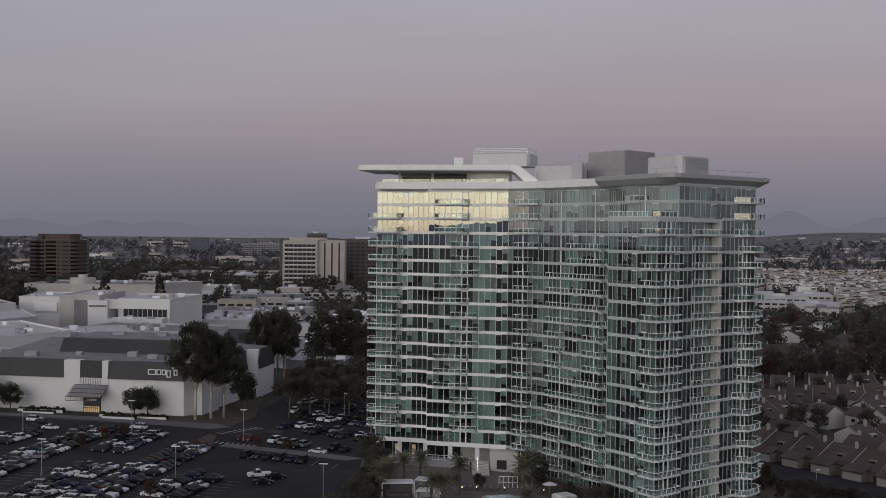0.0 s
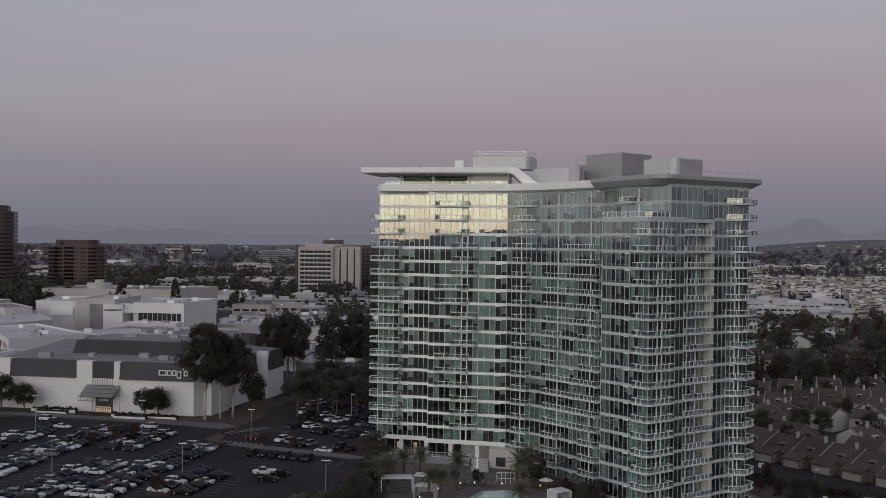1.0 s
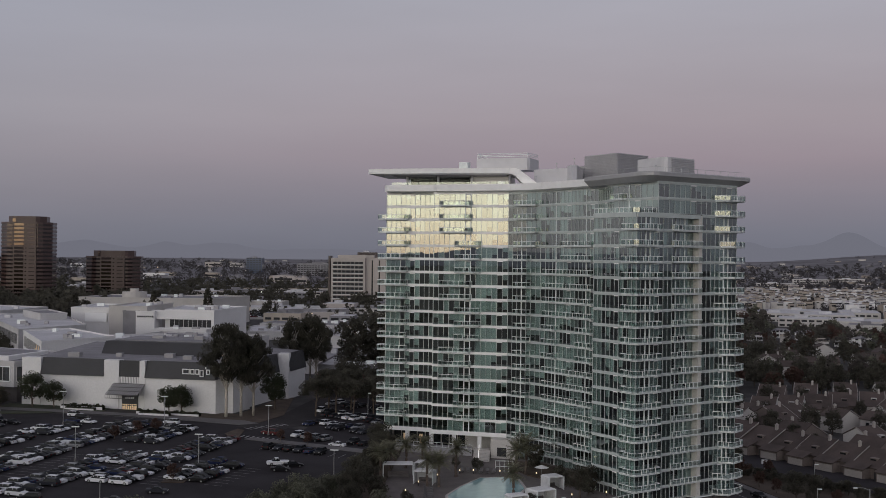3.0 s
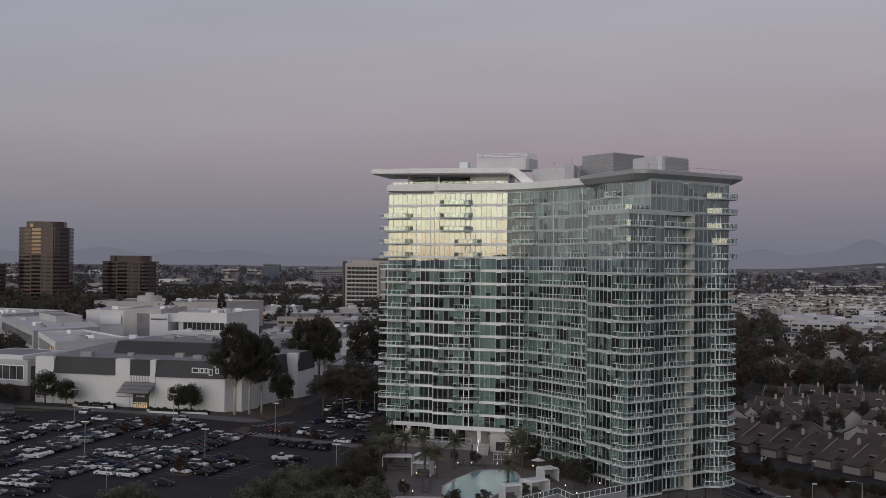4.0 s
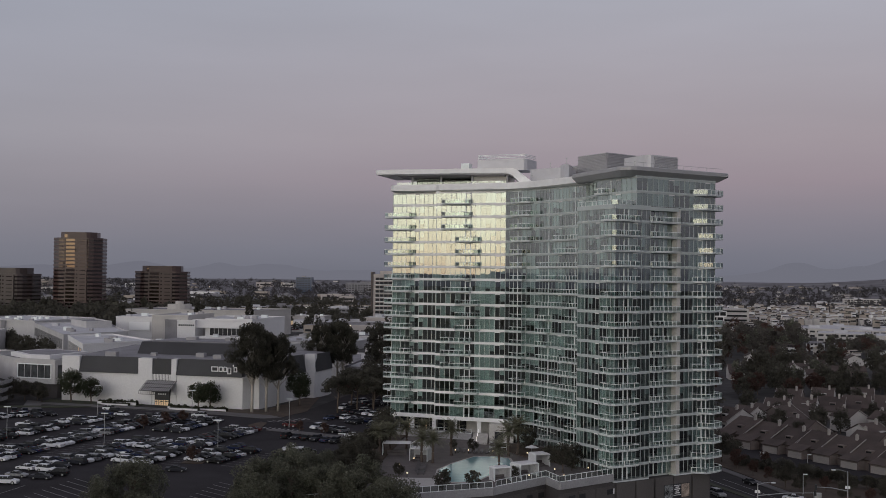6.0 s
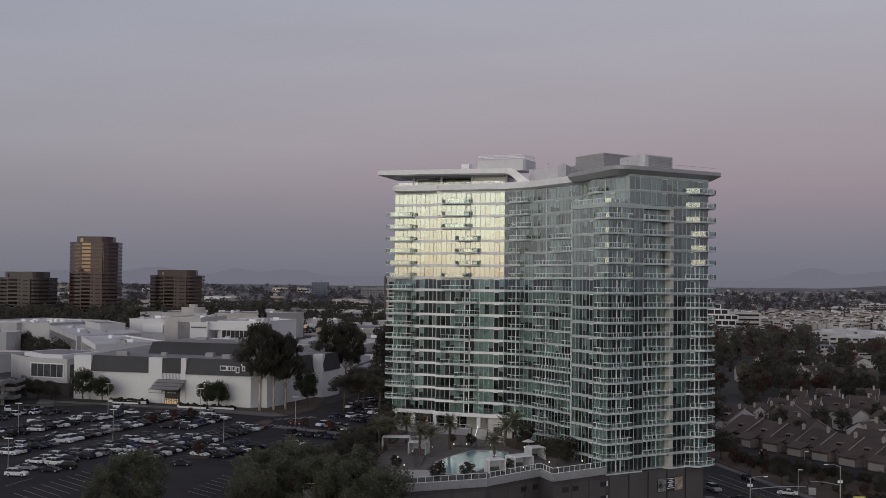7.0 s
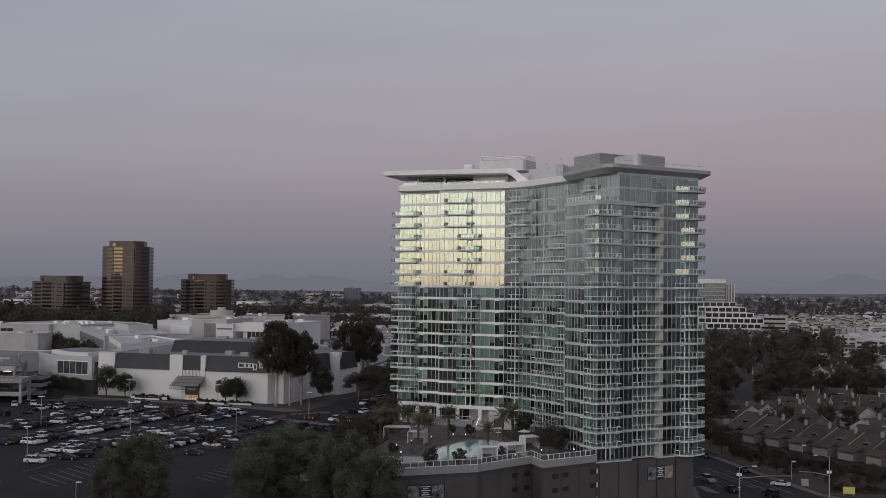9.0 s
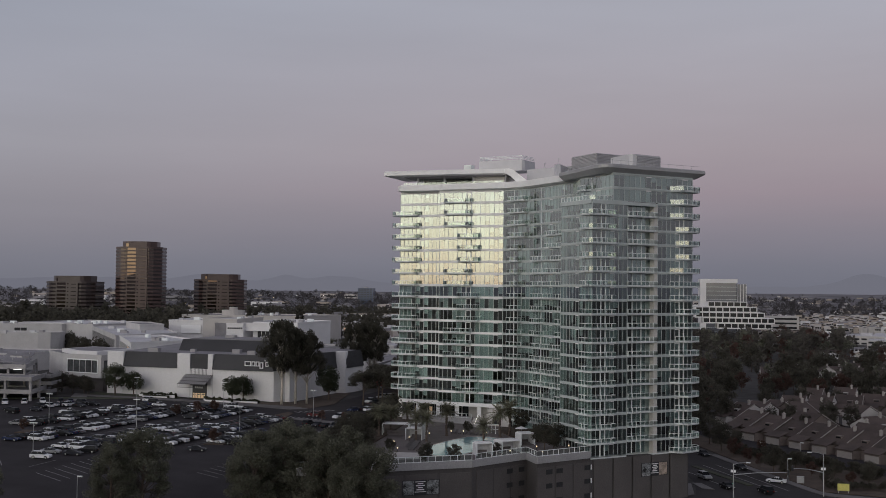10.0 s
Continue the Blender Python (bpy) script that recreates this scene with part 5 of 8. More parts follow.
body = Mesh()
body.prism([F0, F1, (-75.4, 345.6), (-73.6, 345.2), (-70.8, 356.8), (-72.6, 357.2), (-67.0, 384.6), (-63.2, 384.6), (-60.6, 402.0), (-84, 420), (-150, 430)], 3.0, 15.6)
part("wall", body, M_STUCCO, store)
for x0, x1, h in ((-146.0, -139.2, 20.9), (-116.6, -111.4, 20.9), (-104.2, -102.3, 20.9)):
    par = Mesh()
    par.prism([off_run(F0, F1, on_front(x0), 0.25), off_run(F0, F1, on_front(x1), 0.25), off_run(F0, F1, on_front(x1), -3.0), off_run(F0, F1, on_front(x0), -3.0)], 4.0, h)
    part("pilaster", par, M_STUCCO, store)
for a, b in (((-75.4, 345.6), (-73.4, 354.0)), ((-67.0, 384.4), (-63.3, 384.4))):
    u, d = unit(a, b)
    par = Mesh()
    par.prism([off_run(a, b, 0, 0.3), off_run(a, b, d, 0.3), off_run(a, b, d, -3.5), off_run(a, b, 0, -3.5)], 4.0, 20.6)
    part("pilaster", par, M_STUCCO, store)
for x0, x1 in ((-139.2, -116.6), (-102.3, -78.4)):
    m = Mesh()
    rb = Mesh()
    ribbed(m, off_run(F0, F1, on_front(x0), 0.5), off_run(F0, F1, on_front(x1), 0.5), 15.5, 21.0, 1.6, ribs=rb)
    pn = part("ribbed_panel", m, M_DARKRIB, store, "dark ribbed metal wall panel")
    tagged(part("ribs", rb, M_DARKRIB, pn), kind="stuff")
m = Mesh()
rb = Mesh()
ribbed(m, off_run(F0, F1, on_front(-111.4), 0.1), off_run(F0, F1, on_front(-104.2), 0.1), 9.5, 20.9, 0.3, ribs=rb)
pn = part("ribbed_panel", m, M_DARKRIB, store)
tagged(part("ribs", rb, M_DARKRIB, pn), kind="stuff")
for a, b in (((-72.9, 357.0), (-66.6, 383.0)), ((-63.0, 385.2), (-60.6, 402.0))):
    m = Mesh()
    rb = Mesh()
    ribbed(m, off_run(a, b, 0, 0.4), off_run(a, b, unit(a, b)[1], 0.4), 14.2, 20.6, 1.4, ribs=rb)
    pn = part("ribbed_panel", m, M_DARKRIB, store)
    tagged(part("ribs", rb, M_DARKRIB, pn), kind="stuff")
rf = Mesh()
rf.prism([off_run(F0, F1, 1, -1.8), off_run(F0, F1, LF - 0.5, -1.8), (-74, 357), (-68, 386), (-64.4, 387), (-62, 402), (-84, 418), (-149, 428)], 15.6, 20.3)
part("roof_deck", rf, M_FLATROOF, store, "grey flat roof")
m = Mesh()
q0, q1 = (-128.0, 376.0), (-82.0, 368.0)
rb = Mesh()
ribbed(m, q0, q1, 20.3, 24.6, 3.0, ribs=rb)
m.prism([(q0[0] + 1, q0[1] + 3), (q1[0] - 1, q1[1] + 3), (-80.0, 396.0), (-124.0, 404.0)], 20.3, 24.6)
pn = part("upper_roof", m, M_DARKRIB, store, "dark ribbed raised roof")
tagged(part("ribs", rb, M_DARKRIB, pn), kind="stuff")
m = Mesh()
m.prism([(-124.5, 381.5), (-85, 374.5), (-82.5, 394.0), (-122.5, 401.0)], 24.6, 24.9)
part("upper_deck", m, M_FLATROOF, store)
for x, y, w, d, h in ((-132, 362, 4, 3, 1.6), (-92, 358, 3, 2.5, 1.4), (-100, 364, 3, 3, 1.5), (-112, 390, 4, 3, 5.6), (-96, 386, 3, 3, 5.8), (-118, 366, 2, 2, 1.2)):
    m = Mesh()
    m.box(x - w / 2, x + w / 2, y - d / 2, y + d / 2, 20.2, 20.3 + h)
    part("roof_unit", m, M_SOFFIT, store, "grey roof air unit")
# entrance
ent = Mesh()
e0, e1 = on_front(-110.2), on_front(-104.6)
ent.prism([off_run(F0, F1, e0, 0.3), off_run(F0, F1, e1, 0.3), off_run(F0, F1, e1, -0.5), off_run(F0, F1, e0, -0.5)], 4.6, 9.6)
door = part("entrance", ent, M_BLACK, store, "dark entrance front with lit glass doors")
for i in range(8):
    m = Mesh()
    a, b = e0 + 0.25 + i * (e1 - e0 - 0.5) / 8, e0 + 0.25 + (i + 0.72) * (e1 - e0 - 0.5) / 8
    for z, h in ((4.85, 1.0), (5.75 + 0.1 * (i % 3), 0.5), (6.55, 0.35)):
        m.bar((*off_run(F0, F1, a, 0.33), z), (*off_run(F0, F1, b, 0.33), z), 0.06, h)
    part("door_pane", m, M_SHOPGLOW, door, "warm lit glass door")
m = Mesh()
for i in range(5):
    m.bar((*off_run(F0, F1, e0 + 1.2 + i * 0.66, 0.4), 8.6), (*off_run(F0, F1, e0 + 1.65 + i * 0.66, 0.4), 8.6), 0.06, 0.6)
part("door_sign", m, M_SIGN, door, "white sign bars over the doors")
aw = Mesh()
n = 14
for i in range(n + 1):
    s = on_front(-113.2) + i * (on_front(-102.2) - on_front(-113.2)) / n
    p, q = off_run(F0, F1, s, 0.3), off_run(F0, F1, s, 5.6)
    aw.tube([(*p, 13.4), (*q, 10.4)], [0.07, 0.07], 5)
    aw.tube([(*q, 10.4), (*q, 9.2)], [0.06, 0.06], 5)
for out, z in ((0.3, 13.4), (2.0, 12.4), (3.8, 11.4), (5.6, 10.4), (5.6, 9.2)):
    aw.bar((*off_run(F0, F1, on_front(-113.2), out), z), (*off_run(F0, F1, on_front(-102.2), out), z), 0.14, 0.14)
canopy = part("entrance_canopy", aw, M_DARKRIB, store, "dark slatted metal entrance canopy")
pnl = Mesh()
a, b = on_front(-113.0), on_front(-102.4)
pnl.face([(*off_run(F0, F1, a, 0.3), 13.35), (*off_run(F0, F1, a, 5.5), 10.35), (*off_run(F0, F1, b, 5.5), 10.35), (*off_run(F0, F1, b, 0.3), 13.35)])
part("canopy_sheet", pnl, M_SOFFIT, canopy)
# sign: plain white letter-sized shapes
sg = on_front(-89.4)
x = sg
for w, h, drop in ((2.5, 1.7, 0), (1.4, 1.7, 0), (1.3, 1.7, 0), (1.35, 2.2, 0.7), (0.3, 0.6, -1.8), (1.2, 1.7, 0)):
    t = thing("sign_letter", "plain white illuminated shape on the dark store panel", "sign", "store sign shapes")
    m = Mesh()
    z = 17.2 - drop
    lean = 0.5 - 0.28 * (z - 15.5)
    for zz, hh in ((z, 0.28), (z + h - 0.28, 0.28)):
        m.bar((*off_run(F0, F1, x, lean + 0.35), zz), (*off_run(F0, F1, x + w, lean + 0.35), zz), 0.3, hh)
    for xx in (x + 0.12, x + w - 0.12):
        m.bar((*off_run(F0, F1, xx - 0.13, lean + 0.35), z), (*off_run(F0, F1, xx + 0.13, lean + 0.35), z), 0.3, h)
    part("shape", m, M_SIGN, t)
    x += w + 0.28

# stepped planter walls and hedges by the entrance
for x0, x1, o, h in ((-128.5, -114.0, 5.2, 1.1), (-126.0, -116.0, 7.0, 0.7), (-101.5, -95.0, 6.5, 0.8), (-99.0, -89.0, 10.0, 0.9), (-90.0, -80.5, 6.8, 0.8)):
    t = thing("planter_wall", "low white planter wall with a clipped hedge", "planter", "planters")
    m = Mesh()
    z = g((x0 + x1) / 2)
    m.bar((*off_run(F0, F1, on_front(x0), o + 0.7), z - 0.2), (*off_run(F0, F1, on_front(x1), o + 0.7), z - 0.2), 0.3, h + 0.1)
    part("wall", m, M_STUCCO, t)
    m = Mesh()
    for i in range(int((x1 - x0) * 5)):
        s = RNG.uniform(on_front(x0), on_front(x1))
        p = off_run(F0, F1, s, o + RNG.uniform(-1.3, 0.5))
        zz = z + RNG.uniform(0.2, h + 0.45)
        r = RNG.uniform(0.25, 0.5)
        q = Euler((RNG.uniform(0, 6), RNG.uniform(0, 6), 0)).to_matrix()
        m.face([tuple(Vector((p[0], p[1], zz)) + q @ Vector(c) * r) for c in ((-1, -1, 0), (1, -1, 0), (1, 1, 0), (-1, 1, 0))])
    m.bar((*off_run(F0, F1, on_front(x0), o - 0.3), z), (*off_run(F0, F1, on_front(x1), o - 0.3), z), 1.5, h + 0.2)
    tagged(part("hedge", m, M_HEDGE, t), kind="stuff")

# ---- mall blocks ----


def block(name, label, poly, z0, z1, wall=M_MALL, roof=M_WHITEROOF, parapet=0.8, units=0, bands=(), group="mall blocks"):
    """A flat-roofed block with a parapet, roof units and window bands (side index, s0, s1, z0, z1)."""
    t = thing(name, label, "building", group)
    n = len(poly)
    m = Mesh()
    m.prism(poly, z0, z1)
    part("wall", m, wall, t)
    m = Mesh()
    cx, cy = sum(p[0] for p in poly) / n, sum(p[1] for p in poly) / n
    inner = [(cx + (x - cx) * 0.985, cy + (y - cy) * 0.985) for x, y in poly]
    m.prism(inner, z1, z1 + 0.08)
    part("roof", m, roof, t)
    m = Mesh()
    for i in range(n):
        a, b = poly[i], poly[(i + 1) % n]
        m.bar((*a, z1 + 0.01), (*b, z1 + 0.01), 0.4, parapet)
    part("parapet", m, wall, t)
    for i in range(units):
        m = Mesh()
        f1, f2 = RNG.uniform(0.15, 0.85), RNG.uniform(0.15, 0.85)
        p = lerp(lerp(poly[0], poly[1], f1), lerp(poly[3 % n], poly[2], f1), f2)
        w, d, h = RNG.uniform(1.5, 4), RNG.uniform(1.5, 3), RNG.uniform(1.0, 2.2)
        m.box(p[0] - w / 2, p[0] + w / 2, p[1] - d / 2, p[1] + d / 2, z1, z1 + h)
        part("roof_unit", m, RNG.choice((M_RAIL, M_SOFFIT, M_WHITEROOF)), t)
    for side_i, s0, s1, b0, b1, mat in bands:
        a, b = poly[side_i], poly[(side_i + 1) % n]
        u, d = unit(a, b)
        m = Mesh()
        m.bar((*off_run(a, b, s0 * d, 0.03), b0), (*off_run(a, b, s1 * d, 0.03), b0), 0.1, b1 - b0)
        win = part("window", m, mat, t)
        k = max(1, int((s1 - s0) * d / 2.6))
        for i in range(k + 1):
            s = (s0 + (s1 - s0) * i / k) * d
            mm = Mesh()
            mm.bar((*off_run(a, b, s - 0.1, 0.1), b0), (*off_run(a, b, s + 0.1, 0.1), b0), 0.16, b1 - b0)
            part("mullion", mm, wall, win)
    return t


GZ = 3.0
M_GARCONC = material("garage_concrete", (0.33, 0.32, 0.325), 0.85, vary=0.2, scale=1.5, bump=0.15)
M_SHOPWIN = material("shop_window", (0.10, 0.105, 0.11), 0.06, 0.2, vary=0.4, scale=3, spec=0.7)
WIN = M_SHOPDARK
block("mall_block", "long low white mall roof block", [(-345, 640), (-282, 612), (-272, 676), (-330, 700)], GZ, 20.4, units=8)
block("mall_block", "white two storey mall wing with dark shop windows", [(-274, 595), (-204, 480), (-188, 519), (-246, 627)], GZ, 20.2, units=7, bands=((0, 0.03, 0.97, 13.8, 18.4, WIN),))
block("mall_block", "raised white roof box on the mall wing", [(-250, 590), (-226, 556), (-216, 566), (-240, 600)], 20.0, 23.0, roof=M_FLATROOF)
block("mall_block", "white mall building with lit corner windows", [(-200, 476), (-166.5, 416), (-149, 449), (-186, 494)], GZ, 20.2, units=5, bands=((0, 0.06, 0.94, 14.2, 18.6, WIN),), wall=M_STUCCO)
block("mall_block", "low white mall shops between two wings", [(-186, 494), (-150, 450), (-120, 462), (-150, 520)], GZ, 16.5, units=10)
corner = block("mall_block", "white glass-fronted mall corner building", [(-183.3, 378), (-168.9, 361.6), (-150.3, 355.6), (-146.6, 366), (-146, 396), (-178, 404)], 10.4, 18.3, units=0, roof=M_FLATROOF, bands=((1, 0.13, 0.92, 12.4, 17.0, M_SHOPWIN), (2, 0.1, 0.8, 12.4, 17.0, M_SHOPWIN)))
m = Mesh()
m.prism([(-182.3, 379), (-168.4, 363.0), (-150.0, 357.2), (-146.6, 366), (-146, 396), (-178, 404)], GZ, 10.4)
part("ground_storey", m, M_PODIUM2, corner, "dark grey ground storey")
m = Mesh()
m.prism([(-179.0, 380), (-166.0, 366.0), (-156.0, 364.0), (-152, 388), (-174, 398)], 18.38, 19.9)
part("upper_roof", m, M_STUCCO, corner, "raised white roof edge")
m = Mesh()
m.prism([(-176.6, 381), (-166.0, 369.0), (-158.0, 367.0), (-154, 386), (-172, 395)], 19.9, 20.0)
part("roof", m, M_FLATROOF, corner)
for s0 in (0.13, 0.92):
    m = Mesh()
    p = off_run((-168.9, 361.6), (-150.3, 355.6), s0 * 19.5 - 0.15, 0.12)
    q = off_run((-168.9, 361.6), (-150.3, 355.6), s0 * 19.5 + 0.15, 0.12)
    m.bar((*p, 12.1), (*q, 12.1), 0.3, 5.2)
    part("frame_post", m, M_RAIL, corner)
for z in (12.1, 17.0):
    m = Mesh()
    m.bar((*off_run((-168.9, 361.6), (-150.3, 355.6), 2.4, 0.12), z), (*off_run((-168.9, 361.6), (-150.3, 355.6), 18.1, 0.12), z), 0.3, 0.32)
    part("frame_rail", m, M_RAIL, corner)
block("mall_block", "long white terrace block of the mall", [(-400, 596), (-306, 618), (-303, 640), (-400, 630)], GZ, 20.2, units=9, bands=((0, 0.45, 0.60, 14.0, 18.4, WIN), (0, 0.70, 0.78, 14.0, 18.4, WIN)))
block("mall_block", "lower white terrace wing with a rounded end", [(-390, 528), (-284, 550), (-278, 553), (-276, 559), (-280, 574), (-390, 558)], GZ, 17.6, units=10, bands=((0, 0.30, 0.55, 9.0, 14.0, WIN),))
block("mall_block", "low grey mall roof with terraces", [(-310, 425), (-226, 432), (-222, 468), (-310, 478)], GZ, 13.4, roof=M_FLATROOF, units=12)
block("mall_block", "white theatre block with a blank sign", [(-225, 594), (-203, 595), (-204, 640), (-228, 640)], GZ, 24.6, units=3, wall=M_STUCCO)
block("mall_block", "cream theatre block with a plain wall", [(-203, 592), (-182, 592), (-182, 640), (-203, 640)], GZ, 25.8, wall=M_STUCCO2, units=3)
block("mall_block", "grey panelled theatre tower", [(-194, 588), (-186.4, 588), (-186.4, 594), (-194, 594)], GZ, 23.4, wall=M_FLATROOF)
block("mall_block", "white theatre sign tower", [(-186.2, 586), (-176, 586), (-176, 600), (-186.2, 600)], GZ, 23.4, wall=M_STUCCO)
block("mall_block", "white theatre wing with terraces and dark glass", [(-172, 592), (-144, 588), (-139, 642), (-176, 642)], GZ, 24.2, units=14, bands=((0, 0.1, 0.95, 15.6, 19.6, WIN), (0, 0.3, 0.85, 8.0, 13.4, WIN)), wall=M_STUCCO)
block("mall_block", "white theatre terrace balcony", [(-176, 589), (-146, 589), (-146, 592), (-176, 592)], 19.8, 23.6, wall=M_STUCCO)
block("mall_block", "low white entrance canopy wing of the theatre", [(-174, 578), (-146, 580), (-145, 589), (-174, 587)], GZ, 14.6, units=3, bands=((0, 0.1, 0.9, 6.0, 11.5, WIN),), wall=M_STUCCO)
block("mall_block", "cream mall department store block", [(-282, 752), (-188, 752), (-176, 810), (-280, 810)], GZ, 23.8, wall=M_STUCCO2, roof=M_FLATROOF, units=10)
block("mall_block", "low white mall shops with grey roofs", [(-140, 452), (-98, 436), (-92, 476), (-132, 494)], GZ, 14.0, units=14, roof=M_FLATROOF)
block("mall_block", "low white mall shops with patterned roofs", [(-176, 536), (-118, 520), (-108, 560), (-168, 574)], GZ, 13.5, units=14, roof=M_FLATROOF)
block("mall_block", "low pale store with a pale roof", [(-80, 470), (-50, 462), (-42, 520), (-76, 528)], GZ, 11.0, units=6, roof=M_FLATROOF)
red = block("mall_block", "grey restaurant block with a red front behind the trees", [(-58, 415), (-50, 413), (-40, 416), (-30, 424), (-28, 452), (-58, 454)], 2.0, 13.2, wall=M_FLATROOF, units=6)
for a_, b_ in (((-58, 415), (-50, 413)), ((-50, 413), (-40, 416)), ((-40, 416), (-30, 424))):
    m = Mesh()
    m.bar((*off_run(a_, b_, 0, 0.2), 5.0), (*off_run(a_, b_, unit(a_, b_)[1], 0.2), 5.0), 0.4, 5.6)
    part("red_front", m, M_REDSTORE, red, "dark red painted front")
block("mall_block", "white curved store front far behind", [(-66, 545), (-56, 540), (-50, 552), (-60, 560)], GZ, 20.0, wall=M_STUCCO)
for a_, w_, h_, z_ in (((-248.0, 768.0), 8.5, 4.2, 23.8), ((-248.0, 768.0), 3.0, 2.2, 28.0)):
    m = Mesh()
    m.tube([(*a_, z_), (*a_, z_ + h_)], [w_, w_], 16)
    tagged(part("rotunda", m, M_STUCCO2), "cream roof rotunda on the mall block", "building")
m = Mesh()
m.box(-217, -205, 593.6, 594.2, 17.6, 22.4)
tagged(part("wall_sign", m, M_SIGN), "blank white sign panel on the mall wall", "sign")
t = thing("wall_sign", "dark sign bars on the theatre wall", "sign")
for i in range(8):
    m = Mesh()
    m.box(-185.4 + i * 1.15, -184.6 + i * 1.15, 585.8, 586.0, 20.8, 21.7)
    part("bar", m, M_BLACK, t)
# shops, ramps and the far car park beyond the mall
block("mall_block", "low white shops with flat pale roofs", [(-150, 646), (-98, 640), (-92, 690), (-146, 700)], GZ, 9.5, units=16)
block("mall_block", "low grey shops with flat roofs", [(-150, 728), (-92, 716), (-84, 770), (-144, 786)], GZ, 9.0, units=16, roof=M_FLATROOF)
block("mall_block", "long white market hall with a pale roof", [(-84, 610), (-40, 596), (-30, 660), (-74, 676)], GZ, 10.0, units=12)
block("mall_block", "pale low shops along the service road", [(-80, 700), (-30, 690), (-24, 740), (-74, 752)], GZ, 9.0, units=10)
block("mall_block", "cream shops with warm lit fronts at the car park", [(-216, 968), (-184, 966), (-182, 990), (-214, 992)], GZ, 13.0, wall=M_STUCCO2, units=6, bands=((0, 0.05, 0.95, 4.5, 9.0, M_SHOPGLOW),))
for a_, b_ in (((-182, 838), (-128, 862)), ((-128, 862), (-112, 905)), ((-112, 905), (-132, 1080)), ((-160, 800), (-96, 806))):
    m = Mesh()
    m.bar((*a_, 4.0), (*b_, 4.0), 0.6, 3.2)
    tagged(part("ramp_wall", m, M_STUCCO2), "pale concrete ramp wall beside the car park", "wall", "ramp walls")
m = Mesh()
for i in range(11):
    for k in range(34):
        if RNG.random() < 0.22:
            continue
        x, y, c = -212 + k * 2.9 + i * 1.5, 862 + i * 17.0 + RNG.uniform(-0.4, 0.4), RNG.choice((0, 0, 1, 2, 3, 3, 3))
        if x > -118:
            continue
        m.prism([(x - 0.9, y - 2.3), (x + 0.9, y - 2.3), (x + 0.9, y + 2.3), (x - 0.9, y + 2.3)], 5.9, 6.75, c)
        m.prism([(x - 0.85, y - 1.5), (x + 0.85, y - 1.5), (x + 0.85, y + 1.3), (x - 0.85, y + 1.3)], 6.75, 7.4, 4, top=[(x - 0.65, y - 0.9), (x + 0.65, y - 0.9), (x + 0.65, y + 0.8), (x - 0.65, y + 0.8)])
tagged(part("far_cars", m, [PAINTS["white"], PAINTS["silver"], PAINTS["red"], PAINTS["grey"], M_CARGLASS]), "rows of cars in the far car park", "cars", "", "stuff")
# a row of lit shop windows
for i in range(5):
    p = off_run((-200, 476), (-166.5, 416), 48 + i * 3.6, 0.14)
    t = thing("lit_window", "warm lit shop window on the mall", "window", "lit shop windows", at=pose(p[0], p[1], 14.2, 0, 0, -60.8))
    m = Mesh()
    m.box(0.1, 1.5, -0.06, 0.06, 0, 4.2 if i % 2 else 2.6)
    part("glass", m, M_SHOPGLOW, t)

# parking structure at the lot's edge
garage = thing("parking_structure", "open white multi-level parking structure with lit decks", "building")
FRONT = [(-230, 314), (-156.0, 316), (-161.5, 336), (-230, 336)]
BACK = [(-230, 335), (-168.5, 334), (-182, 366), (-230, 372)]
for poly, z in ((FRONT, 8.4), (FRONT, 12.8), (BACK, 8.0), (BACK, 12.2), (BACK, 15.6)):
    m = Mesh()
    m.prism(poly, z - 0.45, z)
    dk = part("deck", m, M_FLATROOF, garage, "grey concrete parking deck")
    for a, b in ((poly[0], poly[1]), (poly[1], poly[2])):
        m = Mesh()
        m.bar((*a, z - 0.5), (*b, z - 0.5), 0.3, 1.45)
        part("parapet", m, M_GARCONC, dk, "pale concrete parapet")
for x, y, z in ((-229, 317, 12.4), (-216, 317.6, 12.4), (-203, 317.9, 12.4), (-190, 318.2, 12.4), (-178, 318.4, 12.4), (-166, 316.6, 12.4), (-156.8, 316.8, 12.4), (-158.8, 326, 12.4), (-169.6, 335.4, 15.2), (-176, 335.4, 15.2), (-190, 335.4, 15.2), (-205, 335.4, 15.2), (-174, 350, 15.2), (-181, 364, 15.2)):
    m = Mesh()
    m.box(x - 0.4, x + 0.4, y - 0.4, y + 0.4, 4.0, z)
    part("column", m, M_GARCONC, garage)
for x in (-200, -190, -180, -171.4):
    m = Mesh()
    m.box(x - 1.5, x + 1.5, 333.4, 333.7, 14.7, 14.84)
    part("tube_lamp", m, M_GLOWWHITE, garage, "white tube lamp")
# side stair bays with their own slabs
for z in (7.0, 9.8, 12.4):
    m = Mesh()
    m.prism([(-166.6, 333), (-158.6, 334), (-160.6, 345), (-168.2, 344)], z - 0.4, z)
    m.bar((-166.6, 333, z), (-158.6, 334, z), 0.25, 0.9)
    m.bar((-158.6, 334, z), (-160.6, 345, z), 0.25, 0.9)
    part("stair_landing", m, M_GARCONC, garage)
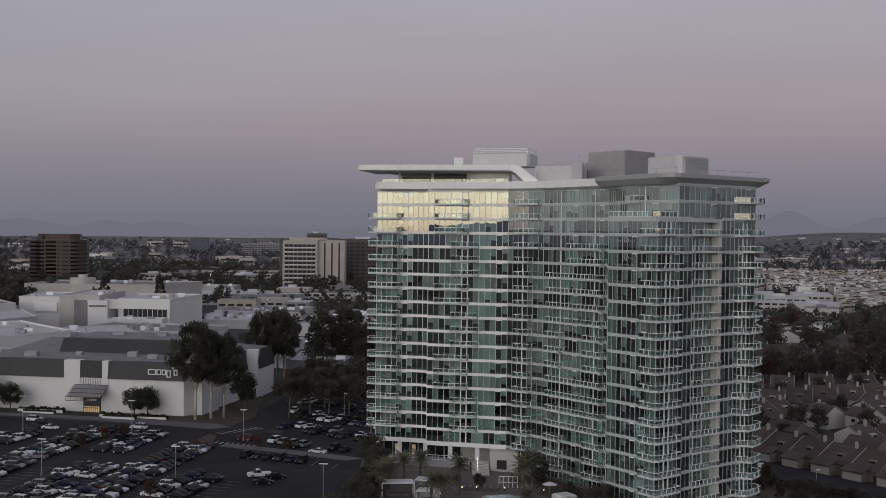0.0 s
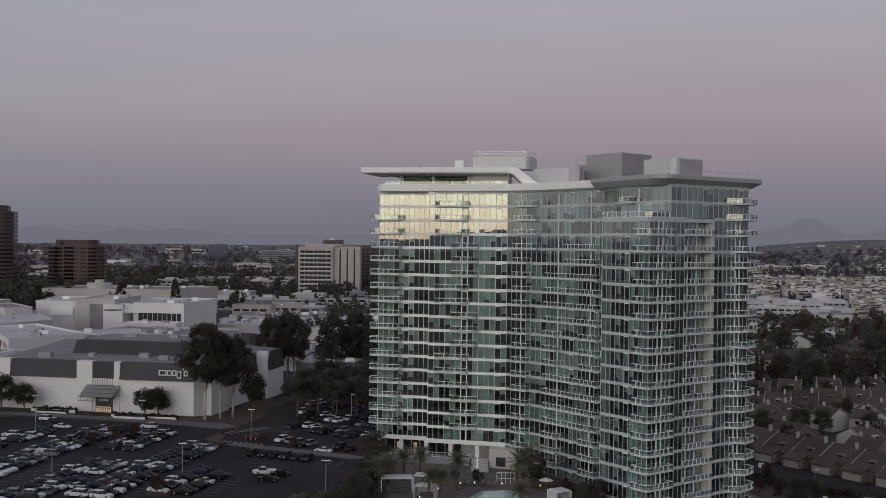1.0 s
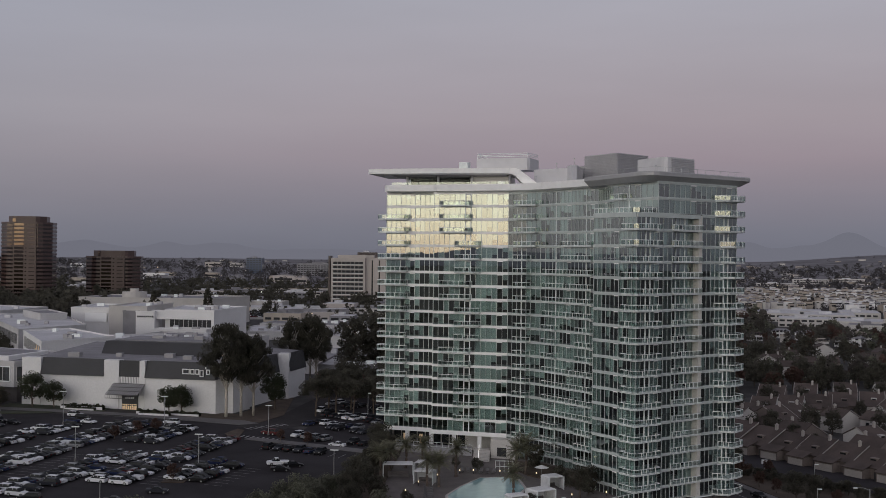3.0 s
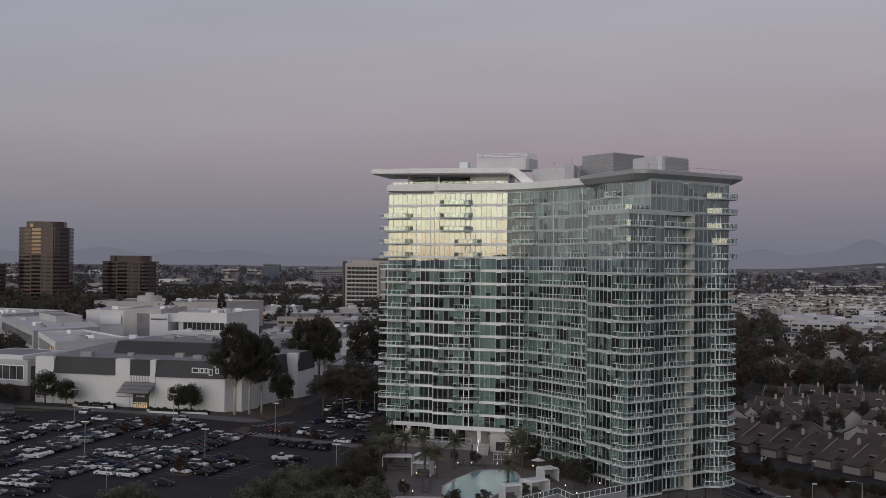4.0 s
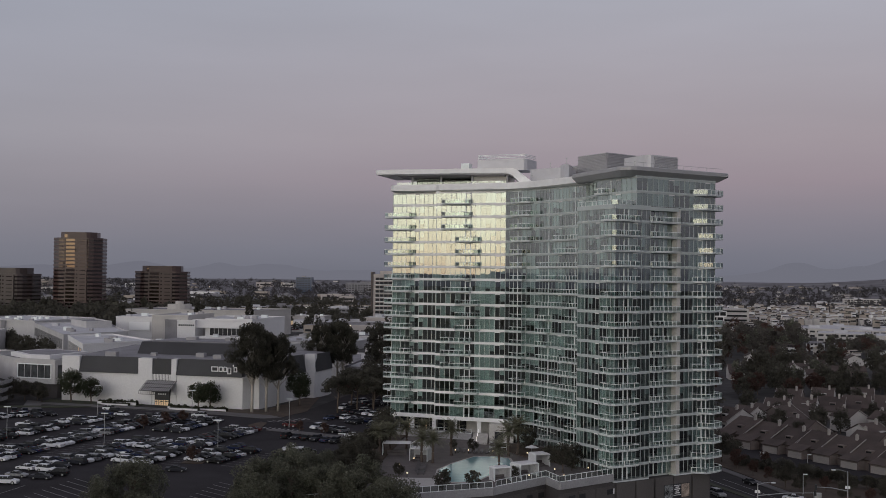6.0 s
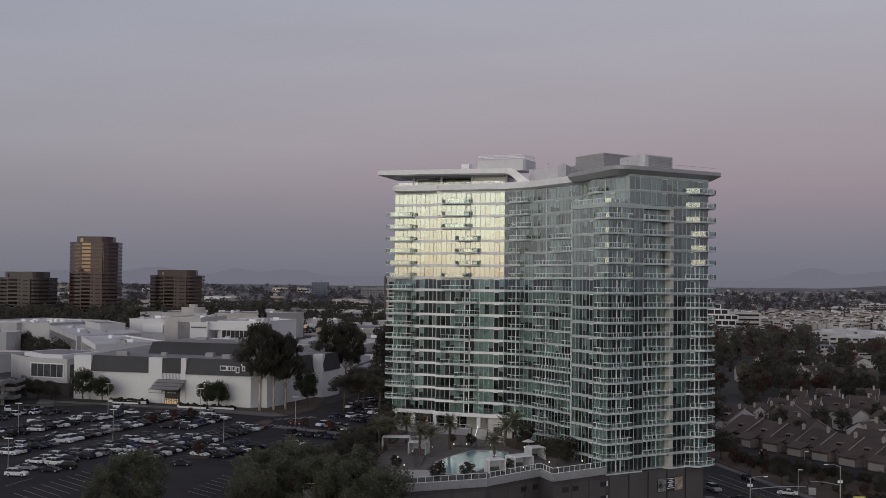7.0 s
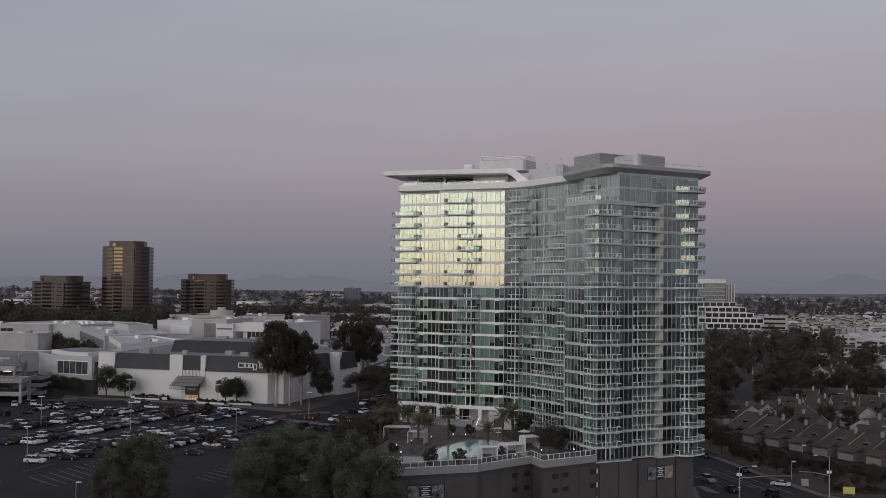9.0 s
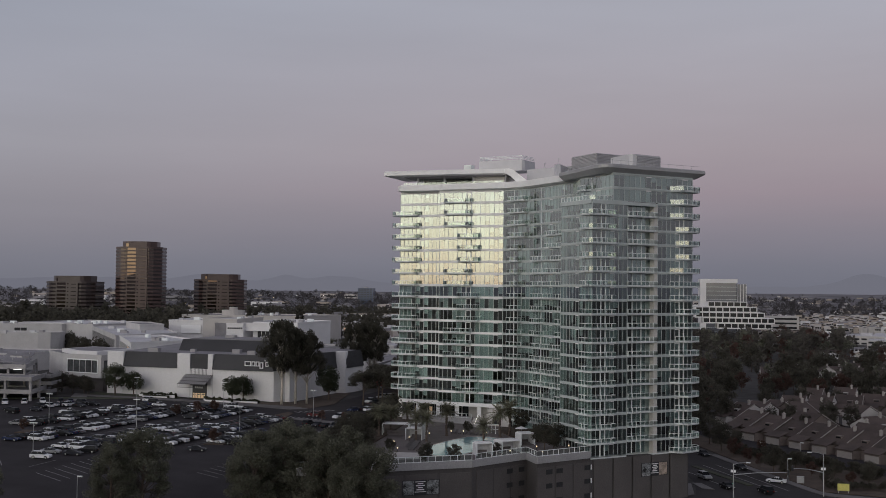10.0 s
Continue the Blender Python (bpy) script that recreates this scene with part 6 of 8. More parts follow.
# shade roofs over the upper deck
for x, y, w, d, z in ((-177, 344, 10, 8, 17.6), (-189, 350, 10, 8, 18.2), (-200, 350, 10, 8, 18.2), (-213, 352, 10, 8, 18.2), (-188, 366, 11, 6, 18.6), (-204, 366, 11, 6, 18.6)):
    m = Mesh()
    m.face([(x - w / 2, y - d / 2, z - 0.5), (x + w / 2, y - d / 2, z - 0.9), (x + w / 2 - 2, y + d / 2, z + 0.2), (x - w / 2 - 2, y + d / 2, z + 0.6)])
    m.face([(x - w / 2, y - d / 2, z - 0.75), (x - w / 2 - 2, y + d / 2, z + 0.35), (x + w / 2 - 2, y + d / 2, z - 0.05), (x + w / 2, y - d / 2, z - 1.15)])
    m.bar((x - w / 2, y - d / 2, z - 0.75), (x + w / 2, y - d / 2, z - 1.15), 0.1, 0.25)
    sh = part("shade_roof", m, M_FLATROOF, garage, "pale metal shade roof")
    for px_ in (x - w / 4, x + w / 4):
        m = Mesh()
        m.tube([(px_, y, 15.5), (px_, y, z + 0.6)], [0.14, 0.14], 6)
        part("post", m, M_GREYM, sh)

# ---- townhouses across the street ----


def house_proto(name, w, seedling, wall=M_HOUSE, roof=M_TILE, label="brown shingled townhouse with a double garage"):
    """Front towards -y: garage below, one long roof slope to a ridge, chimney, trim boards."""
    t = thing(name, label, "house", "townhouses")
    d, eave, ridge, rb = 14.0, 3.3 + 0.3 * seedling, 7.6 + 0.4 * seedling, 5.0
    h = w / 2
    prof = [(-7, 0), (7, 0), (7, rb), (2.0, ridge), (-7, eave)]
    m = Mesh()
    lf, rt = [(-h, y, z - (1.5 if z == 0 else 0)) for y, z in prof], [(h, y, z - (1.5 if z == 0 else 0)) for y, z in prof]
    m.face(lf)
    m.face(rt[::-1])
    for i in range(5):
        j = (i + 1) % 5
        m.face([lf[i], rt[i], rt[j], lf[j]])
    part("wall", m, wall, t)
    for y0, z0, y1, z1 in ((-7.7, eave - 0.25, 2.0, ridge + 0.15), (2.0, ridge + 0.15, 7.6, rb - 0.2)):
        m = Mesh()
        a, b = [(-h - 0.1, y0, z0 + 0.1), (h + 0.1, y0, z0 + 0.1), (h + 0.1, y1, z1 + 0.1), (-h - 0.1, y1, z1 + 0.1)], None
        b = [(x, y, z + 0.22) for x, y, z in a]
        m.face(a[::-1])
        m.face(b)
        for i in range(4):
            j = (i + 1) % 4
            m.face([a[i], a[j], b[j], b[i]])
        part("roof", m, roof, t)
    for s in (-1, 1):
        m = Mesh()
        m.bar((s * (h + 0.16), -7.7, eave - 0.2), (s * (h + 0.16), 2.0, ridge + 0.2), 0.16, 0.36)
        part("fascia_board", m, M_TRIM, t)
    # garage wing
    m = Mesh()
    gw = w * 0.62
    m.prism([(-h + 0.3, -10.6), (-h + 0.3 + gw, -10.6), (-h + 0.3 + gw, -6.9), (-h + 0.3, -6.9)], -1.2, 2.9)
    gar = part("garage", m, wall, t)
    m = Mesh()
    a = [(-h, -11.2, 2.75), (-h + 0.6 + gw, -11.2, 2.75), (-h + 0.6 + gw, -6.6, 4.3), (-h, -6.6, 4.3)]
    b = [(x, y, z + 0.22) for x, y, z in a]
    m.face(a[::-1])
    m.face(b)
    for i in range(4):
        j = (i + 1) % 4
        m.face([a[i], a[j], b[j], b[i]])
    part("garage_roof", m, roof, gar)
    m = Mesh()
    m.box(-h + 0.7, -h + gw - 0.1, -10.7, -10.58, 0.0, 2.25)
    for i in range(1, 4):
        m.box(-h + 0.7, -h + gw - 0.1, -10.74, -10.68, i * 0.56 - 0.02, i * 0.56 + 0.02)
    part("garage_door", m, M_GARAGE, gar, "pale panelled garage door")
    m = Mesh()
    cx, cy = h * 0.55, 1.0
    m.box(cx - 0.4, cx + 0.4, cy - 0.4, cy + 0.4, ridge - 1.2, ridge + 1.5)
    m.box(cx - 0.48, cx + 0.48, cy - 0.48, cy + 0.48, ridge + 1.5, ridge + 1.65)
    m.box(cx - 0.22, cx + 0.22, cy - 0.2, cy + 0.2, ridge + 1.65, ridge + 1.95)
    part("chimney", m, M_GARAGE, t, "pale rendered chimney")
    for x in (-h * 0.5, h * 0.3):
        m = Mesh()
        m.box(x - 0.7, x + 0.7, 6.95, 7.06, 2.6, 3.9)
        part("window", m, M_DARKWIN, t)
    m = Mesh()
    m.box(h * 0.52, h * 0.8, -7.1, -6.95, 0.0, 2.1)
    part("door", m, M_DARKRIB, t)
    m = Mesh()
    m.box(-h * 0.1, h * 0.35, -4.2, -2.6, eave + 1.0, eave + 2.6)
    dm = part("dormer", m, wall, t)
    m = Mesh()
    m.box(-h * 0.06, h * 0.3, -4.26, -4.18, eave + 1.5, eave + 2.3)
    part("window", m, M_DARKWIN, dm)
    return t


H_A, H_B = house_proto("townhouse", 10.4, 0), house_proto("townhouse", 9.6, 1)
first = {H_A: True, H_B: True}


def house(proto, x, y, rz, lift=0.0):
    at = pose(x, y, g(x) + lift, 0, 0, rz) @ Matrix.Diagonal((0.98, 0.90, 0.92, 1))
    if first[proto]:
        first[proto] = False
        proto.matrix_basis = at
    else:
        copy_thing(proto, at)


RD, RN = (0.588, -0.809), (0.809, 0.588)


def row_at(s, o):
    """A place s metres along the line of the front garage doors and o metres behind it."""
    return 92.1 + RD[0] * s + RN[0] * o, 305.5 + RD[1] * s + RN[1] * o


for i in range(-3, 10):
    p = row_at(i * 9.55 + 3.9, 8.8)
    house(H_A if i % 3 else H_B, p[0], p[1], -54 + RNG.uniform(-1.0, 1.0), 0.15 * (i % 2))
H_P = house_proto("townhouse", 9.0, 0, wall=M_STUCCO2, label="pale rendered house with a brown roof among trees")
first[H_P] = True
# the court behind: stepped gables and pale end walls round a paved yard
for x, y, rz in ((104, 338, 126), (121, 326, 36), (133, 330, 126), (118, 312, 126), (84, 362, -54), (90, 369, -54), (97, 377, -54), (104, 371, 36), (112, 380, 36), (106, 398, -20), (117, 404, -20), (128, 410, -16), (139, 417, -16), (151, 421, -16), (162, 424, -10), (126, 372, 126), (137, 366, 126), (146, 384, 36), (156, 376, 36), (152, 398, -54), (166, 388, -54), (150, 352, 126), (163, 342, 126), (176, 330, 126), (170, 364, -54), (184, 352, -54), (118, 438, -20), (133, 446, -16), (150, 452, -10), (168, 456, -5), (186, 446, 20), (196, 430, 20), (182, 410, -54), (200, 404, -54), (196, 376, 36)):
    house(H_P if (x + y) % 3 != 1 else (H_A, H_B)[(x + y) % 2], x, y, rz + RNG.uniform(-3, 3), 0.6)
for i in range(26):
    y = RNG.uniform(500, 690)
    house(H_P if i % 4 else H_A, y * RNG.uniform(0.20 if y > 560 else 0.26, 0.45), y, RNG.choice((0, 90, -40, 180, 30)) + RNG.uniform(-8, 8), 0.6)

# ---- street furniture at the lights ----


def signal_pole(x, y, arm, rz, lamp, h=9.0):
    t = thing("traffic_signal", "galvanised traffic signal pole with a mast arm and street lamp", "traffic signal", "traffic signals", at=pose(x, y, g(x), 0, 0, rz))
    m = Mesh()
    m.tube([(0, 0, 0), (0, 0, 5.6), (0, 0, h)], [0.16, 0.12, 0.09], 8)
    part("pole", m, M_GREYM, t)
    m = Mesh()
    m.tube([(0, 0, 5.4), (-arm * 0.5, 0, 6.1), (-arm, 0, 6.3)], [0.10, 0.08, 0.06], 6)
    part("mast_arm", m, M_GREYM, t)
    m = Mesh()
    d = -1 if arm > 0 else 1
    m.tube([(0, 0, h - 0.2), (d * 1.4, 0, h + 0.3), (d * 2.8, 0, h + 0.35)], [0.06, 0.05, 0.04], 6)
    part("lamp_arm", m, M_GREYM, t)
    m = Mesh()
    m.box(d * 3.15 - 0.45, d * 3.15 + 0.45, -0.16, 0.16, h + 0.24, h + 0.4)
    part("lamp_head", m, M_RAIL, t)
    for s, z, yy in ((-arm, 5.7, 0.0), (0.0, 3.2, 0.25)):
        m = Mesh()
        m.box(s - 0.2, s + 0.2, yy - 0.18, yy + 0.18, z, z + 1.15)
        hd = part("signal_head", m, M_BLACK, t)
        if s:
            continue
        m = Mesh()
        zz = z + (0.9 if lamp is M_RED else 0.22)
        m.tube([(s, yy - 0.16, zz), (s, yy - 0.28, zz)], [0.14, 0.14], 10)
        part("lens", m, lamp, hd, "lit signal lens")
    m = Mesh()
    m.box(-0.6, 0.5, -0.06, 0.0, 5.9, 6.5)
    part("street_sign", m, M_SIGN, t, "blank street name plate")


signal_pole(88.8, 223.4, 7.0, 10, M_RED, 9.6)
signal_pole(68.2, 213.0, -11.6, 0, M_GREEN, 7.8)
signal_pole(110.0, 214.0, 6.0, 20, M_RED, 8.0)
for p in ((83.7, 243.8, 5.2, 1), (90.7, 272.7, 5.6, 1), (58.0, 330.0, 7.0, 1)):
    light_pole(*p)
ub = thing("utility_box", "pale green utility cabinet on the pavement", "utility box", at=pose(86.2, 240.4, g(86) + 0.1))
m = Mesh()
m.box(-0.8, 0.8, -0.5, 0.5, 0, 1.5)
m.box(-0.86, 0.86, -0.56, 0.56, 1.5, 1.58)
part("cabinet", m, M_GREYM, ub)
yb = thing("yellow_sign", "yellow board sign beside the street", "sign", at=pose(94.0, 228.6, g(94) + 0.1))
m = Mesh()
m.box(-1.3, 1.3, -0.06, 0.06, 0.6, 2.2)
part("board", m, M_YELLOW, yb)
for s in (-1.1, 1.1):
    m = Mesh()
    m.box(s - 0.06, s + 0.06, 0.06, 0.16, 0, 2.2)
    part("post", m, M_GREYM, yb)
for x, y in ((83.2, 294.2), (150, 372)):
    t = thing("street_board", "small white board sign on posts", "sign", at=pose(x, y, g(x)))
    m = Mesh()
    m.box(-0.8, 0.8, -0.05, 0.05, 1.6, 2.8)
    part("board", m, M_SIGN, t)
    m = Mesh()
    m.box(-0.06, 0.06, 0.05, 0.15, 0, 2.8)
    part("post", m, M_GREYM, t)

# ---- offices and far buildings ----


def banded_tower(name, label, cx, cy, w, d, z0, z1, floors, wall, glass, rz=0.0, cut=0.2, crown=True, group="brown office towers"):
    """An office tower with cut corners, stone bands and dark glass bands."""
    t = thing(name, label, "building", group, at=pose(cx, cy, 0, 0, 0, rz))
    c = cut * min(w, d)
    h, k = w / 2, d / 2
    poly = [(-h + c, -k), (h - c, -k), (h - c * 0.6, -k + c * 0.2), (h, -k + c), (h, k - c), (h - c, k), (-h + c, k), (-h, k - c), (-h, -k + c), (-h + c * 0.6, -k + c * 0.2)]
    core_p = [(x * 0.985, y * 0.985) for x, y in poly]
    fh = (z1 - z0) / floors
    m = Mesh()
    m.prism(core_p, z0, z1 - 0.2)
    part("glass_wall", m, M_BRONZE_D, t)
    for i in range(floors + 1):
        m = Mesh()
        z = z0 + i * fh
        m.prism(poly, z - fh * 0.26, z + fh * 0.28)
        part("stone_band", m, wall, t)
    # bay in the middle
    m = Mesh()
    m.prism([(-h * 0.42, -k - 1.2), (h * 0.46, -k - 1.2), (h * 0.46, -k + 1), (-h * 0.42, -k + 1)], z0, z1 - 0.4)
    bay = part("stone_bay", m, wall, t)
    for i in range(floors):
        z = z0 + i * fh
        for x0, x1, lo, hi in ((-0.38, -0.02, 0.34, 0.94), (0.03, 0.09, 0.45, 0.75), (0.18, 0.40, 0.44, 0.62)):
            m = Mesh()
            m.box(h * x0, h * x1, -k - 1.27, -k - 1.1, z + fh * lo, z + fh * hi)
            part("window", m, glass if x0 < -0.3 else M_BRONZE_D, bay)
    if crown:
        m = Mesh()
        m.prism([(x * 0.74, y * 0.74) for x, y in poly], z1, z1 + fh * 1.8)
        part("crown", m, wall, t)
        m = Mesh()
        m.box(-h * 0.52, h * 0.10, -k * 0.72 - 0.12, -k * 0.72 + 0.1, z1 + fh * 0.35, z1 + fh * 1.2)
        part("window", m, glass, t)
    return t


banded_tower("office_tower", "brown granite office tower with bronze glass", -377.0, 890, 40, 38, 0, 78.0, 25, M_GRANITE, M_BRONZE, 12, 0.26)
banded_tower("office_tower", "low brown granite office block with bronze glass", -331.0, 962, 46, 40, 0, 51.0, 16, M_GRANITE, M_BRONZE, 12, 0.24)
banded_tower("office_tower", "low dark granite office block", -433.0, 880, 44, 38, 0, 47.6, 15, M_GRANITE_D, M_BRONZE, 5, 0.24)

# beige hotel slab
hotel = thing("hotel", "beige hotel slab with rows of pale balconies", "building")
hx0, hx1, hx2, hy = -162, -128, -102, 1100
m = Mesh()
m.box(hx0, hx1, hy, hy + 18, 0, 52)
m.box(hx1, hx2, hy + 4, hy + 24, 0, 52.5)
m.box(hx0 + 6, hx1 + 8, hy + 4, hy + 16, 52, 55)
part("wall", m, M_BEIGE, hotel)
for i in range(10):
    z = 8 + i * 4.2
    for k in range(7):
        m = Mesh()
        m.box(hx0 + 2.2 + k * 4.3, hx0 + 6.1 + k * 4.3, hy - 0.2, hy + 0.1, z, z + 2.5)
        part("window", m, M_SHOPDARK, hotel)
    m = Mesh()
    m.box(hx0 + 1.6, hx1 - 1.8, hy - 0.9, hy - 0.1, z - 0.7, z - 0.1)
    part("balcony", m, M_STUCCO, hotel)
for x in (-122, -115, -108):
    m = Mesh()
    m.box(x, x + 1.4, hy + 3.8, hy + 4.1, 6, 50)
    part("window", m, M_DARKWIN, hotel)
m = Mesh()
m.box(hx0 - 3, hx0 - 1, hy + 2, hy + 16, 0, 54)
part("stair_wall", m, M_GRANITE_D, hotel)

# white gridded office and glass office
grid = thing("grid_office", "white stepped office building with square dark windows", "building")
ox, oy = 97.5, 950
for i, (a, b) in enumerate(((20, 64), (8, 66), (2, 58), (2, 52), (12, 44))):
    m = Mesh()
    z = 14 + i * 4.6
    m.box(ox + a * 1.03, ox + b * 1.03, oy, oy + 30, z, z + 4.6)
    lvl = part("storey", m, M_STUCCO, grid)
    n = int((b - a) / 5.2)
    for k in range(n):
        x0 = ox + (a + 0.8 + k * (b - a - 0.8) / n) * 1.03
        mm = Mesh()
        mm.box(x0, x0 + (b - a) / n * 0.86, oy - 0.12, oy + 0.2, z + 1.0, z + 4.2)
        part("window", mm, M_DARKWIN, lvl)
m = Mesh()
m.box(ox + 58, ox + 96, oy + 60, oy + 90, 12, 24)
part("rear_wing", m, M_STUCCO2, grid)
for i in range(3):
    m = Mesh()
    m.box(ox + 60, ox + 94, oy + 59.7, oy + 60.1, 13 + i * 4.0, 14.6 + i * 4.0)
    part("window", m, M_DARKWIN, grid)
gl_off = thing("glass_office", "grey glass office tower with a white roof frame", "building")
m = Mesh()
m.box(118, 147, 1100, 1130, 0, 55)
part("glass_wall", m, M_OFFGLASS, gl_off)
for z in range(6, 55, 4):
    m = Mesh()
    m.box(117.9, 147.1, 1099.9, 1130.1, z, z + 0.3)
    part("floor_band", m, M_MULL, gl_off)
m = Mesh()
m.box(112, 148, 1099, 1131, 54, 58)
m.box(112, 118, 1099, 1131, 0, 54)
part("roof_frame", m, M_STUCCO, gl_off)
m = Mesh()
m.box(148, 157, 1104, 1128, 0, 53)
part("side_wing", m, M_OFFGLASS, gl_off)
for x in (148.3, 151, 153.7, 156.4):
    m = Mesh()
    m.box(x, x + 0.5, 1103.7, 1104.2, 0, 53)
    part("fin", m, M_STUCCO, gl_off)


def far_z(x, y):
    """Height of the far slope, which rises more to the east."""
    r, az = math.hypot(x, y), math.degrees(math.atan2(x, y))
    k = min(1.0, max(0.0, (az + 12) / 22))
    k = k * k * (3 - 2 * k)
    e = min(1.0, max(0.0, (az - 11.5) / 8))
    e = e * e * (3 - 2 * e)
    top = 24 + 16 * k + 34 * e + 5 * noise.noise(Vector((x * 0.0011, y * 0.0011, 3.0)))
    f = max(0.0, (r - 1700) / 2900)
    return g(x) - 0.1 + top * f ** (1.15 + 0.55 * k + 0.4 * e)


def low_building(x, y, w, d, h, rz, wall, label, group="far low buildings"):
    """A far low-rise: walls, parapet roof, window strip on each storey, a roof unit."""
    t = thing("low_building", label, "building", group, at=pose(x, y, far_z(x, y) - 1, 0, 0, rz))
    m = Mesh()
    m.box(-w / 2, w / 2, -d / 2, d / 2, 0, h)
    for k in range(max(1, int(h / 4))):
        n = max(2, int(w / 6))
        for i in range(n):
            x0 = -w / 2 + 1.2 + i * (w - 2.4) / n
            m.box(x0, x0 + (w - 2.4) / n * 0.72, -d / 2 - 0.1, -d / 2 + 0.1, 1.6 + k * 3.9, 3.2 + k * 3.9, 1)
    part("wall", m, [wall, M_SHOPDARK], t)
    m = Mesh()
    m.box(-w / 2 + 0.5, w / 2 - 0.5, -d / 2 + 0.5, d / 2 - 0.5, h, h + 0.1)
    m.box(-w * 0.2, w * 0.05, -d * 0.1, d * 0.2, h, h + 2.2)
    part("roof", m, RNG.choice((M_WHITEROOF, M_WHITEROOF, M_FLATROOF)), t)


R2 = random.Random(21)
LOWS = Mesh()


def far_low(x, y, w, d, h, kind):
    """A low-rise so far off that only its wall, roof edge and window strip tell."""
    z = far_z(x, y)
    LOWS.box(x - w / 2, x + w / 2, y - d / 2, y + d / 2, z - 4, z + h, kind)
    LOWS.box(x - w * 0.2, x + w * 0.05, y - d * 0.1, y + d * 0.2, z + h, z + h + 1.8, 2)
    LOWS.box(x - w * 0.44, x + w * 0.44, y - d / 2 - 0.1, y, z + h * 0.35, z + h * 0.62, 7)


walls = [(M_STUCCO, "white"), (M_TAN, "tan"), (M_FLATROOF, "grey"), (M_STUCCO2, "cream"), (M_TAN, "tan"), (M_FLATROOF, "grey"), (M_BEIGE, "beige")]
for i in range(130):
    y = 720 * (4.6 ** R2.random())
    f = R2.uniform(-0.66, 0.10)
    x = y * f
    if y < 1150 and -0.20 < f < -0.05 and y > 1000:
        continue
    kind = R2.choice((0, 0, 3, 2, 1, 6, 5))
    mat, nm = walls[kind]
    if y > 1500:
        far_low(x, y, R2.uniform(12, 42) * (1 + y / 4500), R2.uniform(12, 26), R2.uniform(8, 13), kind)
        continue
    low_building(x, y, R2.uniform(12, 42) * (1 + y / 3500), R2.uniform(12, 26), R2.uniform(4.5, 9) * (1 + y / 4500), R2.uniform(-25, 25), mat, "%s low-rise commercial building far behind the mall" % nm)
for i in range(60):
    y = 1600 * (2.4 ** R2.random())
    x = y * R2.uniform(0.10, 0.44)
    far_low(x, y, R2.uniform(9, 24) * (1 + y / 4000), R2.uniform(8, 14), R2.uniform(3.5, 6), R2.randrange(len(walls)))
tagged(part("low_buildings", LOWS, [w[0] for w in walls] + [M_SHOPDARK]), "scattered low-rise buildings on the far plain", "buildings", "", "stuff")
for spec in ((-176, 1500, 26, 20, 54, M_GRANITE_D, "dark slab office far off"), (-532, 2400, 34, 30, 36, M_BLUEGLASS, "blue glass office block far off"),
             (-372, 2300, 96, 24, 27, M_FLATROOF, "long glass office block far off"), (-86, 1180, 60, 30, 50, M_GRANITE_D, "dark glass office beside the hotel")):
    x, y, w, d, h, mat, lab = spec
    low_building(x, y, w, d, h, 4, mat, lab)

for x, y, w, d, h in ((268, 975, 44, 40, 8), (262, 1050, 40, 44, 9), (256, 1125, 38, 46, 7.5), (312, 965, 40, 50, 7), (306, 1040, 44, 50, 8.5), (300, 1120, 40, 50, 8), (346, 1085, 36, 60, 9), (300, 905, 30, 26, 7)):
    low_building(x, y, w, d, h, -14, M_STUCCO2, "low pale stepped shopping centre beyond the woods", "shopping centre blocks")
for x, y, w, d, h in ((520, 2180, 70, 18, 9), (625, 2330, 70, 20, 13), (745, 2480, 64, 18, 10), (470, 2060, 40, 14, 6), (900, 2420, 60, 18, 9)):
    low_building(x, y, w, d, h, -6, M_STUCCO2, "long pale flat-roofed building on the far plain", "long pale buildings")
for i in range(15):
    y = 1170 + 44 * (i // 3) + R2.uniform(-8, 8)
    low_building(y * (0.312 + 0.036 * (i % 3) + 0.009 * (i // 3 % 2)), y, R2.uniform(16, 26), 13, R2.choice((9, 12, 12)), R2.choice((-12, 78)) + R2.uniform(-4, 4), M_STUCCO, "white three-storey apartment block in the far town", "far apartment blocks")
# road bridge behind the mall: deck, parapet posts, piers
bridge = thing("road_bridge", "pale concrete road bridge behind the mall", "bridge")
b0, b1 = (-306.0, 1345.0), (-205.0, 1375.0)
m = Mesh()
m.bar((*b0, 11.2), (*b1, 11.2), 12.0, 1.8)
part("deck", m, M_STUCCO2, bridge)
m = Mesh()
m.bar((b0[0], b0[1] - 6.2, 12.6), (b1[0], b1[1] - 6.2, 12.6), 0.4, 1.2)
part("parapet", m, M_TAN, bridge)
for i in range(7):
    p = lerp(b0, b1, (i + 0.5) / 7)
    m = Mesh()
    m.box(p[0] - 0.8, p[0] + 0.8, p[1] - 4.5, p[1] + 4.5, g(p[0]) - 0.5, 10.4)
    part("pier", m, M_STUCCO2, bridge)
# pale motorway on its bank across the plain
m = Mesh()
last = None
for i in range(31):
    x, y = 380 + 34 * i, 1760 + 17 * i + 60 * math.sin(i * 0.22)
    z = far_z(x, y) + 3.5
    q = [(x, y - 16, z - 6), (x, y - 13, z), (x, y + 13, z), (x, y + 16, z - 6)]
    if last:
        for k in range(3):
            m.face([last[k], q[k], q[k + 1], last[k + 1]])
    last = q
tagged(part("motorway", m, M_FLATROOF), "pale motorway on a bank across the far plain", "road", "", "structure")

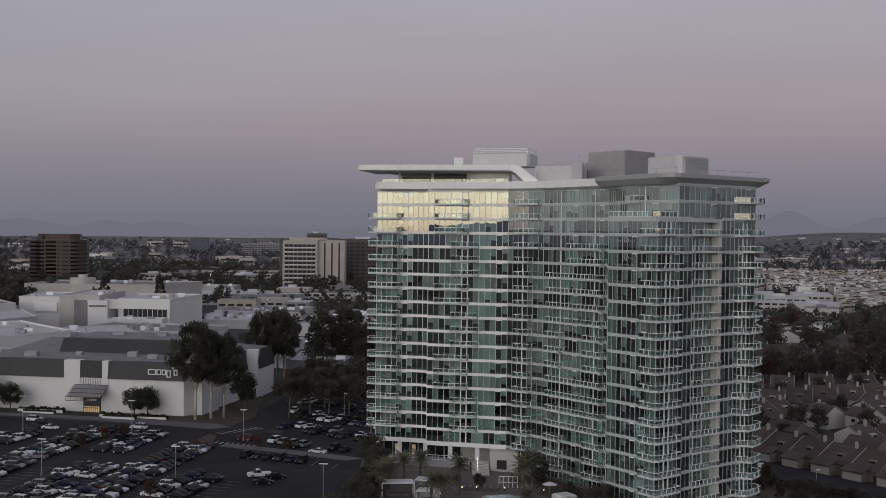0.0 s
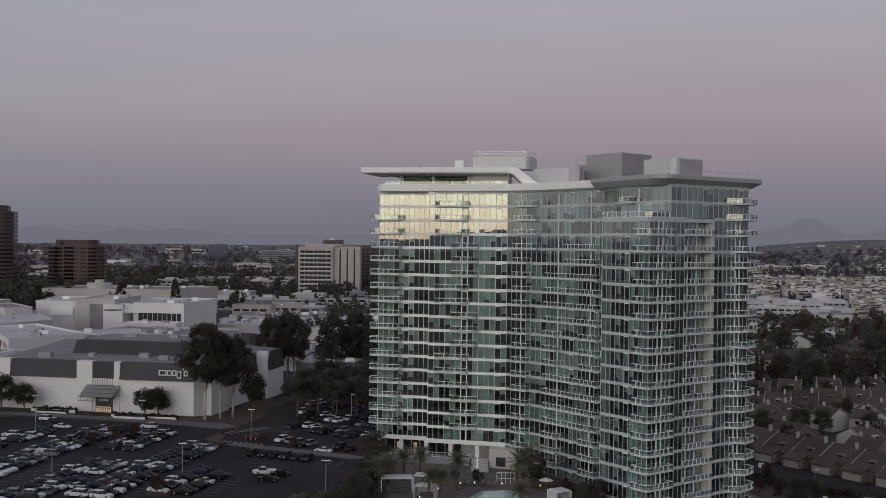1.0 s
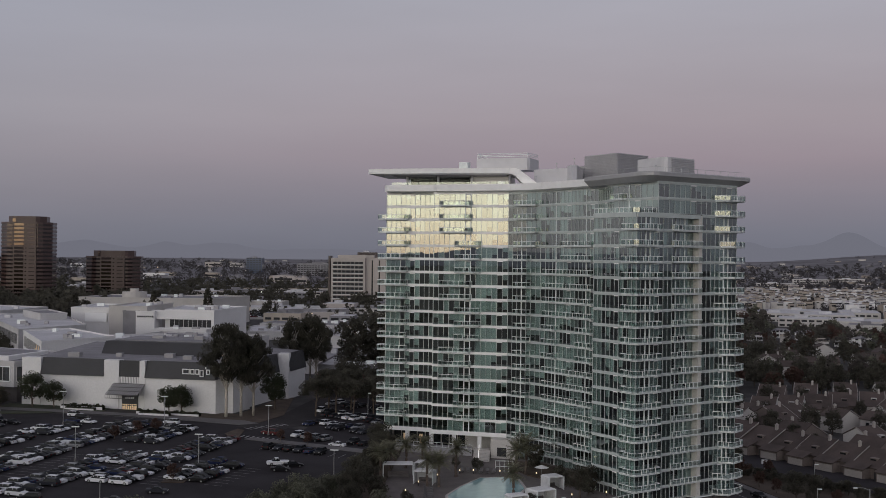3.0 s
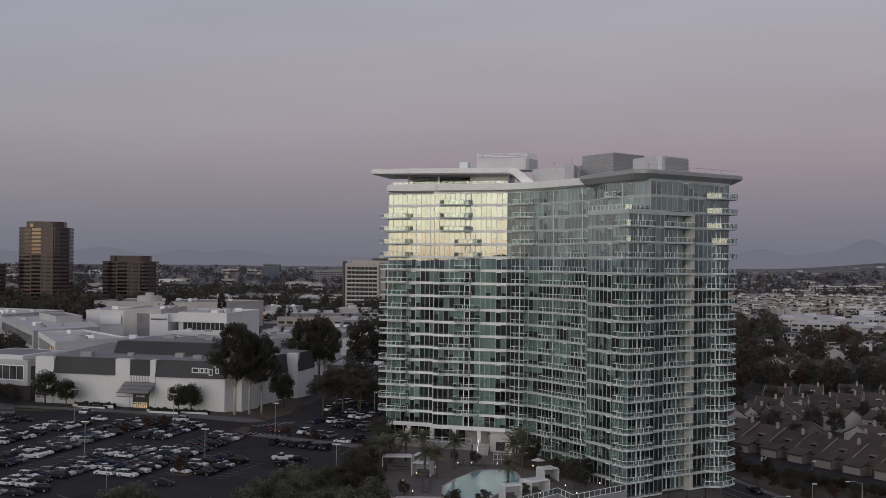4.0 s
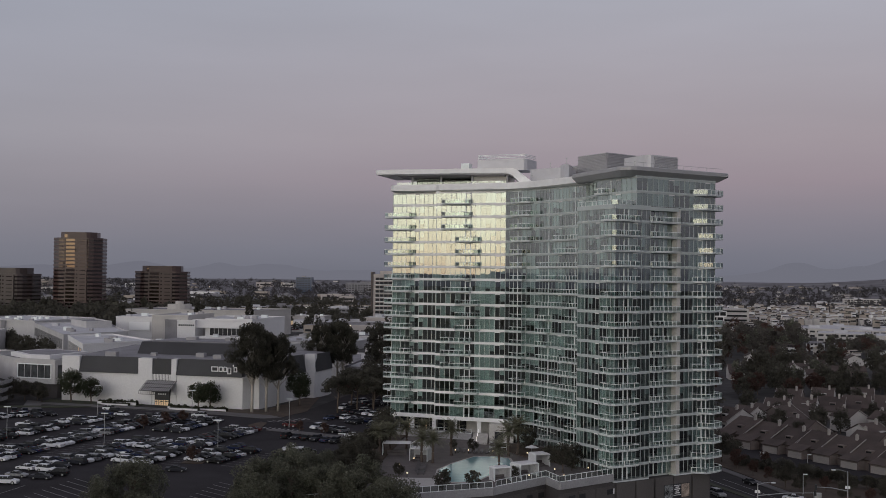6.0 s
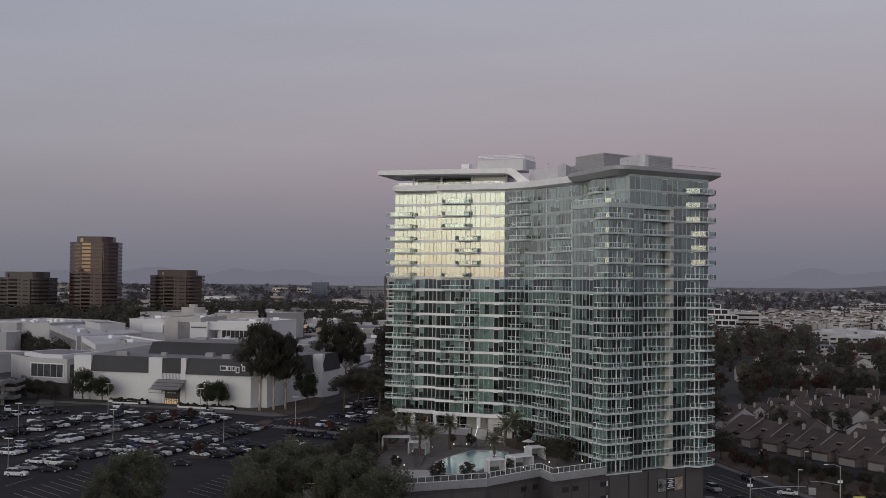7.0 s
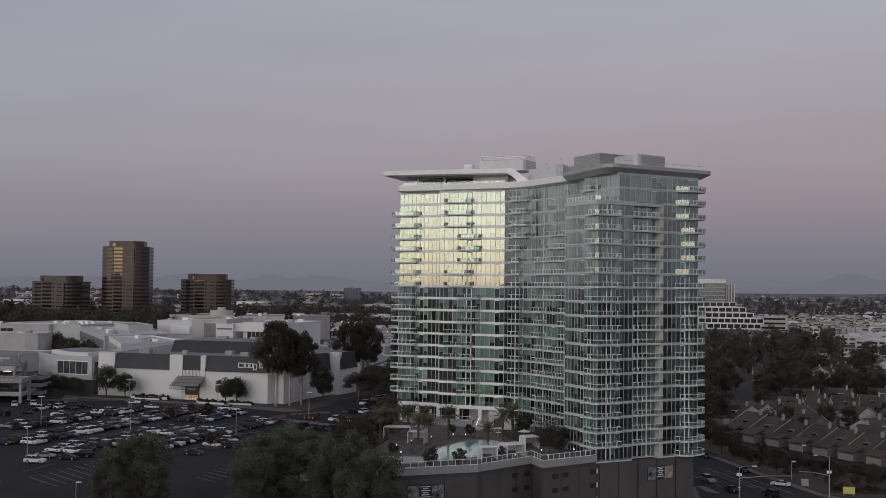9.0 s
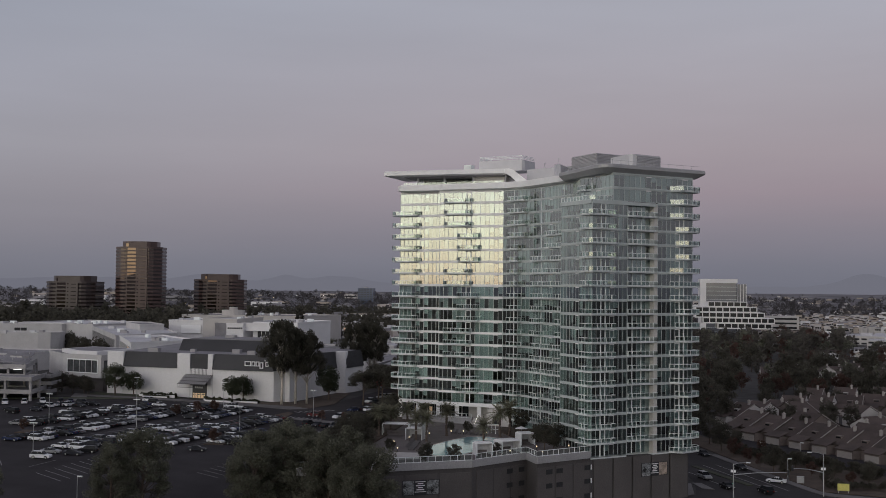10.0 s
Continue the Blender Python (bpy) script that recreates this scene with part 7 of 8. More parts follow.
# white hillside town
TOWN = []
for wall, roof, w, d, h in ((M_STUCCO, M_TILE, 9, 6, 4.5), (M_STUCCO, M_FLATROOF, 11, 6, 5.0), (M_STUCCO2, M_TAN, 8, 6, 4.5)):
    town = thing("town_house", "pale house with a low hipped roof among the woods", "house", "houses in the woods")
    m = Mesh()
    m.box(-w / 2, w / 2, -d / 2, d / 2, 0, h)
    for z in (1.2, 4.2):
        for k in range(4):
            x = -w * 0.36 + k * w * 0.24
            m.box(x - 0.9, x + 0.9, -d / 2 - 0.08, -d / 2 + 0.02, z, z + 1.6, 1)
            m.box(-w / 2 - 0.08, -w / 2 + 0.02, -d * 0.2, d * 0.1, z, z + 1.5, 1)
    part("wall", m, [wall, M_SHOPDARK], town)
    m = Mesh()
    m.prism([(-w / 2 - 0.6, -d / 2 - 0.6), (w / 2 + 0.6, -d / 2 - 0.6), (w / 2 + 0.6, d / 2 + 0.6), (-w / 2 - 0.6, d / 2 + 0.6)], h, h + 1.7, top=[(-w / 3, -0.3), (w / 3, -0.3), (w / 3, 0.3), (-w / 3, 0.3)])
    part("roof", m, roof, town)
    TOWN.append(town)
for i, (x, y, rz) in enumerate(((178, 752, 10), (203, 786, -30), (207, 700, 20), (225, 716, -25), (236, 720, 60), (196, 744, 70), (246, 742, 0), (214, 766, 15), (252, 770, -20))):
    at = pose(x, y, g(x) + 2.2, 0, 0, rz)
    if i < 3:
        TOWN[i].matrix_basis = at
    else:
        copy_thing(TOWN[i % 3], at)
ROWS = Mesh()
for i in range(2700):
    y = R2.uniform(930, 1640)
    x = y * (R2.uniform(0.215, 0.50) if i % 7 else R2.uniform(0.15, 0.22))
    if y < 1180 and 0.205 < x / y < 0.345:
        continue
    if noise.noise(Vector((x * 0.012, y * 0.02, 5.0))) > 0.16:
        continue
    rz = R2.choice((0, 90, 15, -20)) + R2.uniform(-8, 8)
    at = pose(x, y, min(9, 1 + (y - 880) * 0.012) + R2.uniform(0, 1.5), 0, 0, rz)
    w, d, h = R2.uniform(1.8, 4.2), R2.uniform(1.4, 2.4), R2.uniform(3.0, 6.0)
    box = [at @ Vector((sx * w, sy * d, z)) for z in (-3, h) for sx, sy in ((-1, -1), (1, -1), (1, 1), (-1, 1))]
    top = [at @ Vector((sx * w * 0.6, sy * 0.3, h + 0.9)) for sx, sy in ((-1, -1), (1, -1), (1, 1), (-1, 1))]
    wall_m, roof_m = R2.choice(((3, 2), (0, 2), (3, 6), (6, 4), (3, 4), (6, 4), (0, 6), (6, 2)))
    for k in range(4):
        n_ = (k + 1) % 4
        ROWS.face([box[k], box[n_], box[4 + n_], box[4 + k]], wall_m)
        ROWS.face([box[4 + k], box[4 + n_], top[n_], top[k]], roof_m)
    ROWS.face(top, roof_m)
    for k in range(3):
        x0 = -w * 0.7 + k * w * 0.55
        ROWS.face([at @ Vector(c) for c in ((x0, -d - 0.06, 1.2), (x0 + 1.7, -d - 0.06, 1.2), (x0 + 1.7, -d - 0.06, 2.8), (x0, -d - 0.06, 2.8))], 5)
tagged(part("town_rows", ROWS, [M_STUCCO, M_WHITEROOF, M_FLATROOF, M_STUCCO2, M_TILE, M_SHOPDARK, M_TAN]), "crowded rows of pale hillside houses far off", "houses", "", "stuff")

# ---- far slope that rises towards the mountains ----


# the haze over the slope is painted in: a paler, purplish base colour
M_SLOPE = material("hazed_slope", (0.155, 0.147, 0.16), 0.95, vary=0.35, scale=0.05, fine=1.2)
m = Mesh()
for i in range(72):
    for j in range(14):
        q = []
        for di, dj in ((0, 0), (1, 0), (1, 1), (0, 1)):
            a, r = math.radians(-36 + (i + di)), 1700 + (j + dj) * 214
            x, y = r * math.sin(a), r * math.cos(a)
            q.append((x, y, far_z(x, y)))
        m.face(q[::-1])
tagged(part("ground_slope", m, M_SLOPE, smooth=True), "grey slope rising to the mountains, haze put into its colour", "ground", "", "structure")
m = Mesh()
for i in range(420):
    r, a = 1750 + 2500 * R2.random(), math.radians(R2.uniform(-33, 33))
    x, y = r * math.sin(a), r * math.cos(a)
    if R2.random() > (0.35 if a < 0 else 0.85):
        continue
    w, d, h, z = R2.uniform(4, 13), R2.uniform(4, 9), R2.uniform(3, 6), far_z(x, y)
    m.box(x - w, x + w, y - d, y + d, z - 6, z + h, R2.choice((0, 1, 1, 2, 2)))
tagged(part("far_roofs", m, [M_STUCCO2, M_FLATROOF, M_TAN]), "scattered pale flat-roofed buildings on the far slope", "buildings", "", "stuff")

# ---- distant hills ring ----
M_HILLS = bpy.data.materials.new("hazy_hills")
M_HILLS.use_nodes = True
hb = M_HILLS.node_tree.nodes["Principled BSDF"]
hb.inputs["Base Color"].default_value = (0.02, 0.02, 0.025, 1)
hb.inputs["Roughness"].default_value = 1.0
hb.inputs["Specular IOR Level"].default_value = 0.0
# the hills' haze is an even glow put into their emission
hb.inputs["Emission Color"].default_value = (0.148, 0.151, 0.185, 1)
hb.inputs["Emission Strength"].default_value = 1.0
m = Mesh()
N = 1440
ring = []
for i in range(N + 1):
    a = 2 * math.pi * i / N
    dx, dy = math.sin(a), math.cos(a)
    v = Vector((dx * 3.2, dy * 3.2, 0.3))
    hgt = 74 + 7 * noise.noise(v * 3) + 7 * noise.noise(v * 9) + 4 * noise.noise(v * 26)
    bump = lambda c, wd: math.exp(-(((math.degrees(a) - c + 180) % 360 - 180) / wd) ** 2)
    hgt += 88 * bump(16.6, 1.4) + 62 * bump(20.8, 1.6) + 46 * bump(11.6, 1.4) + 26 * bump(14.2, 1.0) + 26 * bump(-20.8, 1.2) + 28 * bump(-17.0, 0.9) + 28 * bump(-14.2, 1.3) + 30 * bump(25.5, 2.5)
    back_az = math.degrees(a) % 360
    if 185 < back_az < 232:
        hgt = 58 + 40 / (1 + math.exp((back_az - 210.5) / 1.1)) + 46 / (1 + math.exp((back_az - 204.5) / 1.4)) - 36 / (1 + math.exp((back_az - 200.5) / 1.2)) + 12 * noise.noise(v * 22) + 11 * noise.noise(v * 60)
    ring.append((4750 * dx, 4750 * dy, max(62, hgt)))
for i in range(N):
    p, q = ring[i], ring[i + 1]
    m.face([(p[0], p[1], -40), (q[0], q[1], -40), q, p])
    m.face([p, q, (q[0] * 1.03, q[1] * 1.03, -40), (p[0] * 1.03, p[1] * 1.03, -40)])
tagged(part("backdrop", m, M_HILLS), "hazy blue-grey mountains on the horizon", "mountains", "", "structure")

# ---- plants ----
RT = random.Random(5)


def leaf_quads(m, c, rx, rz, n, size, rng, droop=0.0):
    """n leaf sprays scattered through an uneven clump, most of them near its skin."""
    for _ in range(n):
        while True:
            p = Vector((rng.uniform(-1, 1), rng.uniform(-1, 1), rng.uniform(-1, 1)))
            if 0.25 < p.length < 1:
                break
        p = p * (0.72 + 0.28 * p.length)
        s = size * rng.uniform(0.6, 1.3)
        o = Vector((c[0] + p.x * rx, c[1] + p.y * rx, c[2] + p.z * rz))
        if droop:
            q = Euler((rng.uniform(-0.9, 0.9), 1.57 + rng.uniform(-droop, droop), rng.uniform(0, 6.3))).to_matrix()
            m.face([tuple(o + q @ Vector(k) * s) for k in ((-0.75, -0.12, 0), (0.1, -0.26, 0.05), (0.8, 0.0, 0), (0.0, 0.26, -0.05))])
            continue
        q = Euler((rng.uniform(-1.2, 1.2), rng.uniform(-1.2, 1.2), rng.uniform(0, 6.3))).to_matrix()
        m.face([tuple(o + q @ Vector(k) * s) for k in ((-0.5, -0.28, 0), (0.1, -0.42, 0.06), (0.55, 0.05, 0), (0.0, 0.42, -0.06))])


def tree_proto(name, label, h, spread, clumps, leaves, size, leaf, bark, trunk_h=0.4, trunk_r=0.25, seed=1, flat=0.7, low=0.35, puff=1.0, droop=0.0):
    rng = random.Random(seed)
    t = thing(name, label, "tree", label.split(" ")[1] + " trees")
    tm = Mesh()
    top = h * trunk_h
    bend = Vector((rng.uniform(-0.4, 0.4), rng.uniform(-0.4, 0.4), 0))
    tm.tube([(0, 0, -0.5), (bend.x * 0.4, bend.y * 0.4, top * 0.5), (bend.x, bend.y, top), (bend.x * 1.2, bend.y * 1.2, h * 0.75)], [trunk_r * 1.25, trunk_r, trunk_r * 0.8, trunk_r * 0.25], 8)
    cm = Mesh()
    for i in range(clumps):
        f = (i + 0.5) / clumps
        z = h * (low + (0.94 - low) * f) + rng.uniform(-0.05, 0.05) * h
        prof = math.sin(math.pi * min(1, 0.18 + 0.78 * f)) ** 0.7
        a = i * 2.4 + rng.uniform(-0.5, 0.5)
        r = spread * prof * rng.uniform(0.35, 0.85)
        c = (r * math.cos(a), r * math.sin(a), z)
        rx = spread * puff * rng.uniform(0.30, 0.5)
        leaf_quads(cm, c, rx * rng.uniform(0.75, 1.2), rx * flat * rng.uniform(0.8, 1.2), leaves, size, rng, droop)
        zz = max(top * 0.7, z - h * 0.22)
        tm.tube([(bend.x * zz / h, bend.y * zz / h, zz), (c[0] * 0.5, c[1] * 0.5, (zz + z) / 2 + 0.1), c], [trunk_r * 0.36, trunk_r * 0.2, 0.02], 5, cap=False)
    part("trunk", tm, bark, t, smooth=True)
    tagged(part("crown", cm, leaf, t), kind="stuff")
    return t


def palm_proto(seed, h):
    """Rough trunk with old leaf bases, a round head of arching feathery fronds, dry ones hanging below."""
    rng = random.Random(seed)
    t = thing("palm_tree", "feathery date palm with a straight rough trunk", "palm tree", "palms")
    m = Mesh()
    pts = [(0.12 * math.sin(i * 0.3), 0.0, h * i / 12) for i in range(13)]
    m.tube(pts, [0.34] + [0.22 + 0.035 * (i % 2) for i in range(10)] + [0.30, 0.36], 9)
    part("trunk", m, M_BARK, t)
    top = Vector(pts[-1])
    cr = Mesh()
    for k in range(64):
        a = k * 2.399 + rng.uniform(-0.2, 0.2)
        lift = rng.uniform(-0.6, 1.35)
        ln = rng.uniform(2.3, 3.1) * (0.8 if lift < -0.2 else 1.0)
        d = Vector((math.cos(a), math.sin(a), 0))
        side_v = Vector((-math.sin(a), math.cos(a), 0))
        prev = top
        for j in range(1, 8):
            f = j / 7
            p = top + d * (ln * f * math.cos(lift * (1 - 0.35 * f))) + Vector((0, 0, ln * (math.sin(lift) * f - 0.30 * f * f)))
            w = 0.56 * math.sin(math.pi * (0.10 + 0.82 * f)) * rng.uniform(0.8, 1.15)
            for s in (-1, 1):
                for e in (0.0, 0.33, 0.66):
                    b0, b1 = prev.lerp(p, e), prev.lerp(p, e + 0.24)
                    tip = prev.lerp(p, e + 0.75) + side_v * s * w + Vector((0, 0, -0.22 * w + rng.uniform(-0.08, 0.08)))
                    cr.face([tuple(b0), tuple(b1), tuple(tip)])
            prev = p
    tagged(part("fronds", cr, M_PALM, t), kind="stuff")
    return t


PLACED = {}


def plant(proto, x, y, s=1.0, rz=None, z=None):
    at = pose(x, y, g(x) if z is None else z, 0, 0, RT.uniform(0, 360) if rz is None else rz) @ Matrix.Diagonal((s, s, s, 1))
    if proto not in PLACED:
        PLACED[proto] = True
        proto.matrix_basis = at
        return proto
    ob = copy_thing(proto, Matrix.Identity(4))
    ob.matrix_basis = at
    return ob


EUC = [tree_proto("eucalyptus_tree", "tall eucalyptus tree with a pale trunk and airy dark crown", 28, 8.2, 44, 300, 0.46, M_EUC, M_PALEBARK, 0.40, 0.40, s, 0.95, 0.44, 0.56, 0.9) for s in (11, 12)]
FICUS = tree_proto("ficus_tree", "dense round ficus tree in the store's planting bed", 8.4, 4.3, 15, 330, 0.32, M_FICUS, M_BARK, 0.3, 0.2, 13, 0.85, 0.36)
OAK = [tree_proto("shade_tree", "dark shade tree with an uneven broad crown", 11.5, 5.2, 16, 260, 0.42, M_LEAF, M_BARK, 0.3, 0.24, s, 0.8, 0.32) for s in (14, 15)]
OLIVE = [tree_proto("street_tree", "tall olive-green street tree with a fine broken crown", 15.0, 6.6, 46, 330, 0.30, M_OLIVE, M_BARK, 0.3, 0.26, s, 0.8, 0.22, 0.62) for s in (16, 17)]
FAROAK = [tree_proto("shade_tree", "dark shade tree with a full uneven crown", 11.5, 5.2, 15, 95, 0.72, M_LEAF, M_BARK, 0.3, 0.24, s, 0.8, 0.28) for s in (24, 25)]
RUST = tree_proto("autumn_tree", "rusty autumn tree with a loose crown", 9.0, 4.0, 12, 110, 0.55, M_RUST, M_BARK, 0.32, 0.2, 18, 0.8, 0.34)
CYPRESS = tree_proto("cypress_tree", "dark narrow cypress tree", 13, 2.2, 14, 100, 0.6, M_LEAF, M_BARK, 0.2, 0.22, 19, 1.4, 0.14)
PALMS = [palm_proto(31, 5.0), palm_proto(32, 4.5)]
SHRUB = tree_proto("deck_shrub", "dark rounded shrub in a deck planter", 3.6, 1.9, 8, 110, 0.34, M_LEAF, M_BARK, 0.15, 0.1, 20, 0.9, 0.25)

for i, (x, y, s) in enumerate(((-73.4, 335.6, 1.08), (-66.0, 341.0, 0.92), (-69.4, 338.6, 0.98), (-67.0, 411.0, 0.98), (-58.5, 413.0, 1.0), (-62.0, 420.0, 1.02))):
    plant(EUC[i % 2], x, y, s)
TALL = tree_proto("shade_tree", "tall dark spreading tree behind the store", 25, 8.5, 44, 230, 0.6, M_LEAF, M_BARK, 0.35, 0.45, 41, 0.9, 0.26, 0.62)
for x, y, s in ((-47.0, 436.0, 1.1), (-38.0, 444.0, 1.15), (-29.0, 430.0, 1.0), (-21.0, 440.0, 1.05), (-12.0, 420.0, 0.9)):
    plant(TALL, x, y, s)
COURT = tree_proto("shade_tree", "broad open shade tree over the parking court", 12.5, 6.4, 18, 210, 0.44, M_LEAF, M_BARK, 0.5, 0.24, 42, 0.6, 0.55, 0.7)
for x, y, s in ((-47.0, 346.0, 1.0), (-41.0, 350.0, 1.1), (-35.0, 347.0, 1.0), (-29.0, 352.0, 1.1), (-23.0, 348.0, 1.05), (-38.0, 364.0, 1.15), (-46.0, 366.0, 1.1), (-20.0, 362.0, 1.2), (-15.0, 348.0, 1.0)):
    plant(COURT, x, y, s)
for i, (x, y, s) in enumerate(((-157.0, 347.0, 0.62), (-163.0, 350.0, 0.66), (-152.0, 346.0, 0.6), (-170.0, 352.0, 0.55), (-148.5, 342.0, 0.5), (-160.0, 341.0, 0.45))):
    plant(OAK[i % 2], x, y, s)
for x, y, s in ((-92.2, 338.0, 1.0), (-88.4, 338.4, 1.05), (-139.5, 345.5, 1.3), (-132.0, 344.6, 1.0), (-62.6, 358.0, 1.4)):
    plant(FICUS, x, y, s)
for i in range(16):
    f = (i + 0.5) / 16
    plant((FAROAK[i % 2], SHRUB)[i % 3 == 2], -286 + 82 * f + RT.uniform(-2, 2), 587 - 112 * f + RT.uniform(-3, 3), RT.uniform(0.7, 1.0), z=7.0 if i % 3 == 2 else None)
for i in range(9):
    plant(FAROAK[i % 2], RT.uniform(-50, -8), RT.uniform(376, 410), RT.uniform(0.8, 1.15))
for i in range(18):
    plant(FAROAK[i % 2], RT.uniform(-60, 10), RT.uniform(430, 560), RT.uniform(1.0, 1.7))
# near street trees
for i, (x, y, s) in enumerate(((-42.5, 154.0, 1.04), (-46.5, 149.5, 0.82), (-25.0, 166.0, 1.0), (-21.5, 172.5, 1.02), (-19.5, 180.0, 0.96), (-21.0, 189.0, 0.82), (-19.5, 199.0, 0.78), (-18.0, 163.0, 1.05), (-12.5, 160.5, 1.04), (-7.5, 155.5, 1.05), (-22.0, 156.0, 0.95), (-2.0, 150.0, 0.9), (0.2, 152.5, 1.06), (-4.5, 158.0, 1.1), (-66.0, 138.0, 0.8), (-19.0, 212.0, 0.6))):
    plant(OLIVE[i % 2], x, y, s)
# deck planting
for i, (x, y, s) in enumerate(((4.2, 214.6, 1.16), (1.4, 204.0, 1.1), (-0.8, 203.4, 1.06), (-6.7, 222.5, 1.1), (15.6, 192.2, 1.06), (16.4, 215.6, 1.2), (18.2, 218.4, 1.26), (-9.4, 217.0, 1.1), (-10.6, 209.0, 1.15), (-3.4, 226.0, 1.05))):
    plant(PALMS[i % 2], x, y, s, z=11.5)
for x, y, s in ((6.6, 174.8, 1.0), (11.6, 177.8, 0.85), (8.2, 220.6, 0.75), (3.6, 224.0, 0.6), (24.8, 213.0, 0.8), (-9.0, 190.0, 1.2), (-12.0, 200.0, 1.3), (-13.0, 178.0, 1.2), (20.4, 224.0, 0.9), (-13.5, 214.0, 1.4), (18.6, 189.0, 0.62), (-3.4, 187.5, 0.7), (29.6, 199.5, 0.9), (25.4, 209.0, 0.8), (-10, 168, 1.2)):
    plant(SHRUB, x, y, s, z=11.5)
for i in range(8):
    plant(OAK[i % 2], RT.uniform(-15.0, -12.0), 178 + i * 8.6, RT.uniform(0.48, 0.62), z=11.6)
for i, (x, y, s) in enumerate(((28.0, 197.0, 0.5), (30.2, 203.0, 0.42), (20.6, 226.5, 0.42))):
    plant(OAK[i % 2], x, y, s, z=11.6)
# small lot and street trees
for x, y, s in ((-88.0, 295.0, 0.5), (-84.5, 300.0, 0.5), (-92.0, 288.0, 0.45), (-117.0, 243.0, 0.4), (-61.0, 238.5, 0.45), (-48.0, 296.0, 0.4), (-40.0, 293.0, 0.42)):
    plant(RUST, x, y, s)
for i, (x, y, s) in enumerate(((56, 290, 0.8), (54, 312, 0.9), (60, 330, 0.9), (66, 352, 1.0), (58, 350, 1.0), (62, 318, 0.8), (60, 372, 1.1), (64, 388, 1.1), (52, 380, 1.1), (71.5, 290, 0.7), (69, 304, 0.75), (66, 318, 0.8), (74, 280, 0.6))):
    plant(OAK[i % 2] if i % 4 else RUST, x, y, s)
for i in range(26):
    plant((FAROAK[0], FAROAK[1], RUST)[i % 3], RT.uniform(58, 80), RT.uniform(345, 455), RT.uniform(0.7, 1.15))
for i in range(34):
    plant((FAROAK[0], FAROAK[1], RUST, FAROAK[0])[i % 4], *row_at(RT.uniform(-28, 95), RT.uniform(17, 34)), RT.uniform(0.32, 0.6))
for x, y, s in ((99, 356, 0.7), (112, 358, 0.8), (92, 352, 0.6), (104, 388, 0.6), (120, 362, 0.7), (118, 392, 0.5), (141, 402, 0.55), (140, 378, 0.6), (160, 362, 0.7), (132, 352, 0.75), (146, 338, 0.8), (162, 328, 0.7), (174, 376, 0.7), (97, 408, 0.8), (112, 420, 0.8), (126, 424, 0.7), (143, 432, 0.75), (160, 438, 0.8), (176, 440, 0.7), (188, 394, 0.8), (180, 344, 0.7), (194, 330, 0.8), (205, 360, 0.8)):
    plant(FAROAK[int(x + y) % 2], x, y, s)
for i in range(64):
    x = RT.uniform(78, 250)
    plant((FAROAK[0], FAROAK[1], RUST, FAROAK[0], FAROAK[1], CYPRESS)[i % 6], x, RT.uniform(462, 500) + 0.05 * x, RT.uniform(0.7, 1.15))
# hedge and trees on the planted bank between street and yard
for i, (x, y, s) in enumerate(((81.7, 254.6, 0.62), (76.6, 270.0, 0.45), (79.2, 263.0, 0.42), (84.0, 249.0, 0.4), (92.0, 240.0, 0.4), (97.5, 238.0, 0.42), (102.0, 241.0, 0.45), (108.0, 240.0, 0.4), (114.0, 238.0, 0.45), (96.0, 252.0, 0.38), (88.0, 262.0, 0.42), (82.0, 284.0, 0.5), (76.0, 296.0, 0.5), (104.0, 251.0, 0.4), (90.5, 252.0, 0.42))):
    plant((OAK[0], OAK[1], RUST)[i % 3] if i != 1 else RUST, x, y, s)
for i in range(30):
    f = i / 29
    plant(SHRUB, 75.0 + 36 * f + RT.uniform(-1, 1), 288.0 - 40 * f + RT.uniform(-2.5, 1.0), RT.uniform(0.6, 0.95), z=g(90) + 0.1)
for i in range(22):
    plant(SHRUB, 91.5 + i * 1.3, 233.5 + 0.2 * i + RT.uniform(-1, 1), RT.uniform(0.4, 0.65), z=g(95) + 0.1)
for i in range(54):
    x, y = RT.uniform(60, 330), RT.uniform(470, 640)
    plant((FAROAK[0], FAROAK[1], RUST, FAROAK[1])[i % 4], x, y, RT.uniform(0.8, 1.5))
for i in range(12):
    y = RT.uniform(720, 865)
    plant(CYPRESS, y * RT.uniform(-0.55, -0.24), y, RT.uniform(1.3, 2.2))
for i in range(10):
    plant(PALMS[i % 2], RT.uniform(-170, -100), RT.uniform(560, 700), 1.2)


def far_wood(name, label, spots, mat, leaves=42):
    m = Mesh()
    for x, y, h in spots:
        r = h * RT.uniform(0.35, 0.55) * (1.0 if y < 1000 else 1.35)
        z = g(x) if y < 1700 else far_z(x, y)
        for k in range(3):
            c = (x + RT.uniform(-0.5, 0.5) * r, y + RT.uniform(-0.5, 0.5) * r, z + h * (0.35 + 0.22 * k))
            if y < 1000:
                leaf_quads(m, c, r * (0.7 - 0.16 * k), h * 0.16, 12, h * 0.20, RT)
            leaf_quads(m, c, r * (1 - 0.22 * k), h * 0.24, leaves // 3, (0.38 + h * 0.028 if y < 1000 else h * 0.20), RT)
    return tagged(part(name, m, mat), label, "trees", "", "stuff")


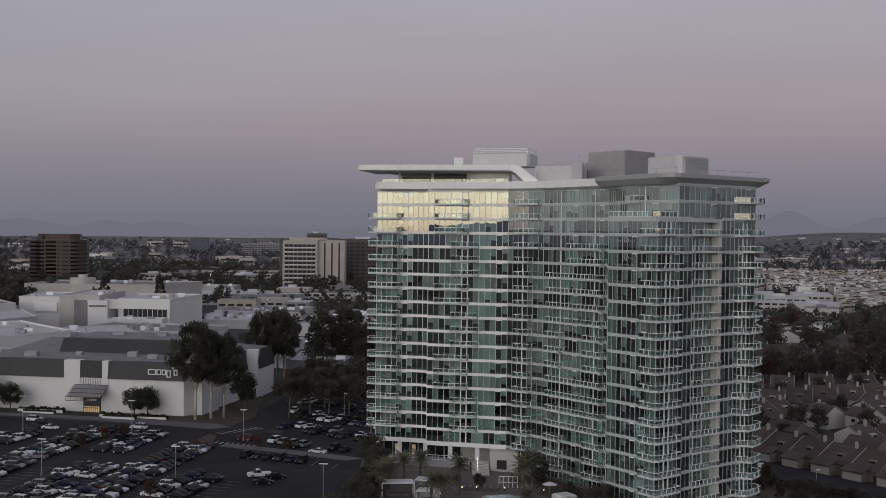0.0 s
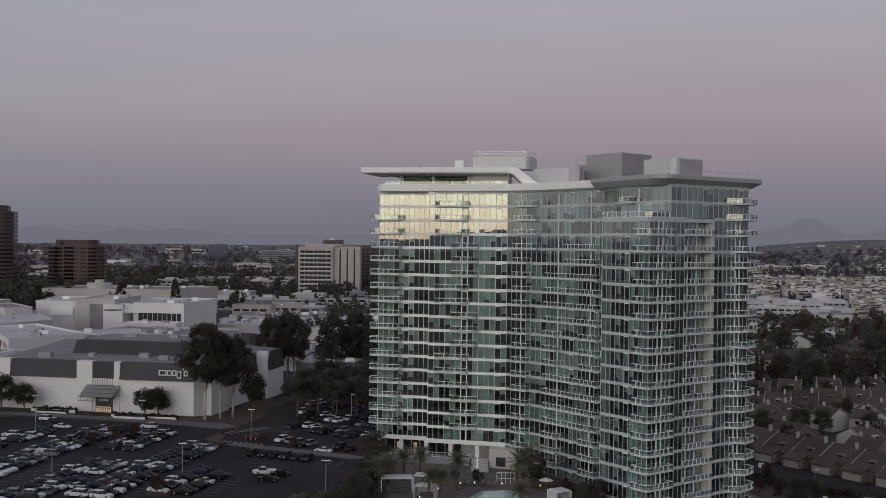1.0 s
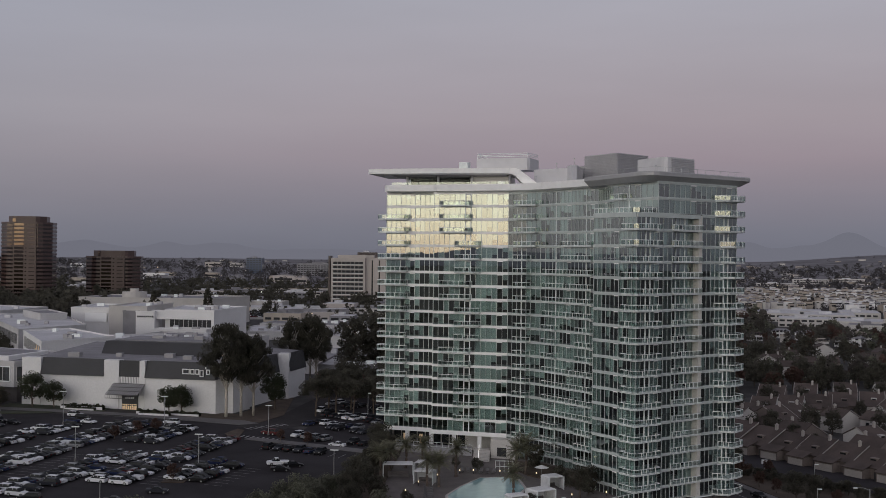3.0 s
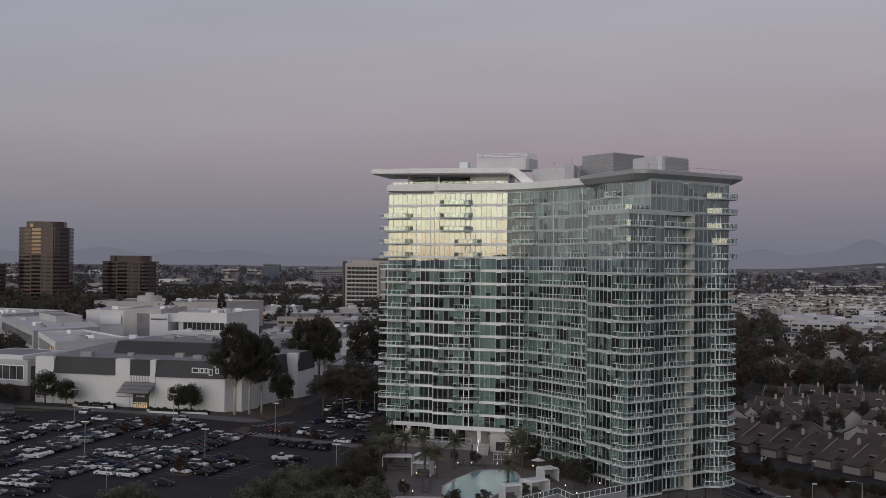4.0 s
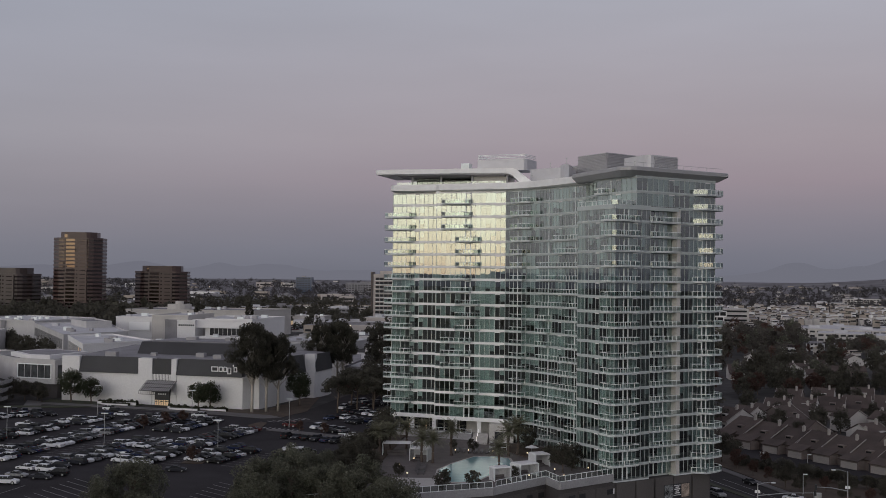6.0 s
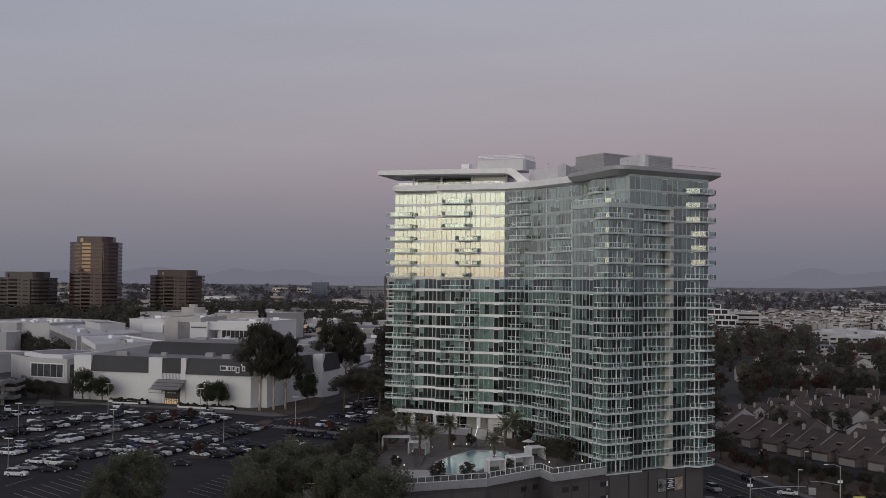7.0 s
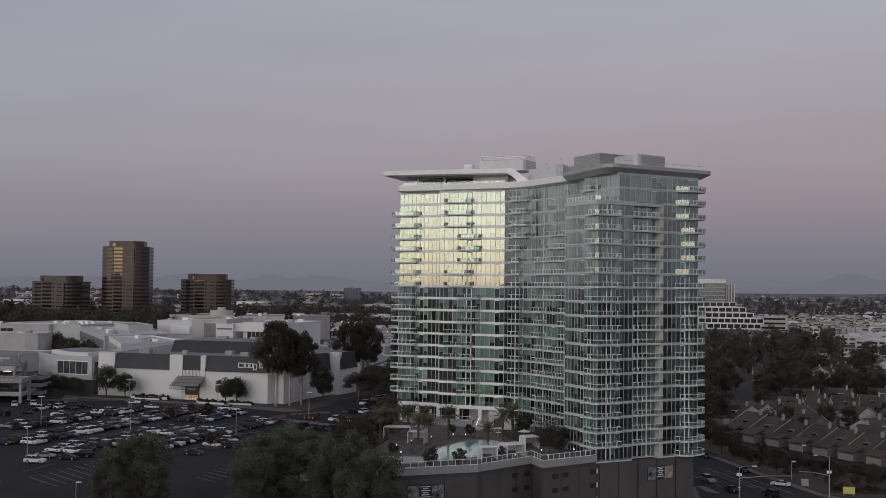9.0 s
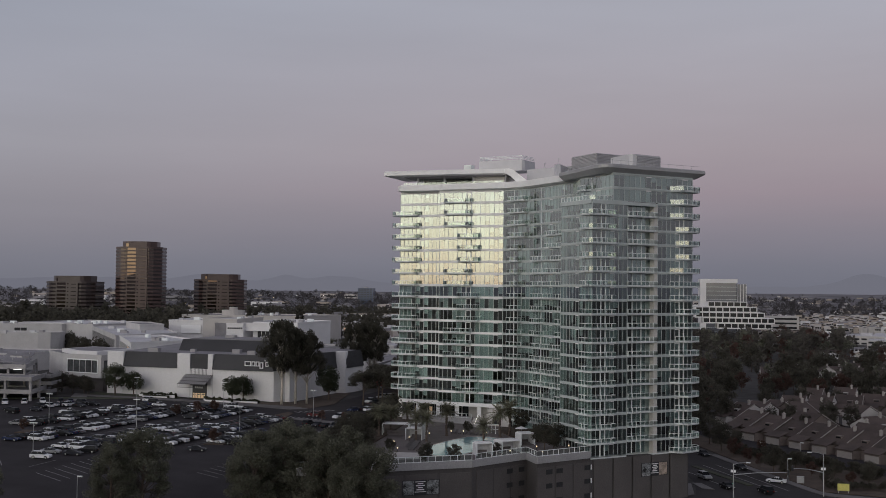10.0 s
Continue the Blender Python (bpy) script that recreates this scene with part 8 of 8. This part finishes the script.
for mat, count, lab, n in ((M_WOOD, 430, "dark woods between the houses and the white town", 190), (M_OLIVE, 260, "olive-green woods between the houses and the white town", 170), (M_RUST, 90, "rusty autumn trees in the woods", 240)):
    spots = []
    for i in range(count):
        y = RT.uniform(450, 930)
        x = RT.uniform(0.11 if y > 540 else 0.24, 0.47) * y
        if noise.noise(Vector((x * 0.018, y * 0.018, 2.0))) > (-0.06 if y < 690 else 0.28) or (y > 850 and 0.245 < x / y < 0.36):
            continue
        spots.append((x, y, RT.choice((5, 7, 9, 12) if y < 690 else ((8, 11, 14, 17, 20) if x / y < 0.245 else (7, 9, 11, 13))) * RT.uniform(0.85, 1.15)))
    far_wood("woods", lab, spots, mat, n)
spots = []
for i in range(2500):
    y = 640 * (5.6 ** RT.random())
    x = y * RT.uniform(-0.68, 0.06)
    if -300 < x < -90 and y < 840:
        continue
    spots.append((x, y, RT.uniform(6, 12) * (1 + y / 5000)))
far_wood("woods", "dark tree clumps among the nearer far buildings", [p for p in spots if p[1] < 1700], M_LEAF, 96)
far_wood("woods", "tree clumps among the far buildings, greyed for haze", [p for p in spots if p[1] >= 1700], M_FARLEAF, 42)
spots = []
for i in range(2400):
    y = 960 * (3.8 ** RT.random())
    x = y * RT.uniform(0.08, 0.48)
    if y < 1180 and x / y > 0.20:
        continue
    spots.append((x, y, RT.uniform(5, 9) * (1 + y / 4000)))
far_wood("woods", "tree belts on the far plain, greyed for haze", spots, M_FARLEAF, 45)
spots = []
for i in range(1500):
    r, a = 1750 * (2.55 ** RT.random()), math.radians(RT.uniform(-33, 34))
    x, y = r * math.sin(a), r * math.cos(a)
    if noise.noise(Vector((x * 0.003, y * 0.006, 9.0))) > -0.1:
        spots.append((x, y, RT.uniform(8, 13)))
far_wood("woods", "tree belts on the far slope, greyed for haze", spots, M_FARLEAF, 24)
spots = []
for i in range(420):
    y = RT.uniform(700, 870)
    x = y * RT.uniform(-0.62, -0.27)
    if x < -268:
        spots.append((x, y, RT.uniform(12, 24)))
far_wood("woods", "dark tall trees round the brown office towers", spots, M_LEAF, 110)
spots = []
for i in range(260):
    a = RT.uniform(math.pi * 0.9, math.pi * 1.6)
    r = RT.uniform(300, 1400)
    spots.append((math.sin(a) * r, math.cos(a) * r, RT.uniform(9, 18)))
far_wood("woods", "dark woods behind the first viewpoint", spots, M_LEAF, 36)

# lights of the far town: small lamp globes on posts
for i in range(34):
    y = RT.uniform(700, 3000)
    x = y * RT.uniform(-0.42, 0.45)
    t = thing("far_lamp", "small lit lamp on a post far off", "lamp", "far lamps", at=pose(x, y, g(x) if y < 1650 else far_z(x, y)))
    m = Mesh()
    s = 0.35 + y / 4500
    m.tube([(0, 0, 9), (0, 0, 9 + s)], [s * 0.6, s * 0.6], 6)
    part("globe", m, M_GLOWWARM if i % 2 else M_GLOWWHITE, t)
    m = Mesh()
    m.tube([(0, 0, 0), (0, 0, 9)], [0.1, 0.08], 5)
    part("post", m, M_GREYM, t)
# deck lamps
for i, (x, y) in enumerate(((12.6, 178.9), (21.6, 188.4), (28.2, 189.2), (4.8, 217.4), (7.6, 217.8), (13.0, 217.4), (16.2, 216.8), (20.4, 216.0), (-2.6, 204.6), (-4.4, 196.6), (0.6, 212.0), (-1.6, 187.0), (33.0, 199.0), (26.4, 196.0))):
    t = thing("deck_lamp", "small glowing path lamp on the pool deck", "lamp", "deck lamps", at=pose(x, y, 11.5))
    m = Mesh()
    m.tube([(0, 0, 0), (0, 0, 0.7)], [0.06, 0.05], 6)
    part("post", m, M_BLACK, t)
    m = Mesh()
    m.tube([(0, 0, 0.7), (0, 0, 0.95)], [0.11, 0.11], 8)
    part("globe", m, M_GLOWWARM, t)
